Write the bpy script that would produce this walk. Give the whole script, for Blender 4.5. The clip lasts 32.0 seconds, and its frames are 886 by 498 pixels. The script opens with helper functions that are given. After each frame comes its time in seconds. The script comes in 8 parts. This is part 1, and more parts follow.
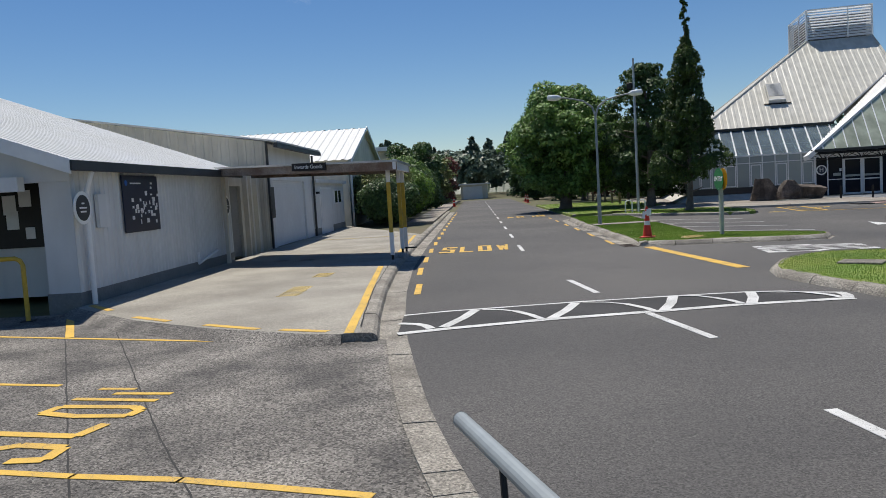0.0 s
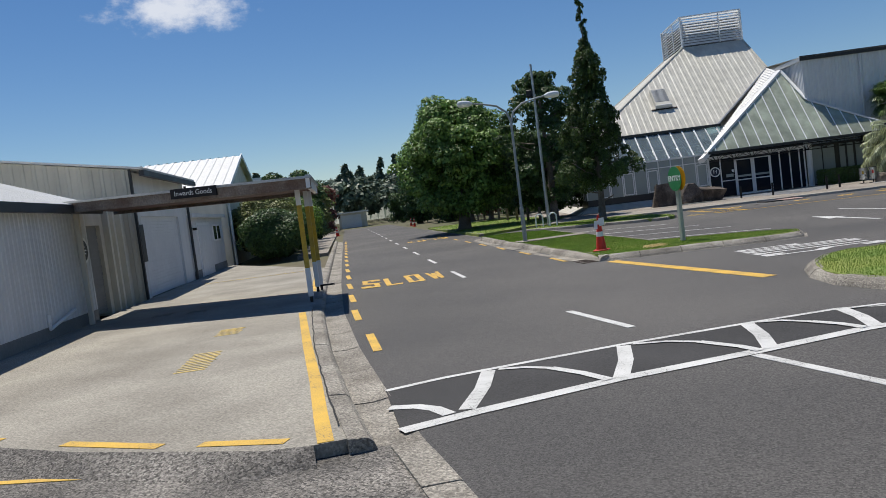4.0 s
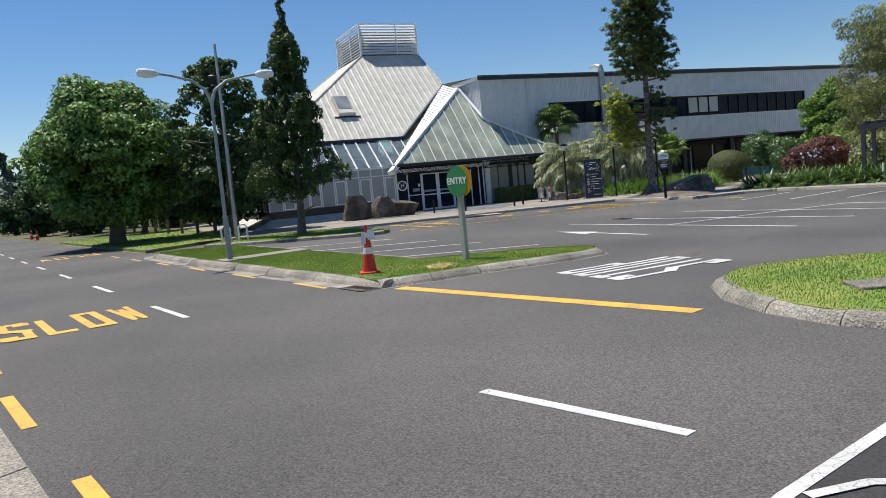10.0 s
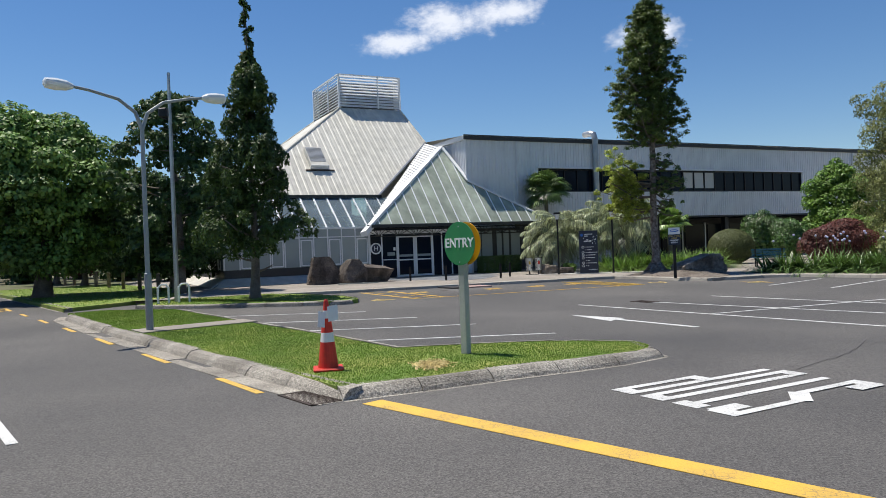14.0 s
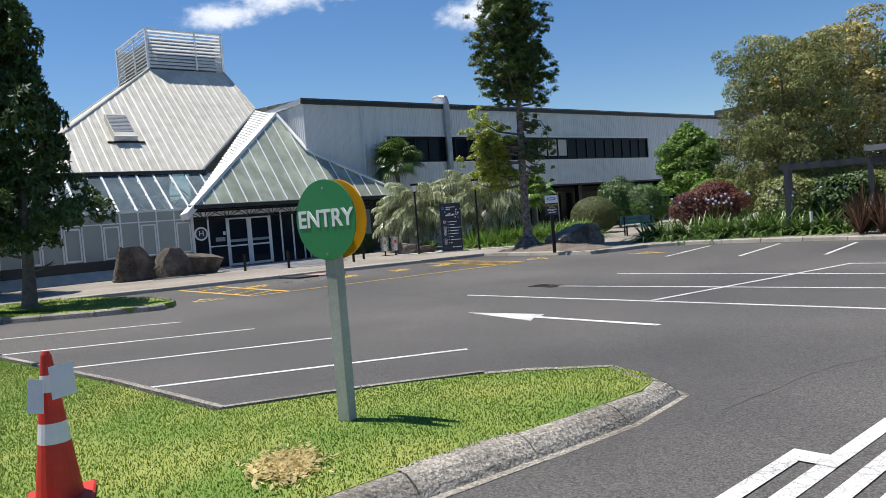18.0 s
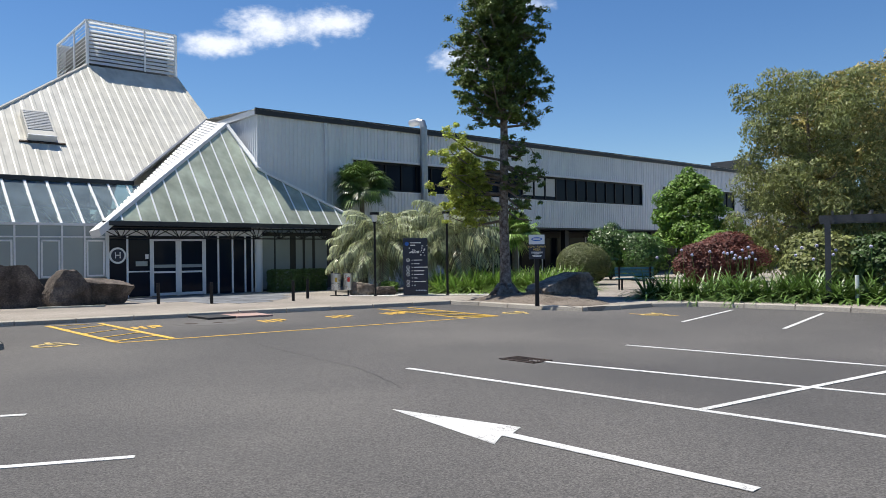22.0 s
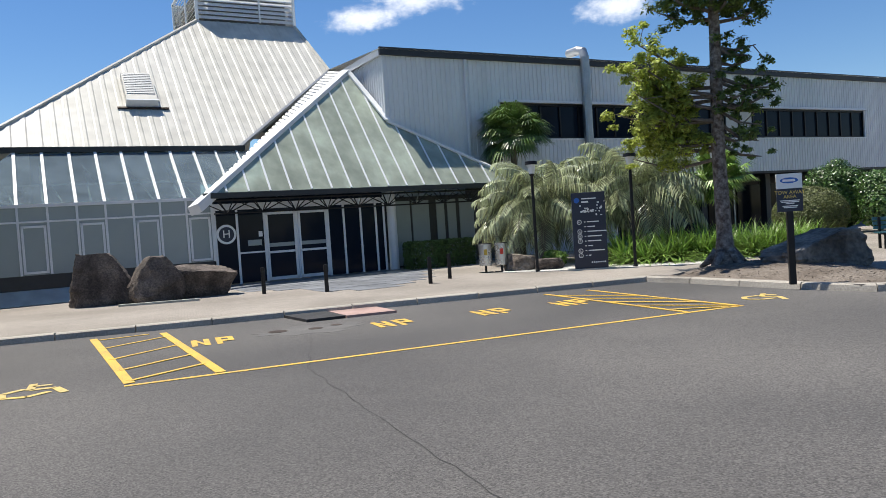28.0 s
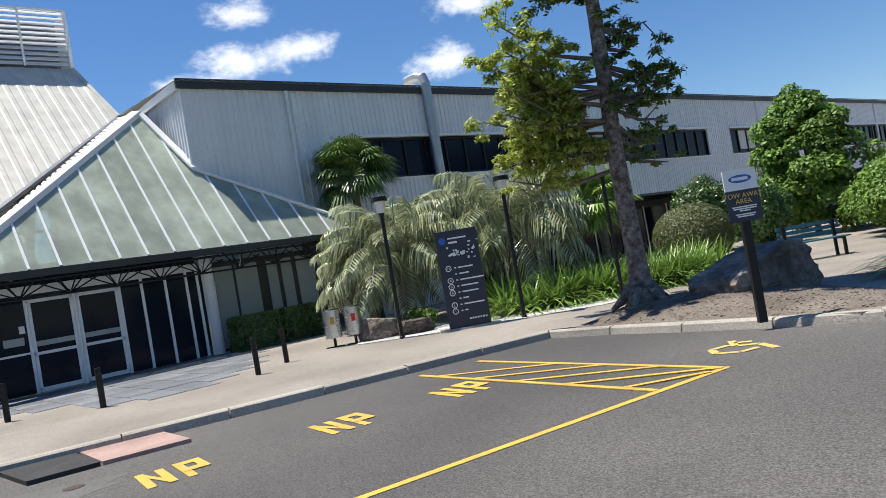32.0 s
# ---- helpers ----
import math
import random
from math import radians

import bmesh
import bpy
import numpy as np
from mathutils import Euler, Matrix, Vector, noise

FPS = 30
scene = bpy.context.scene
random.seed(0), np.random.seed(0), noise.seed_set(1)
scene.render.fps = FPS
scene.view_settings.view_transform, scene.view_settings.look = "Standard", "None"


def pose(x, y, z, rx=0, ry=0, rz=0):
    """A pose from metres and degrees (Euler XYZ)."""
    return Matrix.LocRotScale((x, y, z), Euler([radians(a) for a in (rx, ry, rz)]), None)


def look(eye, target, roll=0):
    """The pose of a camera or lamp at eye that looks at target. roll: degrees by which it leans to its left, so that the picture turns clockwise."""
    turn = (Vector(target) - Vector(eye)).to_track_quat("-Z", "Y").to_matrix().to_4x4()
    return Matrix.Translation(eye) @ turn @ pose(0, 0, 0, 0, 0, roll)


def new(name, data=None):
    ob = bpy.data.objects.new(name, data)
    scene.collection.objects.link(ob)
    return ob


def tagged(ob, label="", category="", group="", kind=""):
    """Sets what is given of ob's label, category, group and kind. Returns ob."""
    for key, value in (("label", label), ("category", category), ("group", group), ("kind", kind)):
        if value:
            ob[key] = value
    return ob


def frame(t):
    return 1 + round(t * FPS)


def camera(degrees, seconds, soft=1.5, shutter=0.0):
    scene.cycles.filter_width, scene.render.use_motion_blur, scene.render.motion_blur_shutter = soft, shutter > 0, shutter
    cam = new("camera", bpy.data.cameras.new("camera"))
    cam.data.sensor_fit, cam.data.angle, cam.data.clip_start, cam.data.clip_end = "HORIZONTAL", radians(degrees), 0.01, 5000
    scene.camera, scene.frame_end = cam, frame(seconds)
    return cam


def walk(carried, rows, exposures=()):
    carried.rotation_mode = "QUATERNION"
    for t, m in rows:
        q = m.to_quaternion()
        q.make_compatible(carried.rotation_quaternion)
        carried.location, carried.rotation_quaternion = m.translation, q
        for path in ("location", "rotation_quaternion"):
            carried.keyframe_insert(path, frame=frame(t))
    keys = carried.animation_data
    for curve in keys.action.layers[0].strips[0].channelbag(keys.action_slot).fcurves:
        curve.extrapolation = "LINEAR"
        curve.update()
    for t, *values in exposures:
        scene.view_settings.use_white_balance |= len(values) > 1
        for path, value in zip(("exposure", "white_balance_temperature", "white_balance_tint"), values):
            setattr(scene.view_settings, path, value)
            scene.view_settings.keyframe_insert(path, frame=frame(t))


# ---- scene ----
cam = camera(61.5, 32.0, soft=0.3)
PATH = [
    (0, (0.29, 0.243, 1.838), (-1.024, 1.743, 1.68), -3.4),
    (0.5, (-0.165, 0.505, 1.838), (-1.432, 2.046, 1.704), -3.7),
    (1, (-0.599, 0.678, 1.822), (-1.818, 2.259, 1.717), -3.9),
    (1.5, (-0.999, 0.887, 1.82), (-2.172, 2.505, 1.743), -4.0),
    (2, (-1.389, 1.191, 1.812), (-2.53, 2.833, 1.759), -4.2),
    (2.5, (-1.797, 1.466, 1.794), (-2.907, 3.129, 1.751), -4.3),
    (4.5, (-3.47, 2.487, 1.74), (-4.489, 4.202, 1.6), -7.9),
    (5, (-3.904, 2.646, 1.771), (-4.896, 4.376, 1.618), -7.8),
    (5.5, (-4.312, 2.943, 1.77), (-5.237, 4.709, 1.613), -6.8),
    (6, (-4.71, 3.181, 1.726), (-5.519, 5.0, 1.537), -6.1),
    (6.5, (-4.984, 3.53, 1.725), (-5.664, 5.399, 1.511), -6.3),
    (7, (-5.247, 3.923, 1.739), (-5.816, 5.829, 1.535), -7.5),
    (7.5, (-5.487, 4.386, 1.745), (-5.982, 6.315, 1.561), -8.5),
    (8, (-5.715, 4.878, 1.682), (-6.167, 6.817, 1.5), -8.5),
    (8.5, (-6.003, 5.273, 1.639), (-6.421, 7.22, 1.45), -7.9),
    (9, (-6.312, 5.73, 1.616), (-6.672, 7.688, 1.425), -7.1),
    (9.5, (-6.666, 6.12, 1.626), (-6.935, 8.093, 1.44), -6.1),
    (10, (-6.956, 6.447, 1.696), (-7.099, 8.434, 1.517), -5.3),
    (10.5, (-7.159, 6.942, 1.709), (-7.181, 8.935, 1.54), -4.7),
    (11, (-7.306, 7.352, 1.686), (-7.251, 9.344, 1.523), -4.3),
    (11.5, (-7.309, 7.776, 1.633), (-7.23, 9.768, 1.484), -3.9),
    (12, (-7.293, 8.366, 1.601), (-7.247, 10.362, 1.483), -3.5),
    (12.5, (-7.395, 8.984, 1.622), (-7.403, 10.983, 1.555), -2.9),
    (13, (-7.432, 9.548, 1.658), (-7.504, 11.547, 1.652), -2.6),
    (13.5, (-7.505, 10.149, 1.644), (-7.598, 12.147, 1.662), -2.3),
    (14, (-7.59, 10.717, 1.645), (-7.64, 12.717, 1.639), -2.2),
    (14.5, (-7.712, 11.305, 1.63), (-7.671, 13.304, 1.568), -2.5),
    (16.5, (-7.9, 13.72, 1.683), (-7.68, 15.704, 1.566), -3.3),
    (17, (-7.926, 14.299, 1.665), (-7.67, 16.279, 1.548), -4.1),
    (17.5, (-7.86, 14.938, 1.671), (-7.539, 16.909, 1.568), -4.3),
    (18, (-7.818, 15.458, 1.641), (-7.446, 17.421, 1.552), -4.5),
    (18.5, (-7.599, 16.05, 1.611), (-7.18, 18.004, 1.528), -5.0),
    (19, (-7.488, 16.699, 1.618), (-7.019, 18.641, 1.543), -4.5),
    (19.5, (-7.422, 17.208, 1.643), (-6.917, 19.142, 1.579), -3.8),
    (20, (-7.251, 17.773, 1.63), (-6.726, 19.702, 1.589), -2.7),
    (20.5, (-7.027, 18.46, 1.566), (-6.493, 20.387, 1.554), -1.6),
    (21, (-6.77, 19.128, 1.512), (-6.228, 21.053, 1.534), -1.2),
    (21.5, (-6.497, 19.656, 1.501), (-5.986, 21.589, 1.552), -0.6),
    (22, (-6.253, 20.244, 1.497), (-5.825, 22.198, 1.516), -0.8),
    (22.5, (-6.115, 20.908, 1.509), (-5.877, 22.894, 1.504), -2.4),
    (23, (-6.008, 21.349, 1.549), (-5.849, 23.342, 1.501), -2.4),
    (23.5, (-5.923, 21.816, 1.566), (-5.867, 23.812, 1.455), -2.6),
    (24, (-5.905, 22.278, 1.565), (-5.918, 24.274, 1.431), -4.1),
    (24.5, (-5.918, 22.769, 1.534), (-5.974, 24.765, 1.423), -6.1),
    (25, (-5.964, 23.263, 1.538), (-6.012, 25.26, 1.448), -6.8),
    (25.5, (-5.941, 23.805, 1.543), (-5.956, 25.803, 1.456), -6.2),
    (27.5, (-5.685, 26.006, 1.561), (-5.632, 28.0, 1.416), -3.1),
    (28, (-5.639, 26.483, 1.562), (-5.623, 28.482, 1.495), -3.8),
    (28.5, (-5.662, 27.114, 1.551), (-5.713, 29.113, 1.537), -5.6),
    (29, (-5.551, 27.72, 1.543), (-5.612, 29.718, 1.518), -6.4),
    (29.5, (-5.467, 28.337, 1.529), (-5.515, 30.336, 1.48), -5.7),
    (30, (-5.471, 28.86, 1.476), (-5.476, 30.858, 1.394), -4.6),
    (30.5, (-5.449, 29.395, 1.488), (-5.372, 31.391, 1.384), -4.0),
    (31, (-5.425, 29.934, 1.464), (-5.23, 31.922, 1.369), -4.7),
    (31.5, (-5.31, 30.52, 1.519), (-4.971, 32.49, 1.471), -6.8),
    (32, (-5.146, 31.117, 1.518), (-4.721, 33.071, 1.554), -9.8),
]
walk(cam, [(t, look(eye, target, roll)) for t, eye, target, roll in PATH], [(0, -0.03), (5, -0.1), (7, -0.15), (9, 0.13), (10.5, 0.35), (12, 0.48), (13, 0.36), (14, 0.25), (16.5, 0.34), (18, 0.36), (21, 0.42), (25, 0.46), (28, 0.48), (30, 0.44), (32, 0.52)])

# ---- world, sun, exposure ----
SUN_AZ, SUN_EL = 151.0, 69.0          # degrees from +x, above the horizon
world = bpy.data.worlds.new("sky")
scene.world = world
world.use_nodes = True
wn = world.node_tree.nodes
sky = wn.new("ShaderNodeTexSky")
sky.sky_type, sky.sun_disc = "NISHITA", False
sky.sun_elevation, sky.sun_rotation = radians(SUN_EL), radians(90 - SUN_AZ)
sky.air_density, sky.dust_density, sky.ozone_density = 1.0, 0.0, 4.0
wn["Background"].inputs[1].default_value = 0.087
tone = wn.new("ShaderNodeHueSaturation")
tone.inputs["Saturation"].default_value = 1.2
tone.inputs["Hue"].default_value = 0.505
world.node_tree.links.new(sky.outputs[0], tone.inputs["Color"])
world.node_tree.links.new(tone.outputs[0], wn["Background"].inputs[0])
sun = new("sun", bpy.data.lights.new("sun", "SUN"))
sun.data.energy, sun.data.angle, sun.data.color = 5.0, radians(0.53), (1.0, 0.945, 0.85)
sv = Vector((math.cos(radians(SUN_AZ)) * math.cos(radians(SUN_EL)), math.sin(radians(SUN_AZ)) * math.cos(radians(SUN_EL)), math.sin(radians(SUN_EL))))
sun.matrix_world = look(sv * 100, (0, 0, 0))
scene.view_settings.exposure = 0.0

# ---- plan frames: the road (u ahead, v to its right) and the hub building (a along the front, b inwards) ----
RANG, HANG, HORG = 128.5, 28.0, (-7.13, 53.32)
RC, RS = math.cos(radians(RANG)), math.sin(radians(RANG))
HC, HS = math.cos(radians(HANG)), math.sin(radians(HANG))


def R(u, v):
    return (u * RC + v * RS, u * RS - v * RC)


def H(a, b):
    return (HORG[0] + a * HC - b * HS, HORG[1] + a * HS + b * HC)


# road pose: local x runs along v (to the right), local y along u
RM = pose(0, 0, 0, 0, 0, RANG - 90)
HM = pose(HORG[0], HORG[1], 0, 0, 0, HANG)

# ---- materials ----
def material(name, base, rough=0.7, metal=0.0, vary=0.15, big=0.6, fine=25.0, bump=0.0, tint=None, per=0.0, spec=0.5, island=False, speck=0.0, grains=110.0, wear=0.0, streak=0.0, bricks=False):
    """Base colour broken up by two scales of noise; tint: second colour for stains; per: spread from piece to piece."""
    m = bpy.data.materials.new(name)
    m.use_nodes = True
    n, l = m.node_tree.nodes, m.node_tree.links
    b = n["Principled BSDF"]
    b.inputs["Roughness"].default_value, b.inputs["Metallic"].default_value = rough, metal
    b.inputs["Specular IOR Level"].default_value = spec
    tc = n.new("ShaderNodeTexCoord")
    n1, n2 = n.new("ShaderNodeTexNoise"), n.new("ShaderNodeTexNoise")
    geo = n.new("ShaderNodeNewGeometry")
    for node, s, d in ((n1, big, 6), (n2, fine, 4)):
        node.inputs["Scale"].default_value, node.inputs["Detail"].default_value = s, d
        l.new(geo.outputs["Position"], node.inputs["Vector"])
    mr = n.new("ShaderNodeMapRange")
    mr.inputs[1].default_value, mr.inputs[2].default_value = 0.35, 0.68
    l.new(n1.outputs[0], mr.inputs[0])
    mix = n.new("ShaderNodeMix")
    mix.data_type = "RGBA"
    c2 = tint or tuple(c * (1 - vary * 1.6) for c in base)
    mix.inputs[6].default_value, mix.inputs[7].default_value = (*base, 1), (*c2, 1)
    l.new(mr.outputs[0], mix.inputs[0])
    hsv = n.new("ShaderNodeHueSaturation")
    ma = n.new("ShaderNodeMapRange")
    ma.inputs[1].default_value, ma.inputs[2].default_value = 0.25, 0.75
    ma.inputs[3].default_value, ma.inputs[4].default_value = 1 - vary, 1 + vary
    l.new(n2.outputs[0], ma.inputs[0])
    val = ma.outputs[0]
    if per:
        if island:
            rnd = geo.outputs["Random Per Island"]
        else:
            oi = n.new("ShaderNodeObjectInfo")
            rnd = oi.outputs["Random"]
        mp = n.new("ShaderNodeMapRange")
        mp.inputs[3].default_value, mp.inputs[4].default_value = 1 - per, 1 + per
        l.new(rnd, mp.inputs[0])
        mul = n.new("ShaderNodeMath")
        mul.operation = "MULTIPLY"
        l.new(val, mul.inputs[0])
        l.new(mp.outputs[0], mul.inputs[1])
        val = mul.outputs[0]
    l.new(val, hsv.inputs["Value"])
    l.new(mix.outputs[2], hsv.inputs["Color"])
    out = hsv.outputs[0]
    if speck:
        vo = n.new("ShaderNodeTexVoronoi")
        vo.inputs["Scale"].default_value = grains
        l.new(geo.outputs["Position"], vo.inputs["Vector"])
        ms = n.new("ShaderNodeMapRange")
        ms.inputs[1].default_value, ms.inputs[2].default_value = 0.0, 1.0
        ms.inputs[3].default_value, ms.inputs[4].default_value = 1 - speck, 1 + speck
        sp = n.new("ShaderNodeSeparateColor")
        l.new(vo.outputs["Color"], sp.inputs[0])
        l.new(sp.outputs[0], ms.inputs[0])
        h2 = n.new("ShaderNodeHueSaturation")
        l.new(out, h2.inputs["Color"])
        l.new(ms.outputs[0], h2.inputs["Value"])
        out = h2.outputs[0]
    if wear:
        nw = n.new("ShaderNodeTexNoise")
        nw.inputs["Scale"].default_value, nw.inputs["Detail"].default_value, nw.inputs["Roughness"].default_value = 60.0, 8, 0.75
        l.new(geo.outputs["Position"], nw.inputs["Vector"])
        mw = n.new("ShaderNodeMapRange")
        mw.inputs[1].default_value, mw.inputs[2].default_value = 0.62 - wear * 0.1, 0.70 - wear * 0.08
        l.new(nw.outputs[0], mw.inputs[0])
        cz = n.new("ShaderNodeTexVoronoi")
        cz.feature = "DISTANCE_TO_EDGE"
        cz.inputs["Scale"].default_value = 11.0
        wob = n.new("ShaderNodeVectorMath")
        wob.operation = "MULTIPLY_ADD"
        wob.inputs[1].default_value = (0.06, 0.06, 0.06)
        l.new(nw.outputs[1], wob.inputs[0])
        l.new(geo.outputs["Position"], wob.inputs[2])
        l.new(wob.outputs[0], cz.inputs["Vector"])
        mc = n.new("ShaderNodeMapRange")
        mc.inputs[1].default_value, mc.inputs[2].default_value = 0.012 + 0.03 * wear, 0.004
        l.new(cz.outputs[0], mc.inputs[0])
        mk = n.new("ShaderNodeMapRange")
        mk.inputs[1].default_value, mk.inputs[2].default_value = 0.44, 0.58
        l.new(n1.outputs[0], mk.inputs[0])
        cm = n.new("ShaderNodeMath")
        cm.operation = "MULTIPLY"
        l.new(mc.outputs[0], cm.inputs[0])
        l.new(mk.outputs[0], cm.inputs[1])
        cx = n.new("ShaderNodeMath")
        cx.operation = "MAXIMUM"
        l.new(mw.outputs[0], cx.inputs[0])
        l.new(cm.outputs[0], cx.inputs[1])
        xw = n.new("ShaderNodeMix")
        xw.data_type = "RGBA"
        xw.inputs[7].default_value = (0.10, 0.098, 0.095, 1)
        l.new(cx.outputs[0], xw.inputs[0])
        l.new(out, xw.inputs[6])
        out = xw.outputs[2]
    if streak:
        ns = n.new("ShaderNodeTexNoise")
        mp2 = n.new("ShaderNodeMapping")
        mp2.inputs["Scale"].default_value = (2.2, 2.2, 0.16)
        l.new(geo.outputs["Position"], mp2.inputs[0])
        l.new(mp2.outputs[0], ns.inputs["Vector"])
        ns.inputs["Scale"].default_value, ns.inputs["Detail"].default_value = 1.0, 7
        m2 = n.new("ShaderNodeMapRange")
        m2.inputs[1].default_value, m2.inputs[2].default_value = 0.38, 0.66
        m2.inputs[3].default_value, m2.inputs[4].default_value = 1.0, 1 - streak
        l.new(ns.outputs[0], m2.inputs[0])
        h3 = n.new("ShaderNodeHueSaturation")
        l.new(out, h3.inputs["Color"])
        l.new(m2.outputs[0], h3.inputs["Value"])
        out = h3.outputs[0]
    if bricks:
        tb, mb_ = n.new("ShaderNodeTexBrick"), n.new("ShaderNodeMapping")
        mb_.inputs["Rotation"].default_value = (0, 0, -0.33)
        l.new(geo.outputs["Position"], mb_.inputs[0])
        l.new(mb_.outputs[0], tb.inputs["Vector"])
        tb.inputs["Scale"].default_value, tb.inputs["Mortar Size"].default_value = 4.5, 0.018
        tb.inputs["Color1"].default_value, tb.inputs["Color2"].default_value, tb.inputs["Mortar"].default_value = (1, 1, 1, 1), (0.82, 0.82, 0.82, 1), (0.62, 0.62, 0.62, 1)
        xb = n.new("ShaderNodeMix")
        xb.data_type, xb.blend_type = "RGBA", "MULTIPLY"
        xb.inputs[0].default_value = 0.7
        l.new(out, xb.inputs[6])
        l.new(tb.outputs[0], xb.inputs[7])
        out = xb.outputs[2]
    l.new(out, b.inputs["Base Color"])
    rr = n.new("ShaderNodeMapRange")
    rr.inputs[3].default_value, rr.inputs[4].default_value = max(0.02, rough - 0.1), min(1, rough + 0.1)
    l.new(n1.outputs[0], rr.inputs[0])
    l.new(rr.outputs[0], b.inputs["Roughness"])
    if bump:
        bp = n.new("ShaderNodeBump")
        bp.inputs["Strength"].default_value, bp.inputs["Distance"].default_value = min(1, bump), 0.02
        l.new(n2.outputs[0], bp.inputs["Height"])
        l.new(bp.outputs[0], b.inputs["Normal"])
    return m


def leafmat(name, base, per=0.35, trans=0.24, rough=0.5, spec=0.35):
    m = material(name, base, rough, 0, 0.2, 0.5, 6.0, 0, per=per, island=True, spec=spec)
    n, l = m.node_tree.nodes, m.node_tree.links
    b = n["Principled BSDF"]
    tr = n.new("ShaderNodeBsdfTranslucent")
    mx = n.new("ShaderNodeMixShader")
    mx.inputs[0].default_value = trans
    src = b.inputs["Base Color"].links[0].from_socket
    l.new(src, tr.inputs[0])
    l.new(b.outputs[0], mx.inputs[1])
    l.new(tr.outputs[0], mx.inputs[2])
    l.new(mx.outputs[0], n["Material Output"].inputs[0])
    return m


def glassmat(name, colour, rough=0.05, alpha=0.5, per=0.0):
    """Thin glazing: part see-through, part tinted glossy sheet."""
    m = material(name, colour, rough, 0, 0.12, 0.9, 3.0, 0, spec=0.6, per=per, streak=0.25)
    n, l = m.node_tree.nodes, m.node_tree.links
    b = n["Principled BSDF"]
    tr = n.new("ShaderNodeBsdfTransparent")
    tr.inputs[0].default_value = (0.8, 0.88, 0.86, 1)
    mx = n.new("ShaderNodeMixShader")
    mx.inputs[0].default_value = alpha
    l.new(b.outputs[0], mx.inputs[2])
    l.new(tr.outputs[0], mx.inputs[1])
    l.new(mx.outputs[0], n["Material Output"].inputs[0])
    return m


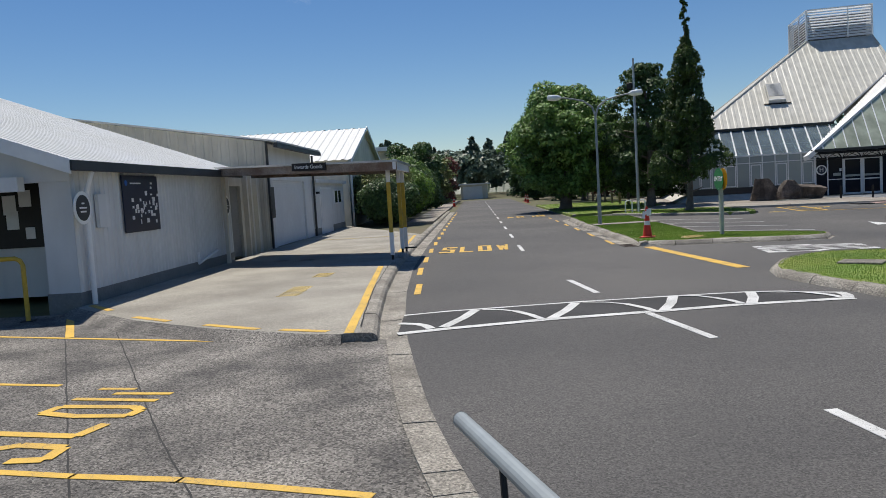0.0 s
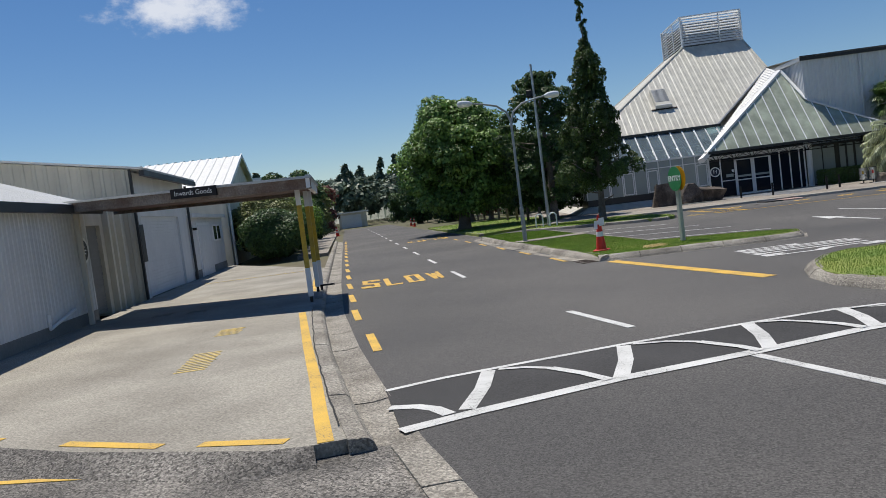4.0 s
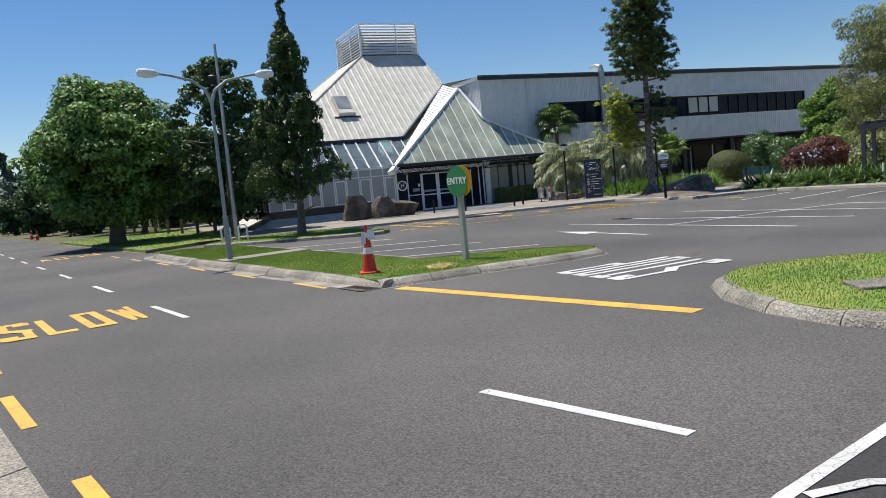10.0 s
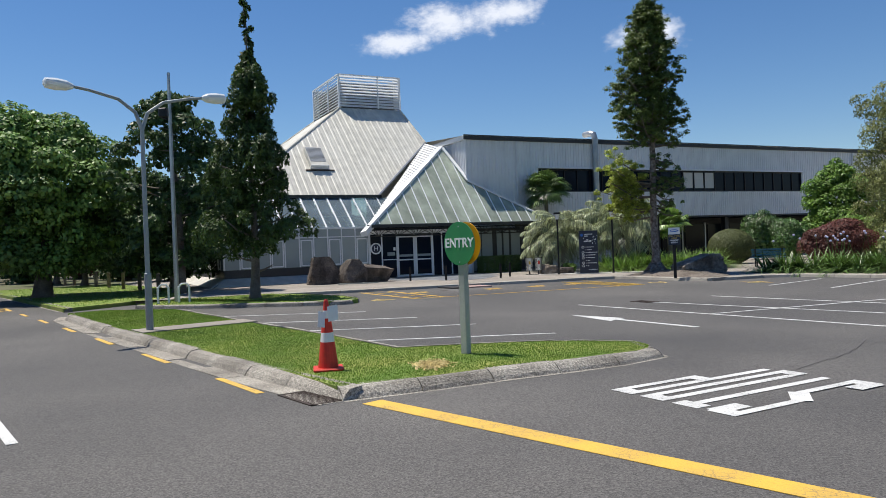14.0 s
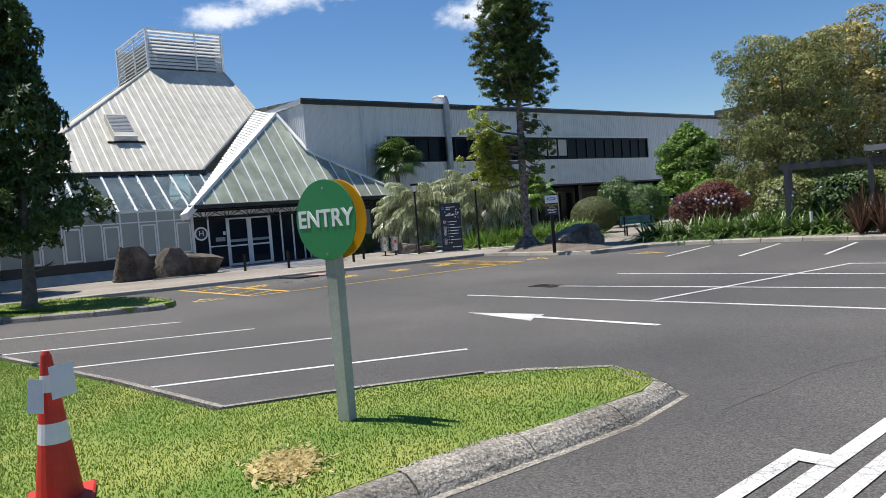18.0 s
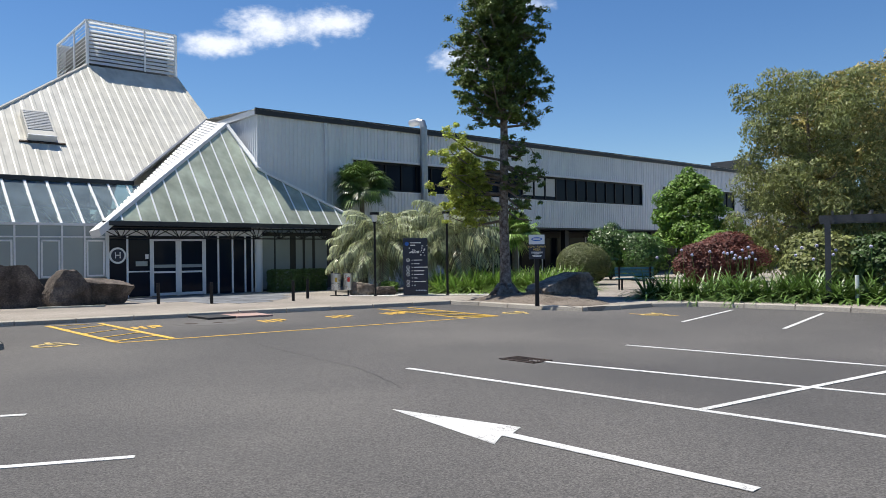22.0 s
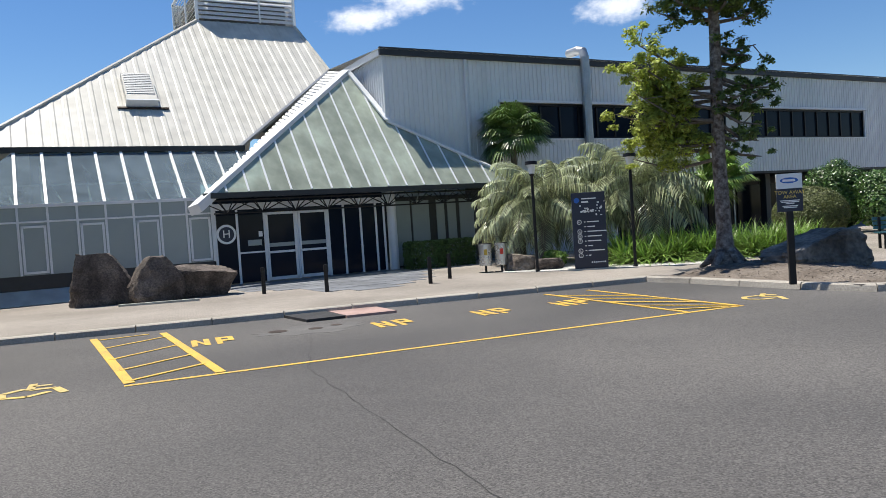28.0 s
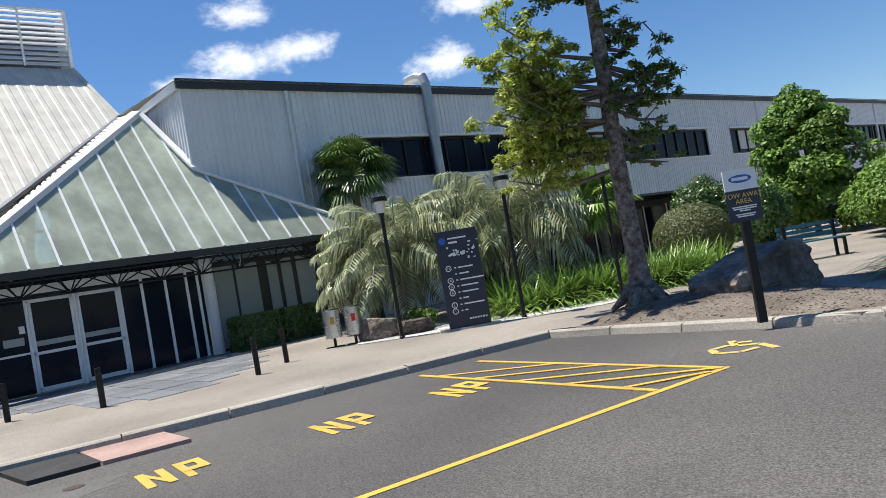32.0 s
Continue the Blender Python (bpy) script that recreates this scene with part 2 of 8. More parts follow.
M = dict(
    asphalt=material("asphalt", (0.060, 0.0570, 0.0552), 0.84, 0, 0.3, 0.2, 45, 0.35, tint=(0.110, 0.1035, 0.097), speck=0.5, grains=90),
    asphalt_old=material("worn chip seal", (0.085, 0.079, 0.073), 0.92, 0, 0.45, 1.1, 55, 1.0, tint=(0.235, 0.218, 0.195), speck=0.7, grains=60),
    asphalt_path=material("worn brown-grey paving", (0.33, 0.295, 0.255), 0.9, 0, 0.2, 0.4, 60, 0.4, tint=(0.23, 0.205, 0.175), speck=0.2, bricks=True),
    concrete=material("yard concrete", (0.33, 0.308, 0.262), 0.88, 0, 0.24, 0.7, 35, 0.5, tint=(0.225, 0.207, 0.175), speck=0.22, grains=60),
    kerb=material("kerb concrete", (0.33, 0.305, 0.262), 0.92, 0, 0.42, 1.3, 38, 1.0, tint=(0.19, 0.172, 0.146), per=0.12, speck=0.42, grains=70),
    kerbsmooth=material("trowelled kerb concrete", (0.40, 0.37, 0.32), 0.9, 0, 0.16, 1.0, 30, 0.4, tint=(0.30, 0.275, 0.235), per=0.08, speck=0.12, grains=60),
    white=material("white road paint", (0.64, 0.64, 0.625), 0.7, 0, 0.12, 2.0, 60, 0.3, tint=(0.50, 0.50, 0.485), wear=0.55),
    yellow=material("yellow road paint", (0.68, 0.42, 0.055), 0.7, 0, 0.16, 2.0, 60, 0.3, tint=(0.54, 0.34, 0.07), wear=0.36),
    faded=material("faded yellow paint", (0.62, 0.44, 0.12), 0.8, 0, 0.2, 2.0, 60, 0.2, tint=(0.45, 0.36, 0.17), wear=0.45),
    earth=material("earth", (0.12, 0.10, 0.06), 0.95, 0, 0.2, 0.05, 2.0, 0.2, tint=(0.08, 0.10, 0.035)),
    soil=material("bark mulch", (0.115, 0.092, 0.072), 0.95, 0, 0.45, 1.2, 30, 1.0, tint=(0.20, 0.17, 0.14)),
    chip=material("bark chips", (0.20, 0.165, 0.13), 0.95, 0, 0.3, 2.0, 30, 0.4, per=0.7, island=True),
    lawn=material("lawn soil", (0.13, 0.215, 0.03), 0.9, 0, 0.25, 0.9, 60, 0.6, tint=(0.27, 0.30, 0.07)),
    blade=leafmat("grass blades", (0.145, 0.255, 0.032), 0.3, 0.45),
    straw=leafmat("dry straw-coloured grass", (0.62, 0.50, 0.22), 0.25, 0.3),
    gravel=material("white gravel", (0.62, 0.60, 0.56), 0.9, 0, 0.25, 2.0, 60, 1.0, speck=0.35),
    wallgrey=material("grey-white painted cladding", (0.68, 0.69, 0.70), 0.55, 0, 0.03, 0.6, 3.0, 0, tint=(0.62, 0.63, 0.635), streak=0.1),
    wallcream=material("cream painted cladding", (0.64, 0.61, 0.53), 0.55, 0, 0.04, 0.6, 4.0, 0, tint=(0.56, 0.535, 0.46), streak=0.15),
    blockbase=material("grey painted block plinth", (0.20, 0.205, 0.20), 0.85, 0, 0.12, 1.0, 20, 0.3),
    hubclad=material("pale grey ribbed cladding", (0.76, 0.77, 0.785), 0.5, 0, 0.03, 0.4, 3.0, 0, tint=(0.70, 0.71, 0.72), streak=0.08),
    hubroof=material("white painted ribbed roof", (0.61, 0.59, 0.53), 0.5, 0, 0.06, 0.35, 2.0, 0, tint=(0.54, 0.52, 0.45), streak=0.2),
    roofwhite=material("white corrugated roof", (0.74, 0.74, 0.73), 0.45, 0.0, 0.05, 0.4, 3.0, 0, tint=(0.68, 0.68, 0.65)),
    trimwhite=material("white aluminium", (0.78, 0.79, 0.80), 0.4, 0, 0.04, 1.0, 8.0, 0),
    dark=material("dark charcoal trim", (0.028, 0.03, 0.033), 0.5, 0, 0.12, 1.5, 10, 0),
    # also on the undercroft wall, where the black stands in for deep shade
    black=material("black powder-coated steel and undercroft shade", (0.013, 0.013, 0.015), 0.45, 0, 0.15, 2.0, 20, 0, spec=0.3),
    steel=material("galvanised steel", (0.45, 0.46, 0.46), 0.42, 0.75, 0.1, 2.0, 20, 0),
    stainless=material("brushed stainless steel", (0.62, 0.62, 0.61), 0.28, 0.95, 0.06, 3.0, 40, 0),
    lampgrey=material("weathered grey pole", (0.30, 0.33, 0.34), 0.55, 0.2, 0.1, 1.5, 12, 0),
    timberpost=material("weathered grey timber", (0.44, 0.45, 0.41), 0.85, 0, 0.1, 3.0, 40, 0.2, tint=(0.33, 0.345, 0.31), streak=0.2),
    beam=material("flaking brown-painted timber", (0.16, 0.105, 0.075), 0.85, 0, 0.3, 2.2, 30, 0.5, tint=(0.30, 0.26, 0.22)),
    soffit=material("dark red-brown timber", (0.085, 0.03, 0.02), 0.7, 0, 0.2, 2.0, 20, 0.3),
    green=material("green sign enamel", (0.028, 0.24, 0.075), 0.35, 0, 0.04, 2.0, 8, 0),
    orange=material("yellow-orange sign enamel", (0.75, 0.36, 0.01), 0.4, 0, 0.04, 2.0, 8, 0),
    signwhite=material("white sign lettering", (0.82, 0.83, 0.82), 0.45, 0, 0.03, 2.0, 8, 0),
    navy=material("navy sign panel", (0.012, 0.018, 0.045), 0.35, 0, 0.1, 2.0, 8, 0),
    blueink=material("blue sign ink", (0.02, 0.13, 0.5), 0.4, 0, 0.04, 2.0, 8, 0),
    gold=material("gold sign lettering", (0.72, 0.50, 0.12), 0.45, 0, 0.04, 2.0, 8, 0),
    conered=material("red-orange cone rubber", (0.62, 0.035, 0.018), 0.55, 0, 0.12, 3.0, 15, 0.1),
    conewhite=material("white reflective band", (0.78, 0.78, 0.78), 0.4, 0, 0.06, 3.0, 15, 0),
    paper=material("paper notice", (0.8, 0.8, 0.8), 0.7, 0, 0.04, 5.0, 20, 0),
    yellowpaint=material("chipped yellow paint", (0.56, 0.36, 0.02), 0.55, 0, 0.15, 3.0, 20, 0.2, tint=(0.42, 0.30, 0.05)),
    rollgrey=material("grey roller door", (0.21, 0.215, 0.215), 0.5, 0.1, 0.06, 1.0, 6, 0),
    doorwhite=material("white painted door", (0.68, 0.70, 0.72), 0.45, 0, 0.04, 1.0, 6, 0),
    rock=material("brown boulder", (0.07, 0.055, 0.047), 0.92, 0, 0.4, 2.4, 22, 1.0, tint=(0.20, 0.165, 0.14), streak=0.6, speck=0.3, grains=45),
    rockgrey=material("grey lichen boulder", (0.105, 0.078, 0.056), 0.92, 0, 0.45, 1.7, 10, 1.0, tint=(0.33, 0.285, 0.235), streak=0.35),
    bark=material("rough grey-brown bark", (0.12, 0.095, 0.075), 0.95, 0, 0.35, 3.0, 25, 1.0, tint=(0.20, 0.175, 0.15)),
    barkpale=material("mottled brown-grey bark", (0.085, 0.06, 0.045), 0.95, 0, 0.45, 9.0, 30, 1.0, tint=(0.30, 0.265, 0.235)),
    tactile=material("red tactile paving", (0.40, 0.27, 0.235), 0.85, 0, 0.15, 2.0, 30, 0.4),
    mat=material("dark rubber mat", (0.03, 0.03, 0.032), 0.8, 0, 0.2, 2.0, 30, 0.4),
    slate=material("blue-grey slate paving", (0.125, 0.135, 0.15), 0.6, 0, 0.25, 1.6, 12, 0.2, tint=(0.18, 0.19, 0.205), per=0.2),
    crackfill=material("crack shadow", (0.04, 0.039, 0.038), 0.95, 0, 0.2, 3.0, 40, 0),
    patch=material("pale asphalt patch", (0.125, 0.12, 0.113), 0.9, 0, 0.3, 1.6, 30, 0.3, tint=(0.10, 0.097, 0.094)),
    iron=material("rusty cast iron", (0.07, 0.05, 0.04), 0.75, 0.4, 0.3, 4.0, 30, 0.4),
    brick=material("pale grey block", (0.42, 0.40, 0.38), 0.85, 0, 0.12, 1.0, 20, 0.4, per=0.1),
    frosted=material("grey-green opaque glazing", (0.30, 0.345, 0.35), 0.2, 0, 0.05, 0.5, 2.0, 0, spec=0.5),
    darkglass=material("dark reflective glass", (0.010, 0.016, 0.028), 0.04, 0, 0.1, 0.5, 2.0, 0, spec=0.09),
    clearglass=glassmat("streaked roof glazing", (0.66, 0.71, 0.58), 0.1, 0.52, 0.22),
    lowglass=glassmat("clear sloped glazing", (0.30, 0.37, 0.42), 0.06, 0.42),
    blind=material("closed cream window blind", (0.6, 0.59, 0.55), 0.8, 0, 0.04, 1.0, 5, 0),
    # for sheets that stand in for unlit depth: shade is in the colour
    inside=material("shade-dark interior backing", (0.10, 0.10, 0.10), 0.9, 0, 0.1, 1.0, 5, 0),
    pergolagrey=material("dark blue-grey stained timber", (0.075, 0.08, 0.088), 0.75, 0, 0.2, 2.0, 30, 0.2),
    asphalt_dark=material("fresh asphalt", (0.046, 0.0445, 0.044), 0.86, 0, 0.2, 0.6, 60, 0.35, speck=0.3, grains=80),
    lens=material("pale lamp lens", (0.75, 0.78, 0.78), 0.25, 0, 0.04, 5.0, 20, 0),
    bench=material("blue-green painted slats", (0.05, 0.16, 0.20), 0.5, 0, 0.1, 3.0, 20, 0),
    leaf_oak=leafmat("broad mid-green leaves", (0.175, 0.295, 0.068), 0.45),
    leaf_dark=leafmat("dark green leaves", (0.072, 0.132, 0.038), 0.45),
    leaf_pine=leafmat("deep green conifer sprays", (0.062, 0.108, 0.022), 0.5),
    # conifer's low bough: sunlight is mixed into this lighter leaf colour
    leaf_kauri=leafmat("sunlit-toned olive conifer sprays", (0.41, 0.475, 0.08), 0.4, 0.3),
    leaf_bright=leafmat("bright green shrub leaves", (0.165, 0.29, 0.048), 0.4),
    leaf_olive=leafmat("olive grey-green foliage", (0.235, 0.265, 0.09), 0.45),
    leaf_gold=leafmat("golden flowering foliage", (0.47, 0.41, 0.15), 0.5),
    leaf_burg=leafmat("burgundy foliage", (0.17, 0.062, 0.048), 0.35),
    leaf_flax=leafmat("bronze flax blades", (0.11, 0.062, 0.04), 0.4),
    leaf_palm=leafmat("fan palm leaves", (0.115, 0.19, 0.045), 0.4, 0.15, 0.35, 0.6),
    leaf_silver=leafmat("grey-green drooping blades", (0.40, 0.44, 0.25), 0.6, 0.22, 0.3, 0.8),
    leaf_strap=leafmat("strap leaves", (0.215, 0.35, 0.07), 0.45, 0.2, 0.4, 0.5),
    leaf_lily=leafmat("dark green lily leaves", (0.13, 0.225, 0.05), 0.5, 0.2, 0.4, 0.5),
    # same conifer's crown: leaf colour darkened for shade
    leaf_kauri_shade=leafmat("shade-toned olive conifer sprays", (0.135, 0.195, 0.045), 0.5, 0.22),
    leaf_hedge=leafmat("close clipped brown-green leaves", (0.135, 0.16, 0.055), 0.3, 0.1),
    leaf_clip=leafmat("glossy clipped green leaves", (0.085, 0.175, 0.035), 0.35, 0.1, 0.35, 0.6),
    flower=material("pale lilac flower heads", (0.50, 0.48, 0.68), 0.8, 0, 0.2, 5, 20, 0),
    # far foliage lightened and cooled: distance haze is put into the colour
    farwood=leafmat("haze-tinted distant foliage", (0.10, 0.145, 0.095), 0.45, 0.1),
)

# ---- mesh tools ----
def mesh_ob(name, bm, mat, parent=None, label="", smooth=False):
    me = bpy.data.meshes.new(name)
    bmesh.ops.recalc_face_normals(bm, faces=bm.faces)
    if smooth:
        for f in bm.faces:
            f.smooth = True
    bm.to_mesh(me)
    bm.free()
    me.materials.append(M[mat] if isinstance(mat, str) else mat)
    ob = new(name, me)
    if parent is not None:
        ob.parent = parent
    if label:
        ob["label"] = label
    return ob


def part(name, bm, mat, parent, label="", smooth=False):
    return mesh_ob(name, bm, mat, parent, label, smooth)


def thing(name, m, label, category, group=""):
    ob = new(name)
    ob.empty_display_size = 0.2
    ob.matrix_world = m
    return tagged(ob, label, category, group)


def structure(ob, label="", category=""):
    return tagged(ob, label, category, kind="structure")


def box(bm, x0, x1, y0, y1, z0, z1, bev=0.0):
    vs = [bm.verts.new(p) for p in ((x0, y0, z0), (x1, y0, z0), (x1, y1, z0), (x0, y1, z0), (x0, y0, z1), (x1, y0, z1), (x1, y1, z1), (x0, y1, z1))]
    fs = [bm.faces.new([vs[i] for i in q]) for q in ((0, 3, 2, 1), (4, 5, 6, 7), (0, 1, 5, 4), (1, 2, 6, 5), (2, 3, 7, 6), (3, 0, 4, 7))]
    if bev:
        es = {e for f in fs for e in f.edges}
        bmesh.ops.bevel(bm, geom=list(es), offset=bev, segments=1, affect="EDGES")
    return bm


def boxbm(*a, **k):
    return box(bmesh.new(), *a, **k)


def tube(bm, pts, radii, n=8, cap=True):
    """A round tube along points; radii one number or one a point."""
    pts = [Vector(p) for p in pts]
    if not hasattr(radii, "__len__"):
        radii = [radii] * len(pts)
    rings = []
    side = None
    for i, p in enumerate(pts):
        d = (pts[min(i + 1, len(pts) - 1)] - pts[max(i - 1, 0)]).normalized()
        if side is None:
            side = d.orthogonal().normalized()
        side = (side - d * side.dot(d)).normalized()
        up = d.cross(side)
        rings.append([bm.verts.new(p + (side * math.cos(2 * math.pi * k / n) + up * math.sin(2 * math.pi * k / n)) * radii[i]) for k in range(n)])
    for a, b in zip(rings, rings[1:]):
        for k in range(n):
            bm.faces.new((a[k], a[(k + 1) % n], b[(k + 1) % n], b[k]))
    if cap:
        bm.faces.new(rings[0][::-1])
        bm.faces.new(rings[-1])
    return bm


def tubebm(pts, radii, n=8):
    return tube(bmesh.new(), pts, radii, n)


def prism(bm, poly, z0, z1):
    lo = [bm.verts.new((x, y, z0)) for x, y in poly]
    hi = [bm.verts.new((x, y, z1)) for x, y in poly]
    bm.faces.new(hi)
    bm.faces.new(lo[::-1])
    for i in range(len(poly)):
        j = (i + 1) % len(poly)
        bm.faces.new((lo[i], lo[j], hi[j], hi[i]))
    return bm


def prismbm(poly, z0, z1):
    bm = prism(bmesh.new(), poly, z0, z1)
    bm.normal_update()
    bmesh.ops.triangulate(bm, faces=[f for f in bm.faces if len(f.verts) > 4])
    return bm


def solid(bm, quads, thick):
    """Thick panels from corner loops in space."""
    for q in quads:
        q = [Vector(p) for p in q]
        nrm = (q[1] - q[0]).cross(q[2] - q[0]).normalized() * thick
        a = [bm.verts.new(p) for p in q]
        b = [bm.verts.new(p - nrm) for p in q]
        bm.faces.new(a)
        bm.faces.new(b[::-1])
        for i in range(len(q)):
            j = (i + 1) % len(q)
            bm.faces.new((a[i], b[i], b[j], a[j]))
    return bm


def ribbed(o, along, up, pitch=0.2, depth=0.025, top=None):
    """A ribbed sheet: origin o, width vector, height vector; trapezoid ribs stand out along their cross product. top(s): share of the height at s."""
    o, along, up = Vector(o), Vector(along), Vector(up)
    w = along.length
    nrm = along.cross(up).normalized()
    dirn = along.normalized()
    xs, s = [], 0.0
    while s < w:
        for ds, h in ((0, 0), (0.55, 0), (0.65, 1), (0.9, 1)):
            if s + ds * pitch < w:
                xs.append((s + ds * pitch, h))
        s += pitch
    xs.append((w, 0))
    bm = bmesh.new()
    prev = None
    for s, h in xs:
        p = o + dirn * s + nrm * (h * depth)
        lo, hi = (0.0, 1.0) if top is None else top(s)
        a, b = bm.verts.new(p + up * lo), bm.verts.new(p + up * hi)
        if prev:
            bm.faces.new((prev[0], a, b, prev[1]))
        prev = (a, b)
    return bm


def lettering(text, size, m, mat, parent, name="lettering", depth=0.002, wide=1.0, tall=1.0, bold=0.0):
    """Text in the built-in font, centred, as a mesh part."""
    cu = bpy.data.curves.new("text", "FONT")
    cu.body, cu.size, cu.extrude, cu.align_x, cu.align_y, cu.offset = text, size, depth, "CENTER", "CENTER", bold
    tmp = bpy.data.objects.new("text", cu)
    scene.collection.objects.link(tmp)
    bpy.context.view_layer.update()
    me = bpy.data.meshes.new_from_object(tmp.evaluated_get(bpy.context.evaluated_depsgraph_get()))
    bpy.data.objects.remove(tmp)
    bpy.data.curves.remove(cu)
    me.transform(Matrix.Diagonal((wide, tall, 1, 1)))
    me.materials.clear()
    me.materials.append(M[mat])
    ob = new(name, me)
    if parent is not None:
        ob.parent = parent
    ob.matrix_basis = m
    return ob


# ---- foliage ----
class Leaves:
    """Many small folded leaves, gathered and linked as one mesh."""

    def __init__(self, seed):
        self.r = np.random.default_rng(seed)
        self.quads = []

    def unit(self, n):
        d = self.r.normal(size=(n, 3))
        return d / np.linalg.norm(d, axis=1)[:, None]

    def add(self, p, nrm, size, long=1.6, droop=0.0):
        n = len(p)
        nrm = nrm / (np.linalg.norm(nrm, axis=1)[:, None] + 1e-9)
        t = np.cross(nrm, self.unit(n))
        t[:, 2] -= droop
        t /= np.linalg.norm(t, axis=1)[:, None] + 1e-9
        sz = (size * self.r.uniform(0.6, 1.4, n))[:, None]
        w = np.cross(nrm, t) * sz * 0.5
        bend = nrm * sz * 0.14
        t = t * sz * long * 0.5
        self.quads.append(np.stack([p - t, p + w - bend, p + t, p - w - bend], 1))

    def clump(self, c, radii, count, size, long=1.6, droop=0.0, shell=0.6, up=0.35, cut=-0.5):
        """A tuft: leaves near the skin of an ellipsoid, few of them underneath, facing outwards and up."""
        count = max(3, int(count))
        d = self.unit(count)
        low = d[:, 2] < cut
        d[low, 2] *= -1
        k = shell + (1 - shell) * self.r.random(count) ** 0.7
        p = np.array(c) + d * np.array(radii) * k[:, None]
        self.add(p, d * 1.1 + np.array((0, 0, up)) + self.r.normal(size=(count, 3)) * 0.45, size, long, droop)

    def link(self, name, mat, parent, label=""):
        q = np.concatenate(self.quads).astype(np.float32)
        n = len(q)
        me = bpy.data.meshes.new(name)
        me.vertices.add(n * 4)
        me.vertices.foreach_set("co", q.ravel())
        me.loops.add(n * 4)
        me.loops.foreach_set("vertex_index", np.arange(n * 4, dtype=np.int32))
        me.polygons.add(n)
        me.polygons.foreach_set("loop_start", np.arange(0, n * 4, 4, dtype=np.int32))
        me.update(calc_edges=True)
        me.materials.append(M[mat])
        ob = new(name, me)
        ob.parent = parent
        if label:
            ob["label"] = label
        return tagged(ob, kind="stuff")


def limbs(bm, base, height, r0, crown_z, reach, count, rng, lean=0.0):
    """A tapered trunk with limbs. Returns the limb ends."""
    pts = [Vector((base[0] + lean * k * k + 0.06 * math.sin(k * 5), base[1] + 0.05 * math.cos(k * 4), base[2] - 0.05 + height * k)) for k in [i / 8 for i in range(9)]]
    tube(bm, [(base[0], base[1], base[2] - 0.1), (base[0], base[1], base[2] + 0.15)] + pts[1:], [r0 * 2.1, r0 * 1.45] + [r0 * (1.25 - 1.1 * (i / 8)) for i in range(1, 9)], 10)
    ends = []
    for i in range(count):
        k = crown_z + (0.93 - crown_z) * (i + rng.random() * 0.6) / count
        j = min(7, int(k * 8))
        p = pts[j].lerp(pts[j + 1], k * 8 - j)
        a = i * 2.4 + rng.random()
        L = reach(k) * rng.uniform(0.6, 0.9)
        up = rng.uniform(0.15, 0.5) * L
        mid = p + Vector((math.cos(a) * L * 0.5, math.sin(a) * L * 0.5, up * 0.35))
        end = p + Vector((math.cos(a) * L, math.sin(a) * L, up))
        rr = r0 * (1.1 - 0.95 * k) * 0.42
        tube(bm, [p, mid, end], [rr, rr * 0.7, rr * 0.25], 6)
        for w in range(2):
            tw = mid.lerp(end, rng.uniform(0.2, 0.9))
            tube(bm, [tw, tw + Vector((math.cos(a + rng.uniform(-1.2, 1.2)), math.sin(a + rng.uniform(-1.2, 1.2)), rng.uniform(-0.1, 0.6))) * L * 0.3], [rr * 0.3, rr * 0.1], 4)
        ends.append(end)
    return ends


def crown_profile(lv, z0, z1, radius, count, size, rng, clump, clumps, droop, long, off=0.0, tall=0.75):
    """Leaf tufts set on an uneven surface of revolution: radius(k), k from 0 at z0 to 1 at z1; most near the outside, some within."""
    per = count / clumps
    for i in range(clumps):
        k = (i + rng.random()) / clumps
        a = i * 2.39996 + rng.uniform(-0.3, 0.3)
        r = radius(k) * (1 + 0.16 * math.sin(3 * a + 7 * k) + 0.1 * math.sin(5 * a - 11 * k))
        q = r * (rng.uniform(0.72, 1.0) if i % 4 else rng.uniform(0.15, 0.6))
        s = clump * rng.uniform(0.55, 1.25) * (0.5 + 0.5 * min(1, r / 1.5))
        c = (off + math.cos(a) * q, math.sin(a) * q, z0 + (z1 - z0) * k + rng.uniform(-0.2, 0.2))
        lv.clump(c, (s, s, s * tall), per * (s / clump) ** 2 * 1.25, size, long, droop)


def tree(name, base, height, label, z0, radius, leaf, count, size, r0, clumps, clump, seed, bark="bark", crown=0.25, nlimb=14, top=None, droop=0.1, long=1.6, lean=0.0, tall=0.75):
    rng = random.Random(seed)
    t = thing(name, pose(base[0], base[1], base[2] if len(base) > 2 else 0), label, "tree")
    bm = bmesh.new()
    limbs(bm, (0, 0, 0), height * 0.92, r0, crown, lambda k: radius(max(0, (k * height - z0) / (height - z0))), nlimb, rng, lean)
    part("trunk", bm, bark, t, smooth=True)
    lv = Leaves(seed)
    crown_profile(lv, z0, top or height, radius, count, size, rng, clump, clumps, droop, long, lean * 0.5, tall)
    lv.link("crown", leaf, t)
    return t


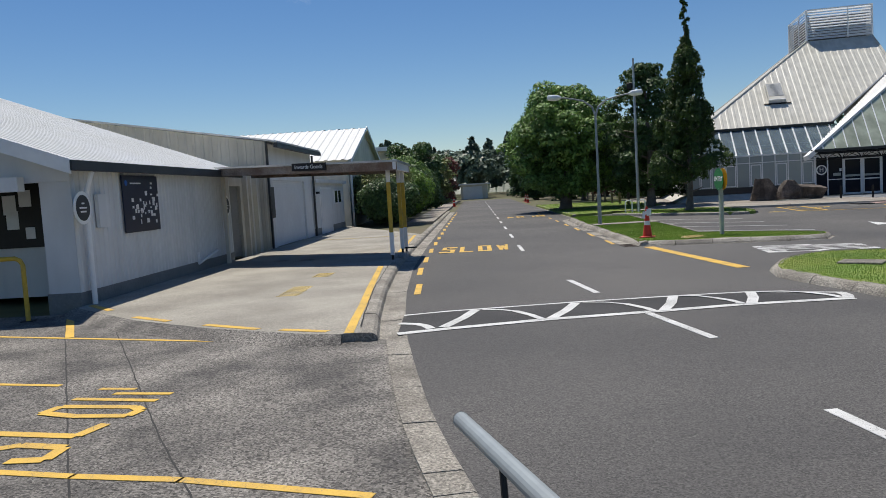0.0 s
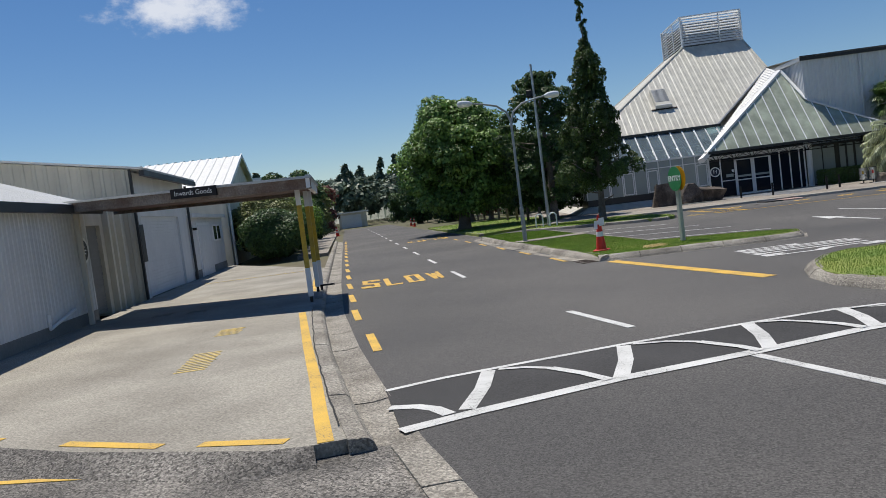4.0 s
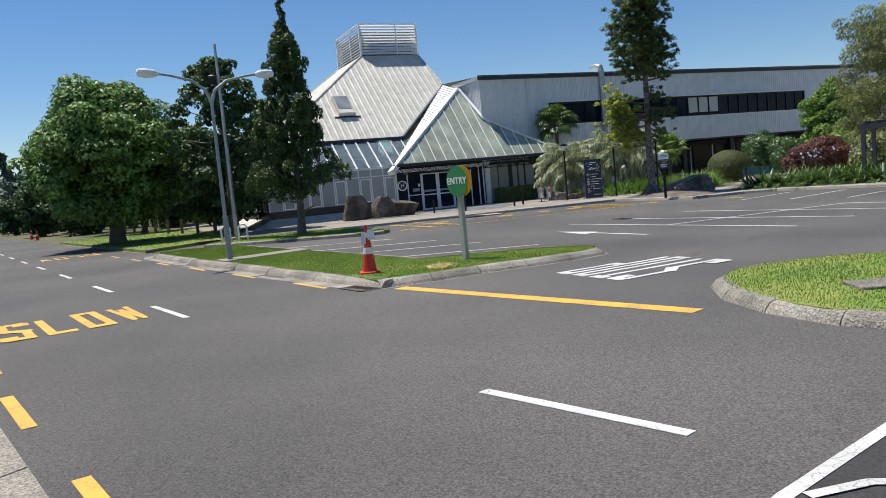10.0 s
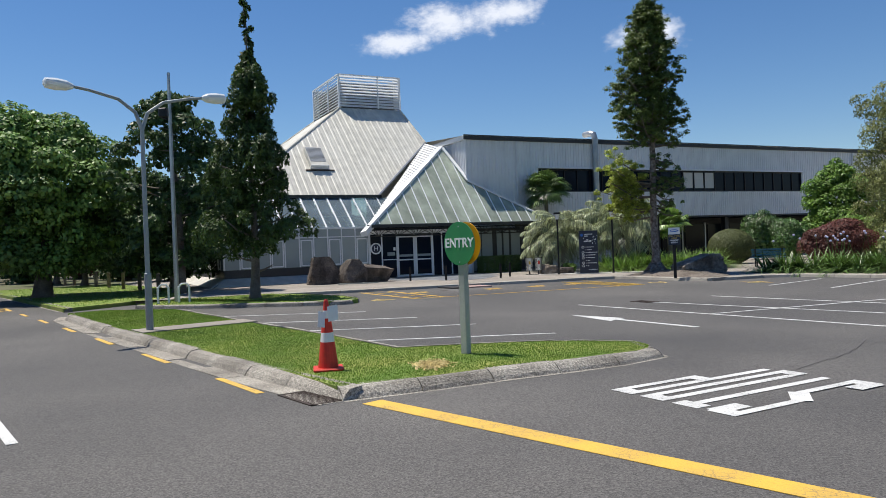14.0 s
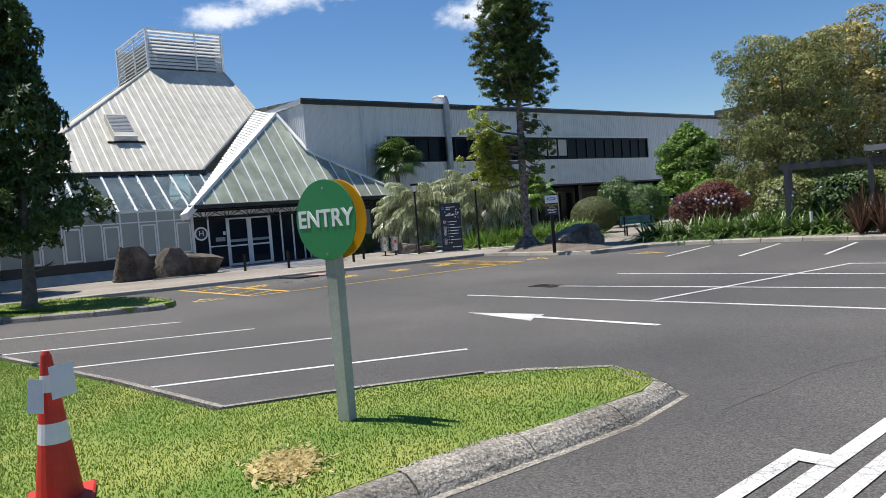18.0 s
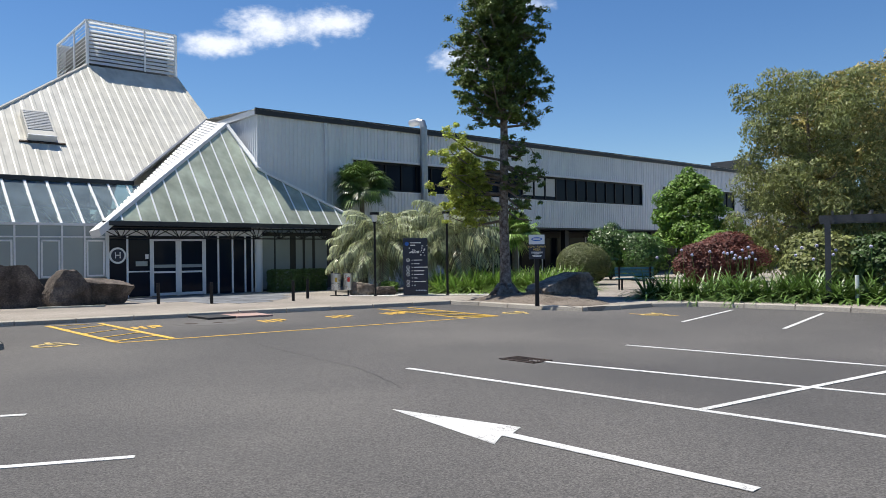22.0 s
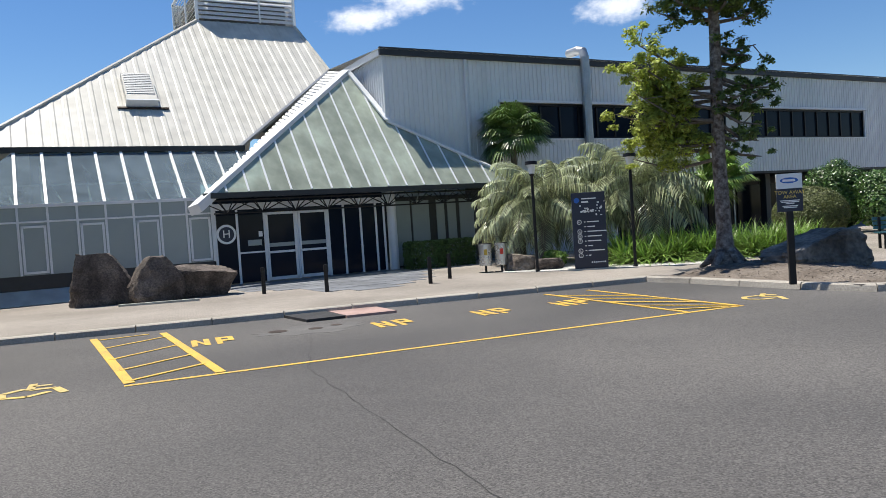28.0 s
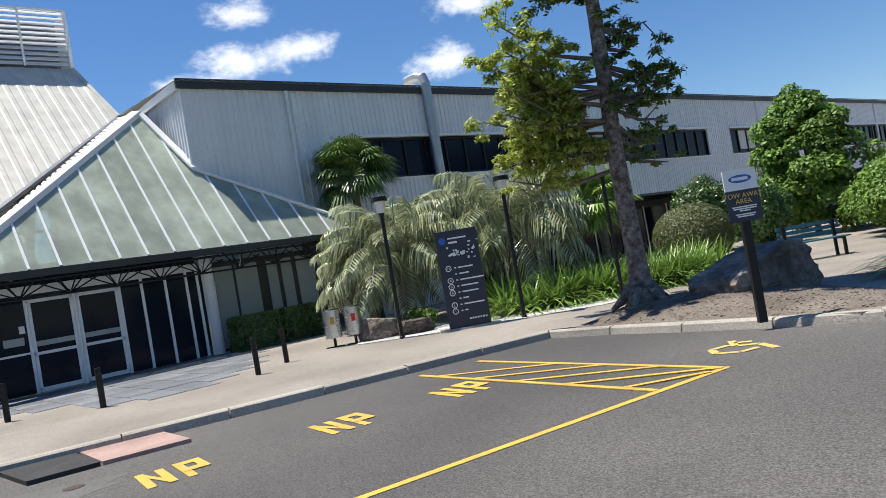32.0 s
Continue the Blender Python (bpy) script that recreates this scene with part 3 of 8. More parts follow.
def shrub(name, x, y, z, radii, leaf, count, size, label, seed, category="shrub", lumps=26, group=""):
    """A dense clipped or mounded bush: inner stems and a skin of leaves; lumps 0 for a smooth clipped dome."""
    rng = random.Random(seed)
    t = thing(name, pose(x, y, z), label, category, group)
    rx, ry, rz = radii
    bm = bmesh.new()
    for i in range(7):
        a = i * 0.9
        tube(bm, [(0, 0, -0.05), (rx * 0.3 * math.cos(a), ry * 0.3 * math.sin(a), rz * 0.6), (rx * 0.6 * math.cos(a), ry * 0.6 * math.sin(a), rz * 1.2)], [0.03, 0.022, 0.008], 5)
    part("stems", bm, "bark", t)
    lv = Leaves(seed)
    for i in range(lumps):
        d = Vector((rng.gauss(0, 1), rng.gauss(0, 1), rng.gauss(0, 1))).normalized()
        if d.z < -0.75:
            d.z = -d.z
        sc = rng.uniform(0.34, 0.5)
        lv.clump((d.x * rx * 0.62, d.y * ry * 0.62, rz * 0.98 + d.z * rz * 0.62), (rx * sc, ry * sc, rz * sc), count / lumps, size, shell=0.7)
    lv.clump((0, 0, rz * 0.95), (rx * (0.82 if lumps else 1), ry * (0.82 if lumps else 1), rz * (0.87 if lumps else 1)), count * (0.5 if lumps else 1.0), size, shell=0.86, cut=-0.95)
    lv.clump((0, 0, rz * 0.9), (rx * 0.8, ry * 0.8, rz * 0.85), count * 0.2, size * 2.2, shell=0.8, cut=-0.95)
    lv.link("foliage", leaf, t)
    return t


def blades(bm, x, y, z, count, length, width, rng, spread=1.0, stiff=0.4):
    """Arching strap leaves from one root."""
    for _ in range(count):
        a, L = rng.uniform(0, 6.283), length * rng.uniform(0.6, 1.15)
        lean = spread * rng.uniform(0.25, 1.0)
        dx, dy = math.cos(a), math.sin(a)
        sx, sy = -dy * width, dx * width
        prev = None
        for k in range(5):
            s = k / 4
            r = L * lean * s
            h = L * (s * (1.15 - 0.35 * lean) - (1 - stiff) * lean * s * s * 0.9)
            w = (1 - s * 0.9) if k else 0.7
            p = Vector((x + dx * r, y + dy * r, z + h))
            v = (bm.verts.new(p + Vector((sx, sy, 0)) * w), bm.verts.new(p - Vector((sx, sy, 0)) * w))
            if prev:
                bm.faces.new((prev[0], v[0], v[1], prev[1]))
            prev = v

# ---- ground ----
structure(mesh_ob("ground", prismbm([(-900, -900), (900, -900), (900, 900), (-900, 900)], -1.0, -0.06), "earth"), "flat earth and grass running to the horizon", "ground")


def slab(name, poly, z0, z1, mat, label, category="pavement"):
    return structure(mesh_ob(name, prismbm(poly, z0, z1), mat), label, category)


# centre line of the left road edge: (u, v) of the gutter's outer side
EDGE_L = [(-12, 9.0), (-6, 5.2), (-2, 2.9), (1.5, 1.35), (3.2, 0.66), (4.31, 0.31), (5.12, 0.11), (6.24, -0.12), (7.7, -0.35), (9.23, -0.57), (10.8, -0.75), (13.5, -0.98), (17.6, -1.2), (23, -1.28), (30, -1.3), (60, -1.35), (110, -1.35)]
slab("road", [R(-30, 18)] + [R(u, v) for u, v in EDGE_L] + [R(110, 5.2), R(60, 5.2), R(60, 40), (40, 60), (40, 10), R(-30, 40)], -0.4, 0.0, "asphalt", "dark grey asphalt road and car park with fine cracks", "road")
# old chip-seal forecourt beside the walker
off = lambda d: [R(u, v - d) for u, v in EDGE_L]
fore = [p for p, (u, v) in zip(off(0.27), EDGE_L) if u < 9.3]
slab("forecourt", fore + [R(9.3, -0.95), R(9.2, -1.4), R(9.26, -1.78), R(10.1, -3.4), R(11.2, -5.0), R(13.0, -6.9), R(13.0, -14), R(-12, -14)], -0.4, 0.003, "asphalt_old", "worn pale chip-seal forecourt with patches", "pavement")

# gutter channel and kerb along the road, in lengths of about a metre
def offset_line(pts, d):
    out = []
    for i, p in enumerate(pts):
        a, b = Vector(pts[max(i - 1, 0)]), Vector(pts[min(i + 1, len(pts) - 1)])
        t = (b - a).normalized()
        out.append((p[0] - t.y * d, p[1] + t.x * d))
    return out


def resample(pts, step):
    pts = [Vector(p) for p in pts]
    out, carry = [tuple(pts[0])], 0.0
    for a, b in zip(pts, pts[1:]):
        L = (b - a).length
        s = step - carry
        while s < L:
            out.append(tuple(a.lerp(b, s / L)))
            s += step
        carry = L - (s - step)
    out.append(tuple(pts[-1]))
    return out


def kerb_run(name, pts, inner, profile, label, step=1.0, seed=1, mat="kerb"):
    """Kerb stones along a line. inner: +1 the high side lies to the left of travel, -1 to the right. profile: (offset, height) pairs."""
    root = structure(new(name), label, "kerb")
    rng = random.Random(seed)
    pts = resample(pts, step)
    lines = [offset_line(pts, inner * o) for o, h in profile]
    for i in range(len(pts) - 1):
        bm = bmesh.new()
        dz = rng.uniform(-0.006, 0.006)
        g = 0.008
        ends = []
        for e, f in ((i, g), (i + 1, 1 - g)):
            ring = []
            for (o, h), ln in zip(profile, lines):
                p = Vector(ln[i]).lerp(Vector(ln[i + 1]), f)
                ring.append(bm.verts.new((p.x, p.y, h + dz)))
            lo = [bm.verts.new((v.co.x, v.co.y, -0.15)) for v in (ring[-1], ring[0])]
            ends.append(ring + lo)
        a, b = ends
        n = len(a)
        for k in range(n):
            bm.faces.new((a[k], a[(k + 1) % n], b[(k + 1) % n], b[k]))
        bm.faces.new(a)
        bm.faces.new(b[::-1])
        mesh_ob("kerb_stone", bm, mat, root)
    return root


kerb_run("kerb_1", [R(u, v) for u, v in EDGE_L if -7 < u < 9.3], 1, [(0, 0.004), (0.02, 0.012), (0.27, 0.02)], "flush concrete edging strip beside the road", 0.36, 2)
kerb_run("kerb_2", [R(u, v) for u, v in EDGE_L if u > 9 and u <= 60], 1, [(-0.0, 0.004), (0.17, -0.016), (0.36, -0.008), (0.385, 0.07), (0.43, 0.108), (0.58, 0.122)], "concrete gutter and kerb, chipped and stained", 1.5, 3)
YARD_Z = 0.11
yard_edge = [R(u, v - 0.585) for u, v in EDGE_L if u > 9 and u <= 42]
yard = slab("yard", yard_edge + [R(42, -6.9), R(13.0, -6.9), R(11.2, -5.0), R(10.1, -3.4), R(9.26, -1.78), R(9.2, -1.4)], -0.3, YARD_Z, "concrete", "pale grey concrete loading yard, stained", "pavement")
ry = [R(9.2, -1.4), R(9.26, -1.78), R(10.1, -3.4), R(11.2, -5.0), R(13.0, -6.9)]
ro = [R(9.0, -1.38), R(8.96, -1.93), R(9.81, -3.56), R(10.9, -5.2), R(12.7, -7.1)]
bm = bmesh.new()
hi = [bm.verts.new((x, y, YARD_Z + 0.001)) for x, y in ry]
lo = [bm.verts.new((x, y, 0.004)) for x, y in ro]
for k in range(4):
    bm.faces.new((hi[k], hi[k + 1], lo[k + 1], lo[k]))
structure(mesh_ob("ramp", bm, "asphalt_old"), "worn asphalt fillet ramping up to the yard", "pavement")
slab("footpath_left", [R(42, -2.05), R(110, -2.08), R(110, -3.6), R(42, -3.6)], -0.3, 0.11, "asphalt_path", "grey footpath beyond the yard", "pavement")

# grass islands and verges with their kerbs
def lawn(name, poly, label, density, seed, blade=0.05, z=0.13):
    """Turf with short blades of grass over it."""
    base = slab(name, poly, -0.3, z, "lawn", label, "lawn")
    rng = random.Random(seed)
    xs, ys = [p[0] for p in poly], [p[1] for p in poly]
    area = abs(sum(poly[i][0] * poly[(i + 1) % len(poly)][1] - poly[(i + 1) % len(poly)][0] * poly[i][1] for i in range(len(poly)))) / 2
    v, f = [], []
    need, tries = int(area * density), 0
    while need > 0 and tries < 900000:
        tries += 1
        x, y = rng.uniform(min(xs), max(xs)), rng.uniform(min(ys), max(ys))
        inside = False
        j = len(poly) - 1
        for i in range(len(poly)):
            if (poly[i][1] > y) != (poly[j][1] > y) and x < (poly[j][0] - poly[i][0]) * (y - poly[i][1]) / (poly[j][1] - poly[i][1]) + poly[i][0]:
                inside = not inside
            j = i
        if not inside:
            continue
        need -= 1
        a, h, w = rng.uniform(0, 6.28), blade * rng.uniform(0.5, 1.3), 0.004 + 0.005 * rng.random()
        lx, ly = rng.uniform(-0.6, 0.6) * h, rng.uniform(-0.6, 0.6) * h
        n = len(v)
        v += [(x - w * math.cos(a), y - w * math.sin(a), z - 0.01), (x + w * math.cos(a), y + w * math.sin(a), z - 0.01), (x + lx, y + ly, z + h)]
        f.append((n, n + 1, n + 2))
    me = bpy.data.meshes.new(name + "_grass")
    me.from_pydata(v, [], f)
    me.materials.append(M["blade"])
    tagged(new("grass", me), "short mown bright green grass blades", "grass", kind="stuff")
    return base


KP = [(-0.07, 0.006), (0.0, 0.005), (0.03, 0.05), (0.10, 0.108), (0.15, 0.128), (0.27, 0.134)]
KN = [(0.0, 0.004), (0.03, 0.06), (0.08, 0.112), (0.12, 0.128), (0.21, 0.134)]
isl = [(-8.95, 18.82), (-7.9, 19.32), (-7.05, 19.8), (-6.1, 20.25), (-5.13, 20.78), (-4.84, 21.1), (-4.74, 21.5), (-4.9, 22.0), (-5.4, 22.33), (-6.2, 22.45), (-7.1, 22.46), (-8.55, 22.24), (-9.76, 24.06), (-11.9, 26.9), (-14.17, 29.99), (-15.9, 32.4), R(37.2, 6.2), R(37.0, 4.8), R(33, 4.66), R(29.5, 4.62), R(25, 4.6), R(22.2, 4.62)]
kerb_run("kerb_3", isl[:10], 1, KP, "rough rounded concrete kerb round the grass island", 0.95, 4)
kerb_run("kerb_4", isl[16:] + isl[:1], 1, [(-0.3, 0.008), (0.0, 0.003), (0.04, 0.07), (0.1, 0.12), (0.26, 0.136)], "concrete kerb and gutter beside the road", 1.2, 5)
kerb_run("kerb_5", isl[9:17], 1, [(0, 0.0), (0.02, 0.10), (0.05, 0.125), (0.12, 0.125)], "low concrete edging of the grass island", 1.2, 6)
inner = lambda poly, d: offset_line(poly + poly[:1], d)[:-1]
lawn("lawn_1", inner(isl, 0.22), "bright green mown grass on the kerbed island", 4200, 11, 0.016)
slab("island_path", [R(28.75, 4.9), R(29.65, 4.9), R(29.75, 7.4), R(28.9, 7.4)], 0.0, 0.152, "asphalt_path", "narrow paved path across the grass island", "pavement")
verge = [(-4.36, 15.5), (-4.28, 14.8), (-4.12, 14.15), (-3.94, 13.75), (-3.5, 13.25), (-2.93, 12.8), (-1.84, 11.9), R(8, 6.0), R(5, 6.3), R(0, 7.5), (9, 4), (12, 12), (5, 16.8), (-0.98, 17.45), (-2.1, 17.6), (-3.3, 17.4), (-3.95, 16.85), (-4.27, 16.2)]
kerb_run("kerb_6", verge[13:] + verge[:10], 1, KN, "rough rounded concrete kerb round the grass verge", 0.95, 7)
lawn("lawn_2", inner(verge, 0.17), "bright green mown grass verge", 1500, 12, 0.022)
isl2 = [(-11.0, 33.3), (-10.75, 33.7), (-10.8, 34.2), (-11.5, 35.6), (-13.2, 37.5), (-14.8, 38.6), (-19.6, 37.0), R(40.5, 9.3), R(38.6, 7.2), (-16.5, 33.9), (-14.4, 33.5), (-11.7, 33.05)]
kerb_run("kerb_7", isl2 + isl2[:1], 1, [(0, 0.0), (0.02, 0.10), (0.06, 0.13), (0.15, 0.135)], "low concrete kerb round the tree island", 1.2, 8)
lawn("lawn_3", inner(isl2, 0.13), "shaded mown grass under the conifer", 350, 13)
lawn3 = [R(39.5, 5.35), R(44, 5.35), R(62, 5.35), R(62, 12), R(47, 12), R(41.5, 9)]
kerb_run("kerb_8", [lawn3[3], lawn3[2], lawn3[1], lawn3[0]][1:], 1, KP, "concrete kerb beside the far lawn", 1.5, 9)
lawn("lawn_4", lawn3, "mown grass round the spreading tree", 120, 14, 0.06)

dry = Leaves(77)
p_ = np.stack([dry.r.normal(-8.02, 0.1, 1500), dry.r.normal(20.24, 0.16, 1500), np.full(1500, 0.142)], 1)
dry.add(p_ + np.array((0, 0, 0.012)), dry.r.normal(size=(1500, 3)) * 0.4 + np.array((0, 0, 1.0)), 0.02, 2.5)
dry.link("dry_grass", "straw", None)
tagged(bpy.data.objects["dry_grass"], "small patch of dry yellow grass on the island", "grass", kind="stuff")

# raised footpath before the hub
pk = [(-30, 33.8), (-21.0, 36.6), (-13.1, 39.1), (-8.6, 40.45), (-0.95, 42.75), (-0.62, 42.4), (-0.45, 41.6), (0.05, 40.6), (0.75, 39.3), (1.2, 38.55), (1.7, 38.3), (2.4, 38.55), (3.2, 39.0), (4.2, 39.3), (5.1, 38.9), (6.2, 37.3), (7.5, 35.2), (8.6, 33.0), (10.6, 29.0)]
pk = pk[1:]
kerb_run("kerb_9", pk, 1, [(0, 0.0), (0.02, 0.10), (0.05, 0.12), (0.14, 0.125)], "concrete kerb along the footpath and garden beds", 1.3, 10, "kerbsmooth")
slab("footpath", [(x, y) for x, y in offset_line(pk, 0.13)] + [(30, 29), (60, 60), (40, 90), (-30, 90), R(62, 12), R(47, 12), R(41.5, 9.3)], -0.3, 0.12, "asphalt_path", "worn brown-grey asphalt footpath", "pavement")

# ---- painted markings ----
def stripe(name, p, q, w, mat, label, z=0.006):
    p, q = Vector(p), Vector(q)
    d = (q - p).normalized()
    s = Vector((-d.y, d.x)) * w / 2
    ob = mesh_ob(name, prismbm([tuple(p + s), tuple(p - s), tuple(q - s), tuple(q + s)], z - 0.004, z), mat)
    return structure(ob, label, "road marking")


STROKES = {
    "S": [[(1, 0.86), (1, 1), (0, 1), (0, 0.56), (1, 0.44), (1, 0), (0, 0), (0, 0.14)]],
    "T": [[(0, 1), (1, 1)], [(0.5, 0.95), (0.5, 0)]], "O": [[(0, 0), (0, 1), (1, 1), (1, 0), (0, 0)]],
    "P": [[(0, 0), (0, 1), (1, 1), (1, 0.48), (0, 0.48)]], "L": [[(0, 1), (0, 0), (1, 0)]],
    "W": [[(0, 1), (0.22, 0), (0.5, 0.85), (0.78, 0), (1, 1)]], "N": [[(0, 0), (0, 1), (1, 0), (1, 1)]]}


def ground_text(text, p, ahead, cap, width, mat, label, z=0.006, stroke=0.11):
    """Block letters painted on the ground: centre p, tops pointing ahead (degrees), cap height and whole width in metres."""
    root = structure(new("painted_lettering"), label, "road marking")
    c, s_ = math.cos(radians(ahead)), math.sin(radians(ahead))
    step = width / len(text)
    lw = step * 0.74 - stroke
    for i, ch in enumerate(text):
        bm = bmesh.new()
        k = 0
        for line in STROKES[ch]:
            for a, b in zip(line, line[1:]):
                q = []
                for x, y in (a, b):
                    lx = (i + 0.5 - len(text) / 2) * step + (x - 0.5) * lw
                    ly = (y - 0.5) * (cap - stroke)
                    q.append(Vector((p[0] + lx * s_ + ly * c, p[1] - lx * c + ly * s_)))
                d_ = (q[1] - q[0]).normalized()
                flat = abs(b[1] - a[1]) < 0.3
                w_ = Vector((-d_.y, d_.x)) * stroke * (0.9 if flat else (0.34 if a[0] != b[0] else 0.5))
                e_ = d_ * stroke * (0.5 if flat else 0.25)
                zz = z + 0.0012 * k
                bm.faces.new([bm.verts.new((v.x, v.y, zz)) for v in (q[0] - e_ + w_, q[0] - e_ - w_, q[1] + e_ - w_, q[1] + e_ + w_)])
                k += 1
        mesh_ob("letter", bm, mat, root)
    return root


# centre line
u = 22.9
for p, q in (((-2.9, 8.42), (-4.24, 9.58)), ((-5.85, 11.03), (-7.16, 12.3)), ((-1.2, 6.3), (0.3, 4.9))):
    stripe("centre_dash", p, q, 0.11, "white", "short white centre-line dash on asphalt")
for uu in (20.9, 26.5, 32, 37.5, 43, 48.5, 54, 59.5, 65, 70.5, 76, 82, 88, 94):
    stripe("centre_dash", R(uu, 1.63), R(uu + 2.05, 1.62), 0.1, "white", "short white centre-line dash on asphalt")
for uu, vv in ((13.2, -0.76), (16.3, -0.95), (19.1, -1.0), (22.0, -1.03), (24.9, -1.05), (27.8, -1.07), (30.7, -1.08), (33.6, -1.1), (36.5, -1.1), (39.4, -1.1), (42.3, -1.1), (45.2, -1.1), (48.1, -1.1), (51, -1.1), (54, -1.1), (57, -1.1)):
    stripe("edge_dash", R(uu, vv), R(uu + 1.45, vv - 0.06), 0.12, "yellow", "yellow no-stopping dash beside the kerb")
for uu in (21.45, 24.97, 28.5, 32.0, 35.5, 39.0, 42.5, 46.0):
    stripe("edge_dash", R(uu, 4.25), R(uu + 1.45, 4.28), 0.1, "yellow", "yellow no-stopping dash beside the kerb")
ground_text("SLOW", R(22.55, 0.3), RANG, 1.95, 2.2, "yellow", "yellow painted word SLOW on the road", stroke=0.135)
ground_text("SLOW", R(43.5, 3.2), RANG + 180, 1.5, 2.3, "yellow", "yellow painted word SLOW on the road")
stripe("limit_line", (-8.62, 18.72), (-4.78, 14.82), 0.26, "yellow", "wide yellow limit line at the car park entrance")
ground_text("STOP", (-4.59, 18.83), 211, 2.25, 1.75, "white", "white painted word STOP on worn asphalt")

# speed hump: a low ramp outlined in white with arched teeth
BOT = [(-6.52, 7.02), (-6.13, 7.58), (-5.27, 8.66), (-4.2, 9.76), (-3.4, 10.65), (-2.2, 11.68)]
TOP = [(-7.44, 8.1), (-7.08, 8.6), (-6.73, 8.97), (-5.65, 10.08), (-4.52, 11.1), (-3.68, 11.8), (-2.45, 12.15)]
slab("hump_surface", BOT + TOP[::-1], -0.01, 0.004, "asphalt_dark", "darker asphalt between the hump lines", "road")
hump = structure(new("hump_marking"), "white outline and arches of a speed hump", "road marking")


arc_z = [0.0075]


def arc(pts, w, z=0.0):
    arc_z[0] += 0.0006
    z = arc_z[0]
    pts = [Vector(p) for p in pts]
    l1, l2 = offset_line([tuple(p) for p in pts], w / 2), offset_line([tuple(p) for p in pts], -w / 2)
    bm = bmesh.new()
    for i in range(len(pts) - 1):
        vs = [bm.verts.new((x, y, z)) for x, y in (l1[i], l1[i + 1], l2[i + 1], l2[i])]
        bm.faces.new(vs)
    mesh_ob("arch", bm, "white", hump)


arc(BOT, 0.165)
arc(TOP, 0.085)
arc([(-7.03, 7.58), (-6.78, 7.65), (-6.56, 7.61), (-6.34, 7.48)], 0.13)
for f, t_ in (((-6.25, 7.62), (-6.71, 8.9)), ((-5.25, 8.7), (-5.63, 9.99)), ((-4.14, 9.82), (-4.54, 11.03)), ((-3.28, 10.77), (-3.64, 11.78)), ((-2.26, 11.66), (-2.46, 12.1))):
    m_ = Vector(f).lerp(Vector(t_), 0.5) + Vector((0.03, 0.02))
    arc([f, tuple(m_), t_], 0.15)
for q in ([(-6.62, 8.96), (-6.36, 9.04), (-6.07, 9.02), (-5.67, 8.84), (-5.33, 8.62)], [(-5.55, 10.06), (-5.2, 10.17), (-4.87, 10.13), (-4.43, 9.9), (-4.22, 9.72)], [(-4.44, 11.1), (-4.2, 11.16), (-3.9, 11.06), (-3.6, 10.9), (-3.38, 10.7)], [(-3.55, 11.8), (-3.25, 11.97), (-2.9, 11.96), (-2.55, 11.83), (-2.36, 11.66)]):
    arc(q[:3], 0.075)
    arc(q[2:], 0.105)

# yard lines and worn lettering
stripe("yard_line", R(9.22, -1.31), R(9.97, -1.37), 0.125, "yellow", "yellow edge line on the yard", 0.1160)
stripe("yard_line", R(9.96, -1.37), R(11.41, -1.47), 0.125, "yellow", "yellow edge line on the yard", 0.1165)
stripe("yard_line", R(11.4, -1.47), R(13.75, -1.67), 0.125, "yellow", "yellow edge line on the yard", 0.1160)
stripe("yard_line", R(13.74, -1.67), R(17.6, -1.96), 0.125, "yellow", "yellow edge line on the yard", 0.1165)
stripe("yard_line", R(21.5, -1.92), R(29.5, -2.1), 0.11, "yellow", "yellow edge line on the yard", 0.1165)
stripe("yard_line", R(29.5, -2.1), R(29.8, -6.0), 0.1, "faded", "faded yellow line across the yard", YARD_Z + 0.006)
for p, q in (((-7.12, 6.36), (-7.85, 6.16)), ((-8.2, 6.05), (-9.3, 5.92)), ((-10.2, 5.85), (-11.2, 5.82)), ((-12.4, 6.0), (-13.5, 6.15))):
    stripe("yard_line", p, q, 0.12, "yellow", "broken yellow line at the yard's edge", YARD_Z + 0.006)
for bu in ((13.1, 14.4), (16.0, 16.65)):
    bars = structure(new("worn_lettering"), "worn yellow lettering on concrete, unreadable", "road marking")
    k = 0
    s = bu[0]
    while s < bu[1]:
        mesh_ob("letter_bar", prismbm([R(s, -3.28 + 0.02 * (k % 2)), R(s + 0.06, -3.28), R(s + 0.06, -2.9), R(s, -2.9 + 0.02 * (k % 3))], YARD_Z, YARD_Z + 0.005), "faded", bars)
        s += 0.125
        k += 1
for bu, bv in ((20.3, -4.6), (20.6, -5.4)):
    bars = structure(new("worn_lettering"), "worn white lettering on concrete, unreadable", "road marking")
    for k in range(4):
        mesh_ob("letter_bar", prismbm([R(bu + 0.12 * k, bv), R(bu + 0.12 * k + 0.05, bv), R(bu + 0.12 * k + 0.05, bv + 0.4), R(bu + 0.12 * k, bv + 0.4)], YARD_Z, YARD_Z + 0.005), "kerb", bars)
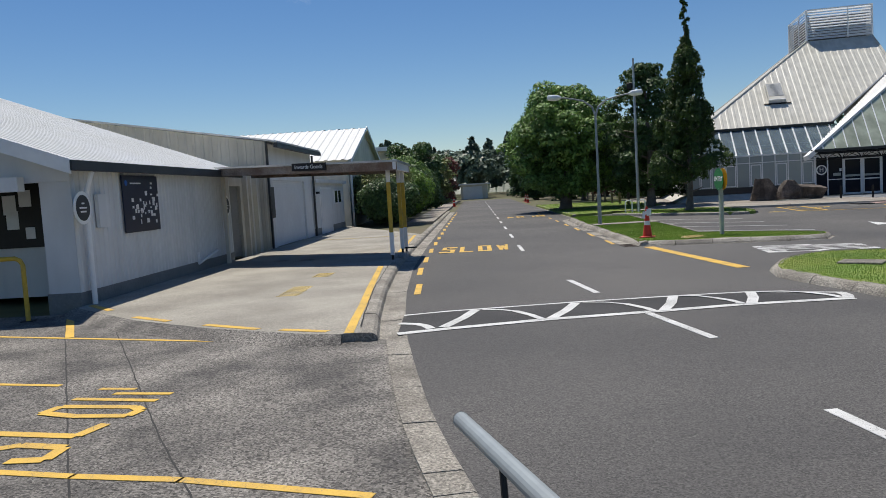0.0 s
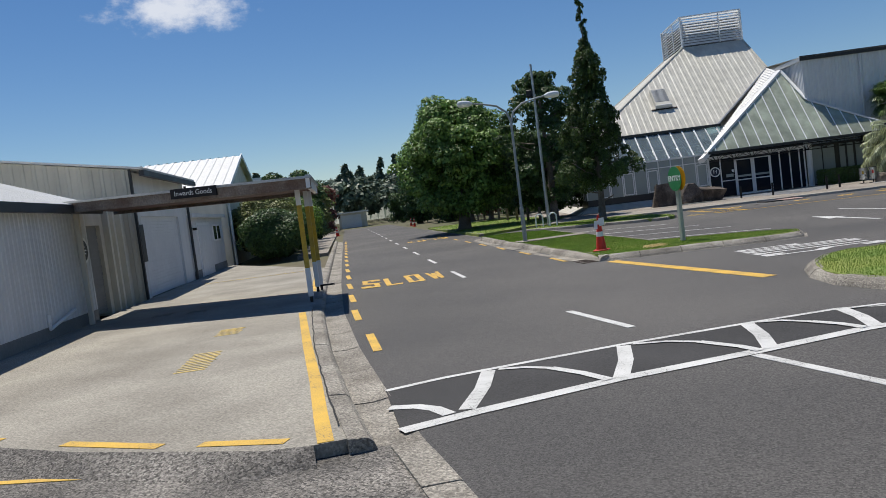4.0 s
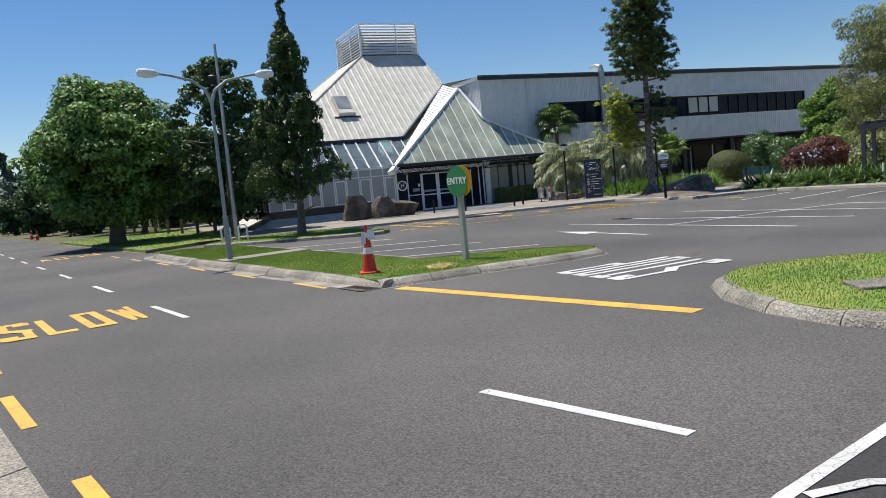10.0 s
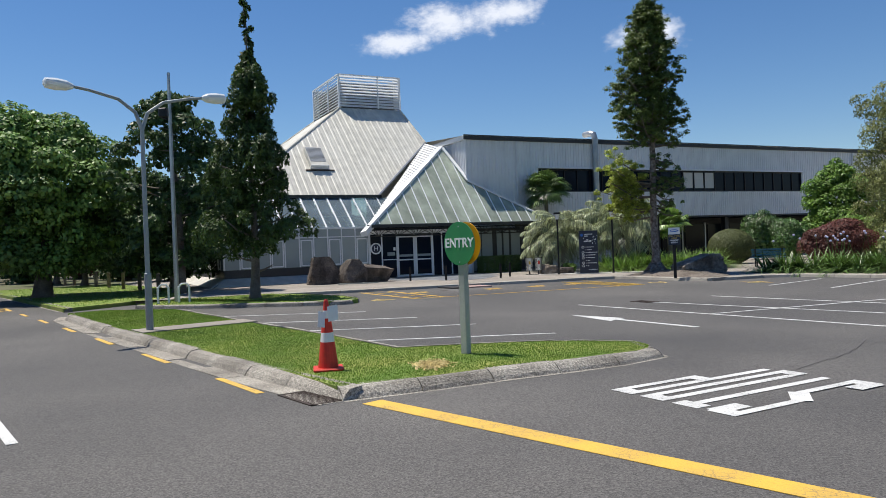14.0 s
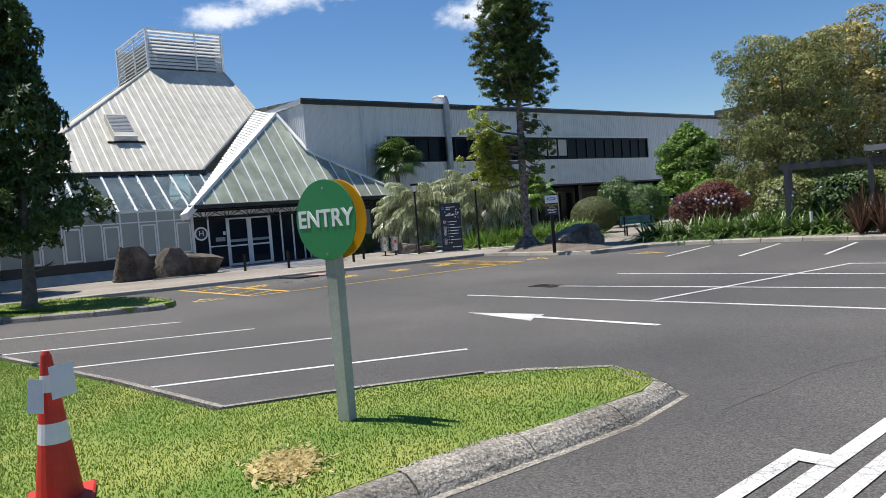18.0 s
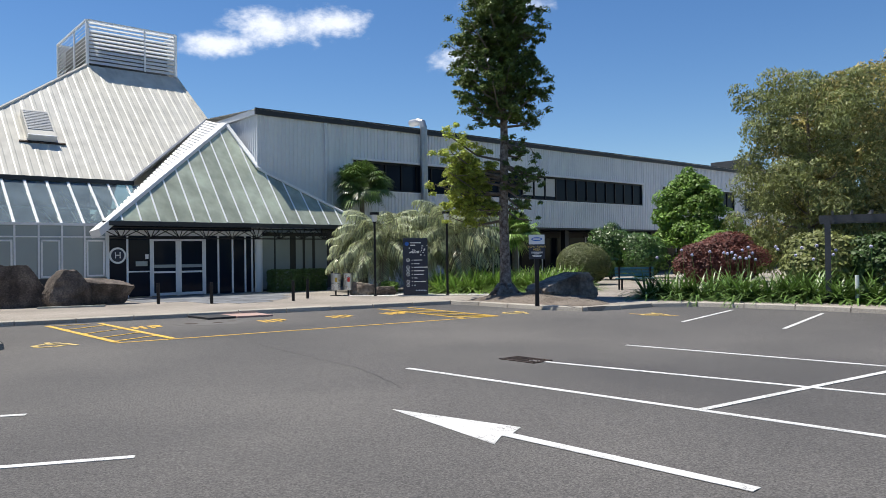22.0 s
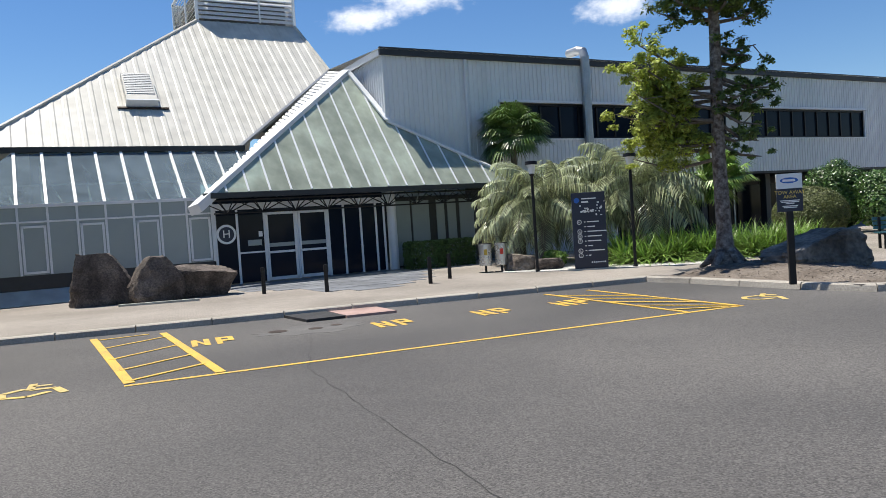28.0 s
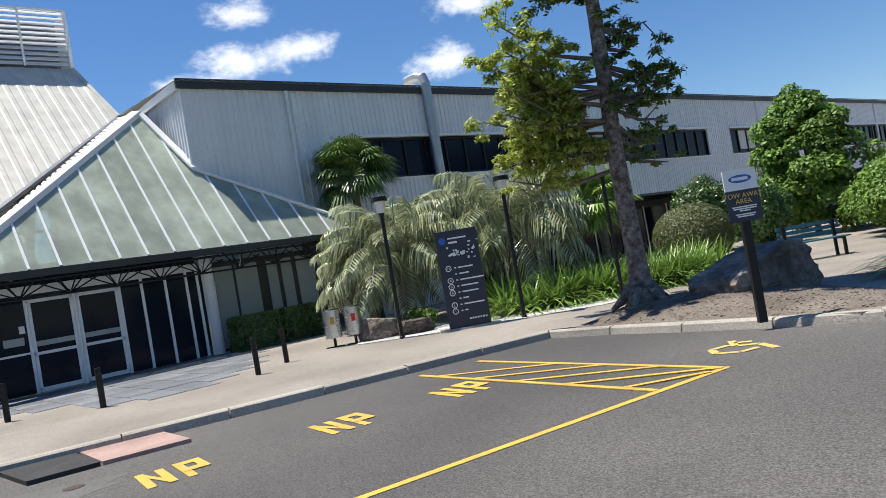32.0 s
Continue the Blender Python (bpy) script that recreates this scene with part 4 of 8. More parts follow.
# forecourt bays
for p, q, w in (((-14.0, 5.98), (-11.0, 4.72), 0.12), ((-12.4, 4.15), (-7.43, 5.99), 0.075), ((-7.45, 5.985), (-6.86, 6.11), 0.07), ((-8.9, 2.94), (-7.97, 3.38), 0.075), ((-6.3, 1.68), (-5.04, 2.29), 0.085), ((-5.06, 2.28), (-4.3, 2.69), 0.085), ((-4.32, 2.68), (-3.0, 3.22), 0.085)):
    stripe("bay_line", p, q, w, "yellow", "yellow bay line on worn chip seal", 0.009)
for line, w in (([(-7.4, 3.54), (-7.03, 3.74)], 0.05), ([(-7.06, 3.53), (-6.5, 3.84)], 0.055), ([(-7.24, 3.21), (-6.4, 3.63)], 0.06), ([(-6.99, 2.82), (-7.06, 3.02), (-6.38, 3.4), (-6.22, 3.38), (-6.15, 3.22), (-6.6, 2.94), (-6.99, 2.82)], 0.075), ([(-6.9, 2.24), (-5.97, 2.7), (-6.09, 3.0)], 0.08), ([(-6.3, 2.05), (-6.15, 2.34), (-5.76, 2.52), (-5.59, 2.31), (-5.82, 2.13)], 0.08)):
    for i, (p, q) in enumerate(zip(line, line[1:])):
        stripe("worn_lettering", p, q, w * 1.4, "yellow", "stroke of worn yellow lettering on the forecourt", 0.010 + 0.0006 * i)

# car park bays
for p, q in (((-5.95, 24.25), (-9.75, 24.1)), ((-7.35, 26.3), (-11.4, 26.1)), ((-8.7, 28.25), (-13.0, 28.2)), ((-10.2, 30.4), (-14.6, 30.5))):
    stripe("bay_line", p, q, 0.085, "white", "white parking bay line on asphalt")
for p, q in (((-4.6, 30.1), (-0.3, 23.4)), ((-2.8, 30.3), (1.5, 24.6)), ((-0.75, 31.5), (3.2, 25.6)), ((3.23, 28.95), (6.4, 24.2))):
    stripe("bay_line", p, q, 0.085, "white", "white parking bay line on asphalt")
stripe("bay_line", (-2.35, 26.65), (3.3, 28.95), 0.085, "white", "white parking bay line on asphalt", 0.0078)
for p, q in (((5.1, 37.4), (2.25, 34.9)), ((6.35, 35.65), (3.24, 32.9)), ((7.3, 33.6), (4.43, 31.2))):
    stripe("bay_line", p, q, 0.085, "white", "white parking bay line on asphalt")
stripe("bay_line", (2.95, 36.3), (2.2, 37.3), 0.07, "yellow", "yellow bay line on asphalt")
# arrow
tip, tail = Vector((-5.2, 27.5)), Vector((-3.35, 24.4))
d = (tail - tip).normalized()
s = Vector((-d.y, d.x))
mesh = prismbm([tuple(tip), tuple(tip + d * 1.65 - s * 0.3), tuple(tip + d * 1.5 - s * 0.05), tuple(tip + d * 1.52 + s * 0.06), tuple(tip + d * 1.42 + s * 0.28)], 0.002, 0.006)
structure(mesh_ob("arrow_head", mesh, "white"), "white direction arrow head painted on asphalt", "road marking")
stripe("arrow_shaft", tip + d * 1.45, tail, 0.115, "white", "white direction arrow shaft painted on asphalt", 0.0085)
# no-parking strip before the hub
YL = ((-9.2, 34.72), (-1.0, 37.88))
stripe("no_parking_line", YL[0], YL[1], 0.085, "yellow", "long yellow line along the no-parking strip")
hz = [0.008]
hatch = structure(new("hatching"), "yellow hatched no-parking area", "road marking")


def hatched(corners, n, w=0.09):
    c = [Vector(p) for p in corners]
    edges = [(c[0], c[1]), (c[2], c[3])]
    for i in range(n):
        k = (i + 0.5) / n
        edges.append((c[0].lerp(c[1], k), c[3].lerp(c[2], min(1, k + 0.32)) if k < 0.75 else c[1].lerp(c[2], (k - 0.5) * 2 if k < 1 else 1)))
    for p, q in edges:
        dd = (q - p).normalized()
        ss = Vector((-dd.y, dd.x)) * w / 2
        hz[0] += 0.0005
        mesh_ob("stripe", prismbm([tuple(p + ss), tuple(p - ss), tuple(q - ss), tuple(q + ss)], 0.003, hz[0]), "yellow", hatch)


HL_ = [Vector(p) for p in ((-11.55, 39.1), (-9.2, 34.86), (-10.46, 39.34), (-8.26, 35.18))]
for p, q, w in ((HL_[0], HL_[1], 0.12), (HL_[2], HL_[3], 0.12), (HL_[0].lerp(HL_[1], 0.05), HL_[0].lerp(HL_[2], 0.8), 0.065), (HL_[0].lerp(HL_[1], 0.3), HL_[2].lerp(HL_[3], 0.12), 0.065), (HL_[0].lerp(HL_[1], 0.57), HL_[2].lerp(HL_[3], 0.38), 0.065), (HL_[0].lerp(HL_[1], 0.79), HL_[2].lerp(HL_[3], 0.63), 0.065), (HL_[0].lerp(HL_[1], 0.97), HL_[2].lerp(HL_[3], 0.83), 0.065)):
    dd = (q - p).normalized()
    ss = Vector((-dd.y, dd.x)) * w / 2
    hz[0] += 0.0005
    mesh_ob("stripe", prismbm([tuple(p + ss), tuple(p - ss), tuple(q - ss), tuple(q + ss)], 0.003, hz[0]), "yellow", hatch)
hatched([(-3.52, 41.5), (-1.97, 37.55), (-1.06, 37.88), (-2.6, 41.75)], 5, 0.075)
for p in ((-9.15, 37.85), (-6.42, 38.57), (-4.75, 39.2), (-3.3, 39.75)):
    ground_text("NP", p, 110, 0.75, 0.72, "yellow", "yellow painted letters NP on asphalt", stroke=0.085)
for p, ang in (((-10.3, 34.75), 110), ((-0.35, 38.75), 60), ((2.6, 36.9), 60)):
    w = structure(new("wheelchair_marking"), "worn yellow wheelchair symbol on asphalt", "road marking")
    c, e = math.cos(radians(ang)), math.sin(radians(ang))
    pl = lambda x, y: (p[0] + x * e + y * c, p[1] - x * c + y * e)
    for seg in ([(0.0, 0.5), (0.02, 0.1), (0.28, 0.08), (0.42, -0.3)], [(0.02, 0.32), (0.22, 0.3)], [(-0.05, 0.2), (-0.25, 0.02), (-0.2, -0.25), (0.05, -0.32), (0.25, -0.15)]):
        for a, b in zip(seg, seg[1:]):
            pa, pb = Vector(pl(*a)), Vector(pl(*b))
            dd = (pb - pa).normalized()
            ss = Vector((-dd.y, dd.x)) * 0.045
            mesh_ob("stripe", prismbm([tuple(pa + ss), tuple(pa - ss), tuple(pb - ss), tuple(pb + ss)], 0.003, 0.0075), "faded", w)
# mat and tactile ramp
structure(mesh_ob("kerb_mat", prismbm([(-8.62, 40.5), (-8.0, 39.5), (-7.35, 39.75), (-7.9, 40.8)], 0.0, 0.05), "mat"), "dark rubber ramp mat at the kerb", "ramp")
structure(mesh_ob("tactile_ramp", prismbm([(-7.85, 40.82), (-7.33, 39.76), (-6.45, 40.05), (-6.95, 41.1)], 0.0, 0.045), "tactile"), "faded red tactile ramp at the kerb", "ramp")


def grate(p, ang, w, h, label):
    g = thing("drain_grate", pose(p[0], p[1], 0.0, 0, 0, ang), label, "drain")
    bm = bmesh.new()
    for x0, x1, y0, y1 in ((-w, w, -h, -h + 0.04), (-w, w, h - 0.04, h), (-w, -w + 0.04, -h, h), (w - 0.04, w, -h, h)):
        box(bm, x0, x1, y0, y1, -0.02, 0.012)
    part("frame", bm, "iron", g)
    part("sump", boxbm(-w + 0.03, w - 0.03, -h + 0.03, h - 0.03, -0.03, 0.003), "black", g)
    x = -w + 0.07
    while x < w - 0.05:
        part("bar", boxbm(x, x + 0.025, -h + 0.035, h - 0.035, -0.01, 0.010), "iron", g)
        x += 0.055


grate((-2.85, 30.38), -60, 0.33, 0.2, "rusty iron drain grate in the asphalt")
grate((-9.36, 19.05), RANG, 0.42, 0.2, "rusty iron drain grate in the gutter")
cover = thing("manhole_cover", pose(-2.75, 14.85, 0.13), "square concrete manhole cover in the grass", "manhole cover")
part("lid", boxbm(-0.35, 0.35, -0.25, 0.25, -0.02, 0.035, bev=0.01), "kerb", cover)
for x, y, r in ((-8.3, 38.5, 0.16), (-7.7, 38.6, 0.12), (-7.4, 38.9, 0.1)):
    mc = thing("service_cover", pose(x, y, 0.0), "small round iron service cover in the asphalt", "manhole cover")
    part("lid", tubebm([(0, 0, -0.01), (0, 0, 0.006)], r, 18), "iron", mc)


# cracks and sealed joints in the asphalt
def crack(pts, seed, label="thin dark crack in the asphalt", w=0.007, mat="crackfill", z=0.0035, jit=0.022):
    rng = random.Random(seed)
    fine = []
    for a, b in zip(pts, pts[1:]):
        a, b = Vector(a), Vector(b)
        n = max(2, int((b - a).length / 0.18))
        side = Vector((-(b - a).y, (b - a).x)).normalized()
        fine += [tuple(a.lerp(b, k / n) + side * rng.uniform(-jit, jit)) for k in range(n)]
    fine.append(tuple(pts[-1]))
    bm = bmesh.new()
    l1, l2 = offset_line(fine, w / 2), offset_line(fine, -w / 2)
    for i in range(len(fine) - 1):
        bm.faces.new([bm.verts.new((x, y, z)) for x, y in (l1[i], l1[i + 1], l2[i + 1], l2[i])])
    structure(mesh_ob("crack", bm, mat), label, "crack")


crack([(-7.6, 37.6), (-7.2, 35.0), (-6.2, 32.6), (-5.2, 30.2), (-4.9, 28.6)], 1)
crack([(-2.0, 34.6), (-0.6, 33.0), (1.2, 32.6)], 3)
crack([(-4.8, 20.6), (-3.2, 21.4), (-1.0, 21.9)], 4, w=0.009, mat="patch")
crack([(-3.6, 19.8), (-2.4, 20.9), (-1.6, 22.0)], 5, w=0.012)
crack([(-3.55, 4.6), (-3.5, 4.95)], 6, jit=0.015)
crack([(-13.5, 5.7), (-11.0, 4.66), (-6.19, 2.72), (-4.73, 2.13), (-3.2, 1.5)], 8, "open joint in the forecourt", 0.016, z=0.006, jit=0.005)
crack([(-11.72, 5.69), (-8.23, 4.27), (-5.48, 3.14), (-4.02, 2.59), (-3.2, 2.2)], 9, "open joint in the forecourt", 0.014, z=0.006, jit=0.005)
crack([R(9.6, -1.215), R(10.8, -1.335), R(13.5, -1.565), R(17.6, -1.785)], 10, "open joint beside the kerb", 0.016, z=0.127, jit=0.008)


def stain(cx, cy, rx, ry, rot, seed, mat="patch", label="pale worn patch in the asphalt", z=0.0025):
    rng = random.Random(seed)
    pts = []
    for k in range(22):
        a = k * 6.283 / 22
        r = rng.uniform(0.7, 1.1)
        x, y = rx * r * math.cos(a), ry * r * math.sin(a)
        c, s_ = math.cos(radians(rot)), math.sin(radians(rot))
        pts.append((cx + x * c - y * s_, cy + x * s_ + y * c))
    structure(mesh_ob("stain", prismbm(pts, z - 0.002, z), mat), label, "stain")


stain(-7.75, 38.55, 0.95, 0.6, 20, 1)
stain(-10.3, 24.1, 0.55, 0.2, 15, 3, "kerb", "crumbling pale edge of the asphalt")

# ---- left-hand sheds, in the road frame: local x = v, local y = u ----
Z0 = YARD_Z
VW = -6.9
# building A: office with low eave and pitched white roof
A = thing("office_building", RM, "low grey-white clad office with a white ribbed roof", "building")
part("wall", ribbed((VW, 13.2, 0.36), (0, 8.7, 0), (0, 0, 2.29), 0.18, 0.015), "wallgrey", A)
part("wall", boxbm(-7.5, VW - 0.012, 13.22, 13.4, 0.1, 2.6), "wallgrey", A)
part("wall", boxbm(-16, VW - 0.014, 15.2, 21.9, 0.1, 2.62), "wallgrey", A)
part("wall", boxbm(-7.5, VW - 0.014, 13.4, 15.2, 0.1, 2.62), "wallgrey", A)
part("porch_ceiling", boxbm(-16, -7.5, 13.2, 15.2, 2.5, 2.55), "wallgrey", A)
part("plinth", boxbm(-7.52, VW + 0.004, 13.19, 21.9, -0.1, 0.36), "blockbase", A)
part("gable", solid(bmesh.new(), [[(VW, 13.19, 2.4), (VW, 13.19, 2.66), (-14.5, 13.19, 5.5), (-14.5, 13.19, 2.4)]], 0.1), "wallgrey", A)
part("roof", ribbed((VW + 0.3, 12.7, 2.72), (0, 9.9, 0), (-7.9, 0, 2.88), 0.24, 0.03), "roofwhite", A)
part("fascia", boxbm(VW + 0.24, VW + 0.34, 12.7, 22.2, 2.56, 2.74), "dark", A)
part("barge", solid(bmesh.new(), [[(VW + 0.3, 12.68, 2.5), (VW + 0.3, 12.68, 2.76), (-14.5, 12.68, 5.64), (-14.5, 12.68, 5.38)]], 0.05), "trimwhite", A)
part("porch_beam", boxbm(-16, -7.6, 12.75, 12.95, 2.25, 2.5), "wallgrey", A)
part("downpipe", tubebm([(VW + 0.12, 13.45, 0.02), (VW + 0.12, 13.45, 2.1), (VW + 0.22, 13.45, 2.4), (VW + 0.28, 13.45, 2.56)], 0.05, 10), "trimwhite", A)
part("conduit", tubebm([(VW + 0.06, 18.9, 0.6), (VW + 0.06, 18.9, 0.32), (VW + 0.1, 20.2, 0.55)], 0.035, 8), "trimwhite", A)
part("vent", tubebm([(-13.2, 20.2, 4.9), (-13.2, 20.2, 5.3), (-13.2, 20.2, 5.32), (-13.2, 20.2, 5.45)], [0.1, 0.1, 0.17, 0.15], 12), "steel", A)
part("meter_box", boxbm(VW + 0.016, VW + 0.1, 13.95, 14.25, 1.5, 2.15, bev=0.008), "wallgrey", A)

sg = thing("wall_sign", RM @ pose(VW + 0.03, 15.9, 1.93), "large black campus map board on the clad wall", "sign")
part("panel", boxbm(0, 0.03, -0.84, 0.84, -0.6, 0.6), "navy", sg)
rng = random.Random(5)
for i in range(44):
    yy, zz = rng.gauss(-0.1, 0.3), rng.gauss(-0.12, 0.15)
    if rng.random() < 0.35:
        yy, zz = rng.gauss(0.55, 0.09), rng.gauss(0.0, 0.2)
    w, h = rng.uniform(0.02, 0.06), rng.uniform(0.015, 0.05)
    part("map_block", boxbm(0.03, 0.033, yy - w, yy + w, zz - h, zz + h), "signwhite", sg)
part("heading_bar", boxbm(0.03, 0.033, -0.5, 0.0, 0.42, 0.45), "signwhite", sg)
part("badge", tubebm([(0.03, -0.68, 0.44), (0.034, -0.68, 0.44)], 0.06, 14), "blueink", sg)
for yy, zz in ((13.2, 1.9), (21.4, 1.75)):
    rs = thing("round_sign", RM @ pose(VW + 0.17 if yy < 15 else VW + 0.03, yy, zz), "round dark door-number sign with a white rim", "sign")
    part("rim", tubebm([(0, 0, 0), (0.02, 0, 0)], 0.3, 28), "signwhite", rs)
    part("disc", tubebm([(0.02, 0, 0), (0.026, 0, 0)], 0.235, 28), "dark", rs)
    for k, w in ((0.08, 0.05), (0.0, 0.13), (-0.07, 0.1)):
        part("text_bar", boxbm(0.026, 0.029, -w, w, k - 0.015, k + 0.015), "signwhite", rs)
nb = thing("notice_board", RM @ pose(-9.1, 15.18, 1.75), "black-framed notice board with paper notices", "notice board")
part("frame", boxbm(-0.55, 0.55, -0.06, 0.0, -0.6, 0.75), "black", nb)
for x, z, w, h in ((-0.2, 0.3, 0.14, 0.2), (0.14, 0.42, 0.13, 0.17), (-0.16, -0.02, 0.13, 0.19), (0.2, -0.3, 0.1, 0.12)):
    part("notice", boxbm(x - w, x + w, -0.07, -0.061, z - h, z + h), "paper", nb)
hr = thing("hoop_rail", RM @ pose(-7.75, 12.35, 0.0, 0, 0, 10), "yellow painted steel hoop barrier", "barrier")
part("hoop", tubebm([(-0.32, 0, 0.01), (-0.32, 0, 0.98), (-0.28, 0, 1.06), (-0.2, 0, 1.1), (0.2, 0, 1.1), (0.28, 0, 1.06), (0.32, 0, 0.98), (0.32, 0, 0.01)], 0.04, 10), "yellowpaint", hr)
for x in (-0.32, 0.32):
    part("base_plate", boxbm(x - 0.1, x + 0.1, -0.1, 0.1, 0.0, 0.015), "iron", hr)

# recess with grey roller door between A and B
Bx = thing("store_building", RM, "cream and grey clad store with a white roller door", "building")
part("wall", boxbm(-16, VW - 0.35, 21.9, 22.25, 0.0, 2.9), "wallcream", Bx)
part("wall", boxbm(-16, VW - 0.35, 24.0, 26.2, 0.0, 2.9), "wallcream", Bx)
part("lintel", boxbm(-16, VW - 0.35, 22.25, 24.0, 2.35, 2.9), "wallcream", Bx)
rd = part("roller_door", boxbm(VW - 0.5, VW - 0.47, 22.25, 24.0, Z0, 2.4), "rollgrey", Bx, "closed grey roller door")
for k in range(24):
    part("slat", boxbm(VW - 0.47, VW - 0.44 - 0.012 * (k % 2), 22.25, 24.0, Z0 + 0.095 * k, Z0 + 0.095 * (k + 1) - 0.006), "rollgrey", rd)
for u0 in (24.25, 24.7, 25.35):
    part("post", boxbm(VW - 0.35, VW - 0.2, u0, u0 + 0.14, 0, 2.85), "wallcream", Bx)
part("wall", ribbed((-16, 26.2, 0.0), (9.1, 0, 0), (0, 0, 3.9), 0.3, 0.03, lambda s: (0.0, 1.0 + (9.1 - s) * 0.17 / 3.9)), "wallcream", Bx)
part("wall", boxbm(-16, VW - 0.02, 26.25, 33.3, 2.55, 3.85), "wallgrey", Bx)
part("wall", boxbm(-16, VW - 0.02, 26.25, 26.8, 0.0, 2.55), "wallgrey", Bx)
part("wall", boxbm(-16, VW - 0.02, 31.8, 33.3, 0.0, 2.55), "wallgrey", Bx)
part("roof_edge", solid(bmesh.new(), [[(VW + 0.4, 26.1, 3.86), (VW + 0.4, 33.5, 3.86), (-16, 33.5, 5.45), (-16, 26.1, 5.45)]], -0.06), "roofwhite", Bx)
part("gutter", boxbm(VW + 0.3, VW + 0.44, 26.08, 33.5, 3.68, 3.84), "dark", Bx)
part("corner_trim", boxbm(VW - 0.02, VW + 0.05, 26.14, 26.24, 0.0, 3.9), "dark", Bx)
rd = part("roller_door", boxbm(VW - 0.16, VW - 0.13, 26.8, 31.8, Z0, 2.58), "doorwhite", Bx, "closed white roller door")
for k in range(26):
    part("slat", boxbm(VW - 0.13, VW - 0.1 - 0.01 * (k % 2), 26.8, 31.8, Z0 + 0.095 * k, Z0 + 0.095 * (k + 1) - 0.006), "doorwhite", rd)
part("downpipe", tubebm([(VW + 0.08, 33.2, 0.02), (VW + 0.08, 33.2, 3.7)], 0.05, 8), "dark", Bx)
part("louvre", boxbm(VW, VW + 0.04, 26.3, 26.7, 1.2, 2.3), "dark", Bx)

Cg = thing("garage_building", RM, "low grey-white garage with a panelled door", "building")
part("wall", boxbm(-14, VW, 33.3, 41.0, 0.0, 2.6), "wallgrey", Cg)
part("roof", ribbed((VW + 0.15, 33.35, 2.62), (0, 7.8, 0), (-7.2, 0, 0.35), 0.22, 0.02), "roofwhite", Cg)
part("fascia", boxbm(VW + 0.1, VW + 0.18, 33.35, 41.15, 2.5, 2.66), "wallgrey", Cg)
part("plinth", boxbm(-14, VW + 0.02, 33.3, 34.6, -0.1, 0.42), "blockbase", Cg)
part("plinth", boxbm(-14, VW + 0.02, 37.4, 41.0, -0.1, 0.42), "blockbase", Cg)
part("door_frame", boxbm(VW, VW + 0.05, 34.6, 37.3, 0.05, 2.3), "trimwhite", Cg)
for k in range(6):
    part("door_board", boxbm(VW + 0.05, VW + 0.075, 34.7 + 0.42 * k, 35.1 + 0.42 * k, 0.13, 2.2), "doorwhite", Cg)
for k in range(2):
    w = part("window", boxbm(VW, VW + 0.05, 38.2 + k * 0.95, 39.0 + k * 0.95, 1.45, 2.2), "trimwhite", Cg)
    part("pane", boxbm(VW + 0.05, VW + 0.056, 38.27 + k * 0.95, 38.93 + k * 0.95, 1.52, 2.13), "darkglass", w)
part("lamp", boxbm(VW, VW + 0.15, 33.9, 34.1, 2.0, 2.1), "black", Cg)

D = thing("workshop_building", RM, "cream gable-ended workshop with a steep white roof", "building")
uA, zA = 50.0, 6.15
part("wall", solid(bmesh.new(), [[(VW, 43.2, 0.0), (VW, 57.0, 0.0), (VW, 57.0, 4.0), (VW, uA, zA), (VW, 43.2, 4.0)]], 0.2), "wallcream", D)
part("wall", boxbm(-28, VW - 0.01, 43.2, 43.4, 0.0, 4.0), "wallcream", D)
part("roof", ribbed((-28, 42.8, 3.9), (21.4, 0, 0), (0, uA - 42.8, zA + 0.1 - 3.9), 0.5, 0.04), "roofwhite", D)
part("roof", ribbed((VW + 0.3, 57.3, 3.9), (-21.4, 0, 0), (0, uA - 57.3, zA + 0.1 - 3.9), 0.5, 0.04), "roofwhite", D)
part("barge", solid(bmesh.new(), [[(VW + 0.32, 42.8, 3.75), (VW + 0.32, uA, zA), (VW + 0.32, uA, zA + 0.22), (VW + 0.32, 42.8, 3.97)]], 0.06), "trimwhite", D)
part("barge", solid(bmesh.new(), [[(VW + 0.32, uA, zA), (VW + 0.32, 57.3, 3.75), (VW + 0.32, 57.3, 3.97), (VW + 0.32, uA, zA + 0.22)]], 0.06), "trimwhite", D)
part("downpipe", tubebm([(VW + 0.1, 43.5, 0.02), (VW + 0.1, 43.5, 3.8)], 0.07, 8), "trimwhite", D)
part("sign_panel", boxbm(VW, VW + 0.05, 43.9, 45.4, 1.95, 2.25), "navy", D)
E2b = thing("far_building", RM, "distant two-storey flat-roofed grey building", "building")
part("wall", boxbm(-26, -7.5, 78, 108, 0.0, 6.2), "wallcream", E2b)
part("roof", boxbm(-27, -6.6, 77, 109, 6.2, 6.6), "trimwhite", E2b)
for k in range(9):
    w = part("window", boxbm(-7.52, -7.44, 79.5 + 3 * k, 81.6 + 3 * k, 3.9, 5.7), "trimwhite", E2b)
    part("pane", boxbm(-7.44, -7.42, 79.6 + 3 * k, 81.5 + 3 * k, 4.0, 5.6), "darkglass", w)
fb = thing("far_house", RM, "distant low white house across the road end", "house")
part("wall", boxbm(-9.0, -3.0, 112, 122, 0.0, 2.8), "wallgrey", fb)
